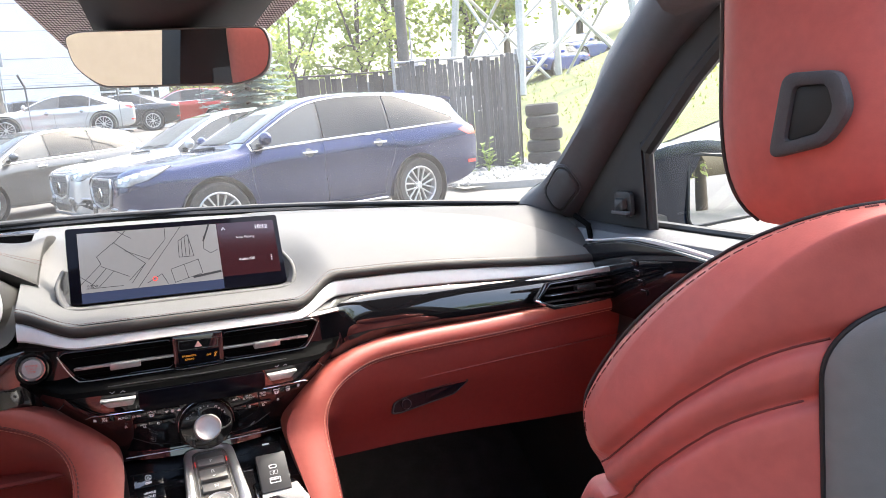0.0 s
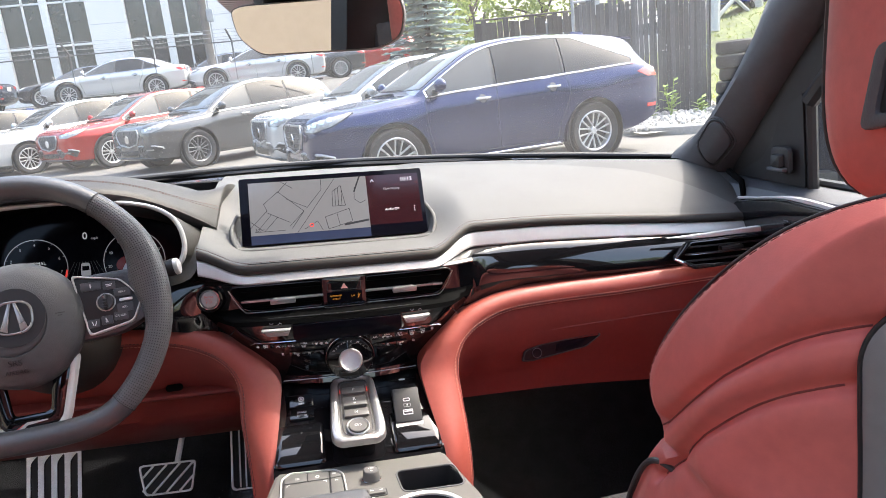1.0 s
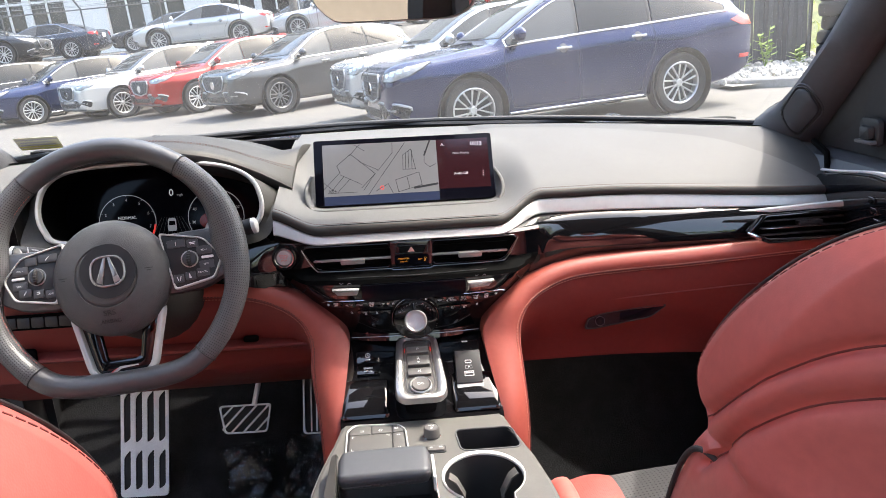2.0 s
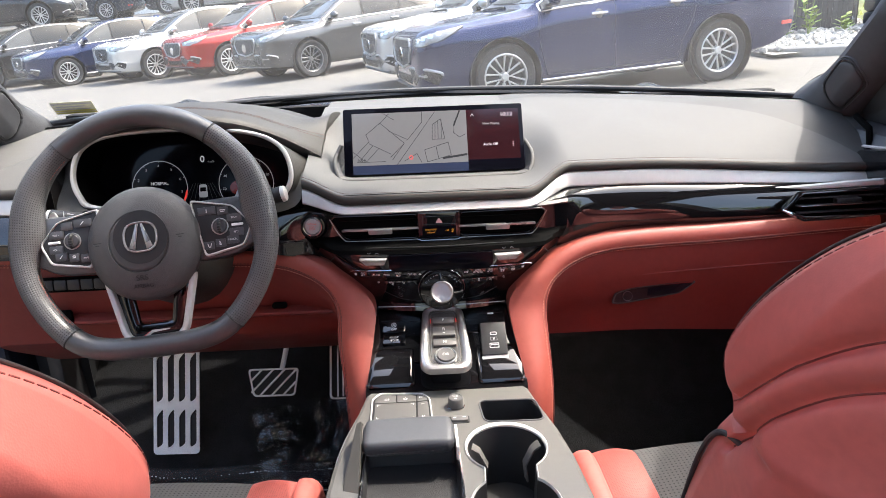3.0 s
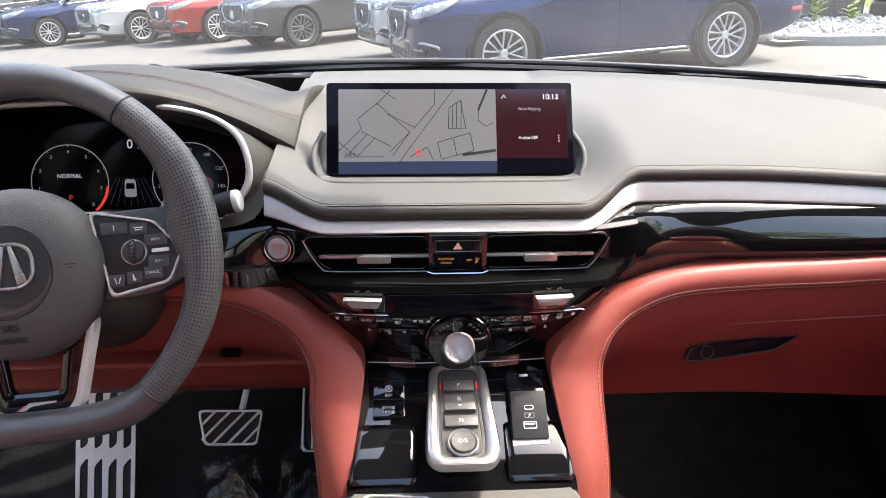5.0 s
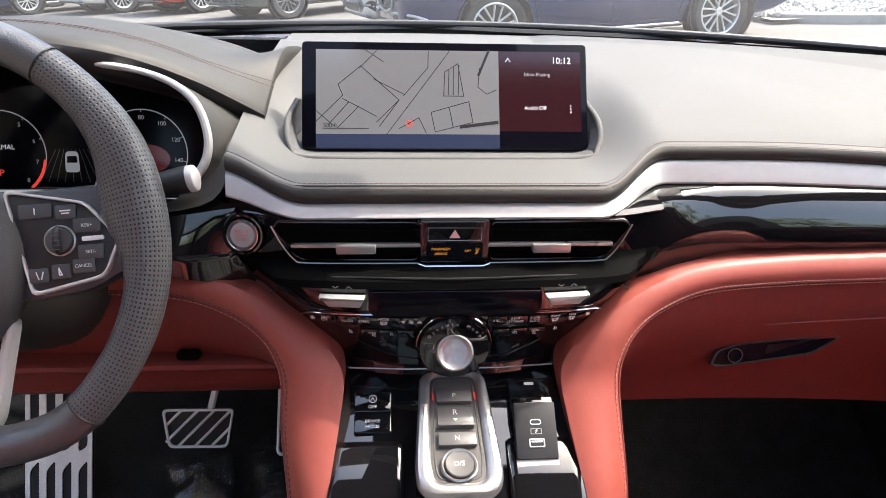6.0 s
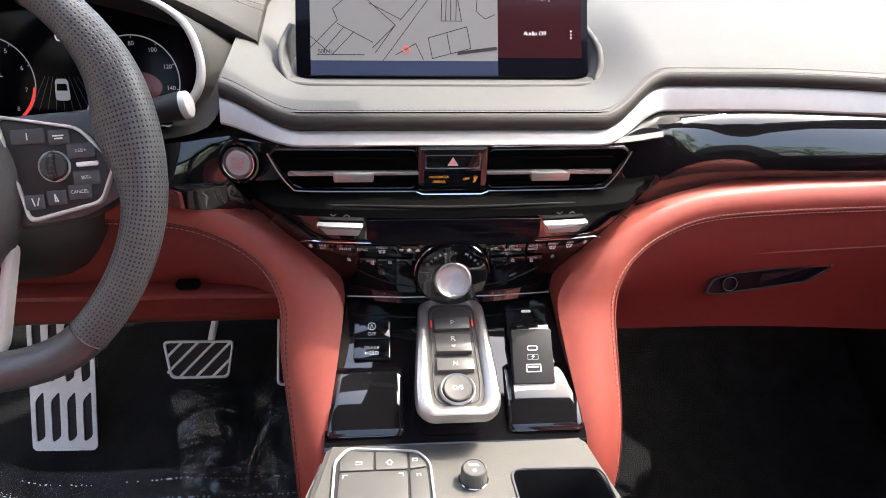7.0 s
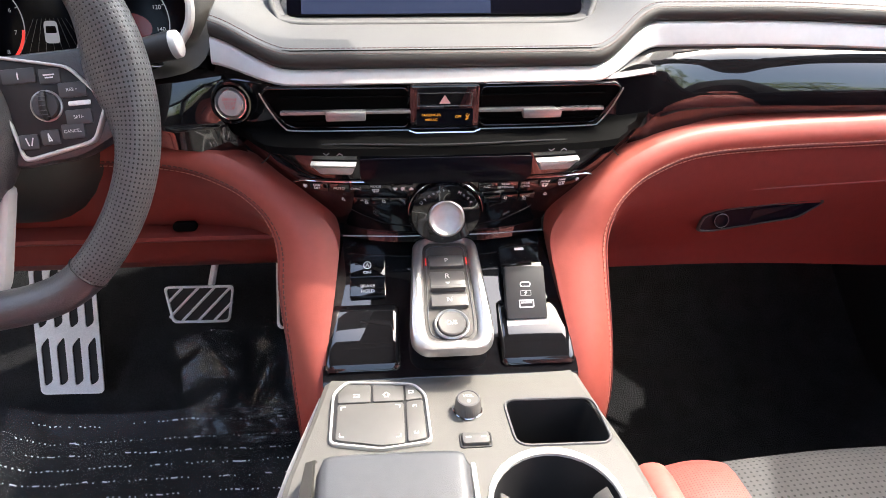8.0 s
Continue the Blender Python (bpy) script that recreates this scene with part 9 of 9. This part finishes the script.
# ---- fences, poles, tyres ----
def slat_fence(name, label, a, b, height, pitch, material, lean=0.0, wood=False):
    f = thing(name, label, "fence", inside=False)
    a, b = V(a), V(b)
    n = int((b - a).length / pitch)
    d = (b - a).normalized()
    ang = math.degrees(math.atan2(d.y, d.x))
    me = finish(box((pitch * 0.97, 0.018, height), (0, 0, height / 2), 0.004, 1), "slat", material)
    for k in range(n):
        p = a + d * pitch * (k + 0.5)
        ob = new("slat", me)
        ob.parent = f
        ob.matrix_basis = pose(p.x, p.y, gz(p.x, p.y) + 0.06, random.uniform(-1.6, 1.6), random.uniform(-0.5, 0.5), ang + random.uniform(-6, 6)) @ Matrix.Diagonal((1, 1, random.uniform(0.94, 1.0), 1))
    for z in (0.25, height * 0.55, height + 0.02):
        part("rail", tube([a + V((0, 0.05, gz(a.x, a.y) + z)), b + V((0, 0.05, gz(b.x, b.y) + z))], 0.025, 8), FENCE_WOOD if wood else GALV, f)
    m_ = max(2, int((b - a).length / 2.4) + 1)
    for k in range(m_):
        p = a.lerp(b, k / (m_ - 1))
        part("post", tube([p + V((0, 0.06, gz(p.x, p.y) - 0.1)), p + V((lean, 0.06, gz(p.x, p.y) + height + 0.12))], 0.035, 10), FENCE_WOOD if wood else GALV, f)
    return f


slat_fence("slat_fence", "black slatted privacy fence with galvanised posts", (5.75, 12.9, 0), (8.22, 12.0, 0), 2.45, 0.085, FENCE_DARK)
slat_fence("slat_fence", "black slatted privacy fence running back from the corner post", (8.22, 12.0, 0), (10.2, 17.5, 0), 2.35, 0.10, FENCE_DARK)
slat_fence("board_fence", "dark weathered close-board fence behind the parked cars", (4.9, 17.6, 0), (9.4, 17.4, 0), 2.6, 0.15, FENCE_WOOD, wood=True)

wf = thing("wire_fence", "chain-link fence with angled barbed-wire arms", "fence", inside=False)
px_ = [-21.6 + 2.48 * k for k in range(11)]
fy_ = 23.5
for k, x in enumerate(px_):
    z0 = gz(x, fy_)
    part("post", tube([(x, fy_, z0), (x, fy_, z0 + 2.25), (x - 0.12, fy_ - 0.25, z0 + 2.6)], 0.032, 8), DARKTRIM, wf)
for h in (2.22, 0.1):
    part("rail", tube([(x, fy_, gz(x, fy_) + h) for x in (px_[0], px_[-1])], 0.022, 6), DARKTRIM, wf)
for h, o_ in ((2.38, 0.08), (2.5, 0.17), (2.6, 0.25)):
    part("barbed_wire", tube([(x - 0.12 * o_ / 0.25, fy_ - o_, gz(x, fy_) + h - 0.04 * (k % 2)) for k, x in enumerate(px_)], 0.006, 4), GALV, wf)
bm = bmesh.new()
z0, z1 = gz(-8, fy_) + 0.05, gz(-8, fy_) + 2.2
for k in range(-24, 190):
    x = px_[0] + 0.125 * k
    for sg in (1, -1):
        xa, xb = (x, x + (z1 - z0)) if sg > 0 else (x + (z1 - z0), x)
        ta, tb = 0.0, 1.0
        lo_, hi_ = px_[0], px_[-1]
        f0 = (lo_ - xa) / (xb - xa)
        f1 = (hi_ - xa) / (xb - xa)
        ta, tb = max(0, min(f0, f1)), min(1, max(f0, f1))
        if tb - ta < 0.02:
            continue
        p, q = V((lerp(xa, xb, ta), fy_, lerp(z0, z1, ta))), V((lerp(xa, xb, tb), fy_, lerp(z0, z1, tb)))
        w = 0.0013
        bm.faces.new([bm.verts.new(r) for r in (p + V((w, 0, 0)), p - V((w, 0, 0)), q - V((w, 0, 0)), q + V((w, 0, 0)))])
part("mesh", bm, GALV, wf, "thin wire mesh")

for x, y, h, lab in ((7.32, 16.0, 9.5, "grey-brown utility pole with a meter box"), (-2.75, 26.0, 9.0, "tall dark lamp post in the raised lot")):
    up_ = thing("utility_pole", lab, "pole", inside=False)
    part("shaft", tube([(x, y, gz(x, y) - 0.2), (x, y, gz(x, y) + h)], lambda t: lerp(0.15, 0.11, t), 14), POLE_WOOD, up_)
    part("meter_box", box((0.22, 0.18, 0.42), (x + 0.22, y - 0.08, gz(x, y) + 2.6), 0.02), GALV, up_)
    part("conduit", tube([(x + 0.2, y - 0.05, gz(x, y)), (x + 0.2, y - 0.05, gz(x, y) + 3.6)], 0.025, 8), GALV, up_)

tyre_me = finish(lathe([(0.20, -0.10), (0.235, -0.125), (0.30, -0.13), (0.345, -0.10), (0.355, -0.05), (0.355, 0.05), (0.345, 0.10), (0.30, 0.13), (0.235, 0.125), (0.20, 0.10), (0.20, -0.10)], 36, None, close=False), "loose_tyre", TYRE)
for k in range(5):
    ob = new("loose_tyre", tyre_me)
    x, y = 8.62 + 0.05 * ((k * 7) % 3 - 1), 11.75 + 0.04 * ((k * 5) % 3 - 1)
    ob.matrix_basis = pose(x, y, gz(x, y) + 0.24 + 0.258 * k, 1.5 * ((k % 3) - 1), 1.0, 40 * k)
    tagged(ob, "worn black tyre in a stack beside the fence post", "tyre", "stacked tyres")

# weeds by the fence
def weed(x, y, h, n):
    w_ = thing("weed", "light green leafy weed at the foot of the fence", "weed", "weeds by the fence", inside=False)
    z = gz(x, y) + 0.08
    for k in range(n):
        a = 2.4 * k
        top_ = V((x + 0.16 * h * math.cos(a), y + 0.16 * h * math.sin(a), z + h * (0.55 + 0.45 * (k % 3) / 2)))
        part("stem", tube([(x, y, z), top_], 0.006, 5), WEED, w_)
        b = bmesh.new()
        for j in range(9):
            t = 0.25 + 0.75 * j / 8
            p = V((x, y, z)).lerp(top_, t)
            q = a + 2.1 * j
            d = V((math.cos(q), math.sin(q), 0.35)) * (0.13 + 0.05 * (j % 2))
            e = V((-math.sin(q), math.cos(q), 0)) * 0.045
            b.faces.new([b.verts.new(r) for r in (p, p + d * 0.5 + e, p + d, p + d * 0.5 - e)])
        part("leaves", b, WEED, w_)


weed(7.0, 11.4, 0.75, 5)
weed(6.65, 11.5, 0.45, 4)
weed(7.5, 11.2, 0.35, 3)

# ---- trees ----
def leaf_cloud(b, c, r, n, size, flat=0.8):
    for k in range(n):
        u = V((random.gauss(0, 1), random.gauss(0, 1), random.gauss(0, 1)))
        u = u.normalized() * (random.random() ** 0.45)
        p = c + V((u.x * r, u.y * r, u.z * r * flat))
        a = V((random.gauss(0, 1), random.gauss(0, 1), random.gauss(0, 0.6))).normalized()
        d = a.cross(V((random.gauss(0, 1), random.gauss(0, 1), random.gauss(0, 1)))).normalized()
        s_ = size * random.uniform(0.6, 1.4)
        b.faces.new([b.verts.new(q) for q in (p - a * s_, p + d * s_ * 0.55, p + a * s_, p - d * s_ * 0.55)])


def tree(x, y, h, r, lab, material, clumps=26, leaves=70):
    t_ = thing("tree", lab, "tree", "trees behind the bank", inside=False)
    z = gz(x, y)
    trunk = curve([(x, y, z - 0.2), (x + 0.1, y, z + h * 0.25), (x - 0.12, y + 0.1, z + h * 0.5), (x + 0.05, y, z + h * 0.8)], 16)
    part("trunk", tube(trunk, lambda t: lerp(0.26, 0.06, t) * h / 10, 10), BARK, t_)
    b = bmesh.new()
    for k in range(clumps):
        a, q = random.uniform(0, math.tau), random.random()
        zz = z + h * lerp(0.22, 0.97, q)
        rr = r * math.sqrt(max(0.06, math.sin(math.pi * (0.12 + 0.8 * q)))) * random.uniform(0.25, 1.0)
        c = V((x + rr * math.cos(a), y + rr * math.sin(a), zz))
        leaf_cloud(b, c, r * random.uniform(0.22, 0.42), leaves, 0.19 * h / 10)
        if k % 4 == 0:
            base = trunk[min(13, 5 + k % 8)]
            part("limb", tube([base, base.lerp(c, 0.6) + V((0, 0, 0.2)), c], lambda t: lerp(0.09, 0.02, t) * h / 10, 6), BARK, t_)
    part("crown", b, material, t_, "leafy crown with gaps")


for x, y, h, r, ma in ((9.5, 44, 8.0, 3.0, LEAF), (13, 49, 10, 3.8, LEAF_DARK), (17, 46, 10.5, 3.9, LEAF), (21.5, 50, 12, 4.6, LEAF_DARK), (26, 47, 11.5, 4.4, LEAF), (30.5, 49, 13, 5, LEAF_DARK), (35.5, 46, 13, 5, LEAF), (41, 44, 14, 5.4, LEAF_DARK), (24, 58, 16, 5.5, LEAF), (33, 60, 18, 6, LEAF_DARK), (15, 60, 13, 4.6, LEAF_DARK), (47, 38, 14, 5.2, LEAF), (52, 30, 14, 5.4, LEAF_DARK), (6.2, 55, 7.5, 3.2, LEAF)):
    tree(x, y, h, r, "tall broad-leaved tree in full summer leaf", ma)
for x, y, h, r, ma in ((15.0, -14.0, 7.5, 3.2, LEAF_DARK), (18.5, -8.5, 8.5, 3.6, LEAF), (20.0, -2.0, 7.5, 3.3, LEAF_DARK), (13.0, -19.0, 8.0, 3.4, LEAF), (9.5, -24.0, 8.0, 3.4, LEAF_DARK)):
    tree(x, y, h, r, "broad-leaved tree beside the side road", ma)

sp = thing("spruce_tree", "blue-green spruce with drooping tiers behind the cars", "tree", inside=False)
sx, sy, sh, sr = 3.8, 18.6, 4.9, 2.2
sz = gz(sx, sy) - 0.1
part("trunk", tube([(sx, sy, sz), (sx, sy, sz + sh)], lambda t: lerp(0.16, 0.02, t), 10), BARK, sp)
b = bmesh.new()
for tier in range(26):
    q = tier / 25
    zz = sz + 0.25 + (sh - 0.3) * q
    rr = sr * (1 - q) ** 0.85 + 0.08
    for k in range(int(12 + 30 * (1 - q))):
        a = random.uniform(0, math.tau)
        L = rr * random.uniform(0.75, 1.08)
        d = V((math.cos(a), math.sin(a), 0))
        sd = V((-d.y, d.x, 0))
        for j in range(int(7 + 11 * L)):
            t = (j + random.random()) / (7 + 11 * L)
            p = V((sx, sy, zz)) + d * L * t + V((0, 0, -0.22 * L * t + 0.12 * L * t * t))
            for sgn in (1, -1):
                w = 0.18 * (1.15 - t) + 0.08
                e = (sd * sgn + d * 0.9 + V((0, 0, random.uniform(-0.35, 0.45)))).normalized() * w * random.uniform(0.7, 1.4)
                c2 = e.cross(V((0, 0, 1))).normalized() * 0.06
                b.faces.new([b.verts.new(r) for r in (p - c2, p + c2, p + e)])
part("crown", b, SPRUCE, sp, "dense drooping needle tiers")

# ---- lattice tower ----
tw = thing("lattice_tower", "pale grey steel lattice transmission tower standing on the bank", "tower", inside=False)
tx, ty, th = 18.3, 26.0, 28.0
tz = gz(tx, ty)
legs = []
for dx, dy in ((-1, -1), (1, -1), (1, 1), (-1, 1)):
    f0 = lambda h, dx=dx, dy=dy: V((tx + dx * lerp(3.1, 0.7, h / th), ty + dy * lerp(3.1, 0.7, h / th), tz - 0.3 + h))
    legs.append(f0)
    part("leg", tube([f0(0), f0(th)], 0.17, 8, flat=1.0), PYLON, tw)
for i in range(4):
    a, c = legs[i], legs[(i + 1) % 4]
    for h0, h1 in ((0.4, 5.2), (5.2, 9.4), (9.4, 13.0), (13.0, 16.4)):
        part("brace", tube([a(h0), c(h1)], 0.075, 6), PYLON, tw)
        part("brace", tube([c(h0), a(h1)], 0.075, 6), PYLON, tw)
        part("girt", tube([a(h1), c(h1)], 0.06, 6), PYLON, tw)

# ---- buildings ----
bd = thing("white_building", "white panelled showroom building with tall dark window bays", "building", inside=False)
by0 = 38.0
zb0 = gz(-8, by0) - 0.3
bays = [(-30.8, -27.0), (-25.0, -21.2), (-19.2, -15.4), (-13.4, -9.5), (-7.7, -3.9)]
edges_ = [-36.0] + [v for p in bays for v in p] + [3.6]
top_z = 13.0


def slab_box(x0, x1, z0, z1, y=by0, d=0.5, ma=WHITEWALL, name="wall"):
    part(name, box((x1 - x0, d, z1 - z0), ((x0 + x1) / 2, y + d / 2, (z0 + z1) / 2)), ma, bd)


for i in range(0, len(edges_) - 2, 2):
    slab_box(edges_[i], edges_[i + 1], zb0, top_z, name="pier")
slab_box(edges_[-2], 0.4, zb0, top_z, name="pier")
slab_box(0.4, 3.6, 4.6, top_z, name="pier")
slab_box(-36, 3.6, top_z, top_z + 0.6, name="parapet")
slab_box(-36, 3.6, zb0, zb0 + 0.8, y=by0 + 0.02, name="plinth")
for x0, x1 in bays + [(0.4, 3.6)]:
    hi = top_z if x0 < 0 else 4.6
    wn_ = new("window")
    wn_.parent = bd
    part("pane", box((x1 - x0, 0.04, hi - zb0), ((x0 + x1) / 2, by0 + 0.32, (hi + zb0) / 2)), WINDOW, wn_)
    mid_ = (x0 + x1) / 2
    part("mullion", box((0.36, 0.14, hi - zb0), (mid_, by0 + 0.22, (hi + zb0) / 2), 0.01), MULLION, wn_)
    for xq in ((x0 + mid_) / 2, (x1 + mid_) / 2):
        part("mullion", box((0.09, 0.10, hi - zb0), (xq, by0 + 0.26, (hi + zb0) / 2), 0.005), MULLION, wn_)
    zq = zb0 + 1.0
    while zq < hi:
        part("transom", box((x1 - x0, 0.10, 0.09), (mid_, by0 + 0.26, zq), 0.005), MULLION, wn_)
        zq += 2.05 if x0 < 0 else 1.2
    for r in range(3):
        b = bmesh.new()
        zz = zb0 + 2.55 + 0.24 * r
        for k in range(22):
            xx = lerp(x0 + 0.15, x1 - 0.15, k / 21)
            if abs(xx - mid_) > 0.25:
                c = [(xx - 0.05, by0 + 0.295, zz), (xx + 0.05, by0 + 0.295, zz), (xx + 0.05, by0 + 0.295, zz + 0.09), (xx - 0.05, by0 + 0.295, zz + 0.09)]
                b.faces.new([b.verts.new(p) for p in c])
        if x0 < 0:
            part("reflected_dots", b, DARKTRIM, wn_)
zq = zb0 + 1.4
while zq < top_z:
    for x0, x1 in ((-15.4, -13.4), (-9.5, -7.7), (-3.9, 0.4), (-21.2, -19.2)):
        part("panel_joint", box((x1 - x0, 0.012, 0.02), ((x0 + x1) / 2, by0 - 0.004, zq)), GALV, bd)
    zq += 1.25
part("side_wall", box((0.5, 14, top_z - zb0), (3.35, by0 + 7.2, (top_z + zb0) / 2)), WHITEWALL, bd)
part("roof", box((39.6, 15, 0.3), (-16.2, by0 + 7.5, top_z + 0.1)), CONCRETE, bd)

tb = thing("tan_building", "distant tan block with rows of small windows", "building", inside=False)
part("wall", box((9, 10, 14), (7.6, 66, gz(7, 60) + 6.5)), BEIGE, tb)
part("roof", box((9.4, 10.4, 0.5), (7.6, 66, gz(7, 60) + 13.7)), CONCRETE, tb)
for r in range(4):
    for k in range(6):
        w = new("window")
        w.parent = tb
        part("pane", box((0.8, 0.06, 1.3), (4.0 + 1.45 * k, 60.98, gz(7, 60) + 2.2 + 3.1 * r)), WINDOW, w)
        part("sill", box((1.0, 0.16, 0.1), (4.0 + 1.45 * k, 60.95, gz(7, 60) + 1.5 + 3.1 * r)), CONCRETE, w)

# the building alongside the car, seen in the mirror
rb = thing("beige_building", "beige rendered building alongside the parking bay", "building", inside=False)
part("wall", box((6, 44, 6.5), (-10.5, -20, 3.2)), BEIGE, rb)
part("cornice", box((6.6, 44.6, 0.5), (-10.5, -20, 6.6), 0.05), CONCRETE, rb)
for k in range(7):
    w = new("window")
    w.parent = rb
    part("pane", box((0.06, 2.2, 1.4), (-7.47, -38 + 6 * k, 4.4)), WINDOW, w)
    part("frame", box((0.05, 2.5, 0.14), (-7.45, -38 + 6 * k, 3.65)), DARKTRIM, w)
    part("frame", box((0.05, 2.5, 0.14), (-7.45, -38 + 6 * k, 5.15)), DARKTRIM, w)

# ---- set the car down with its slight lean ----
for ob in INTERIOR:
    ob.matrix_basis = CAR @ ob.matrix_basis
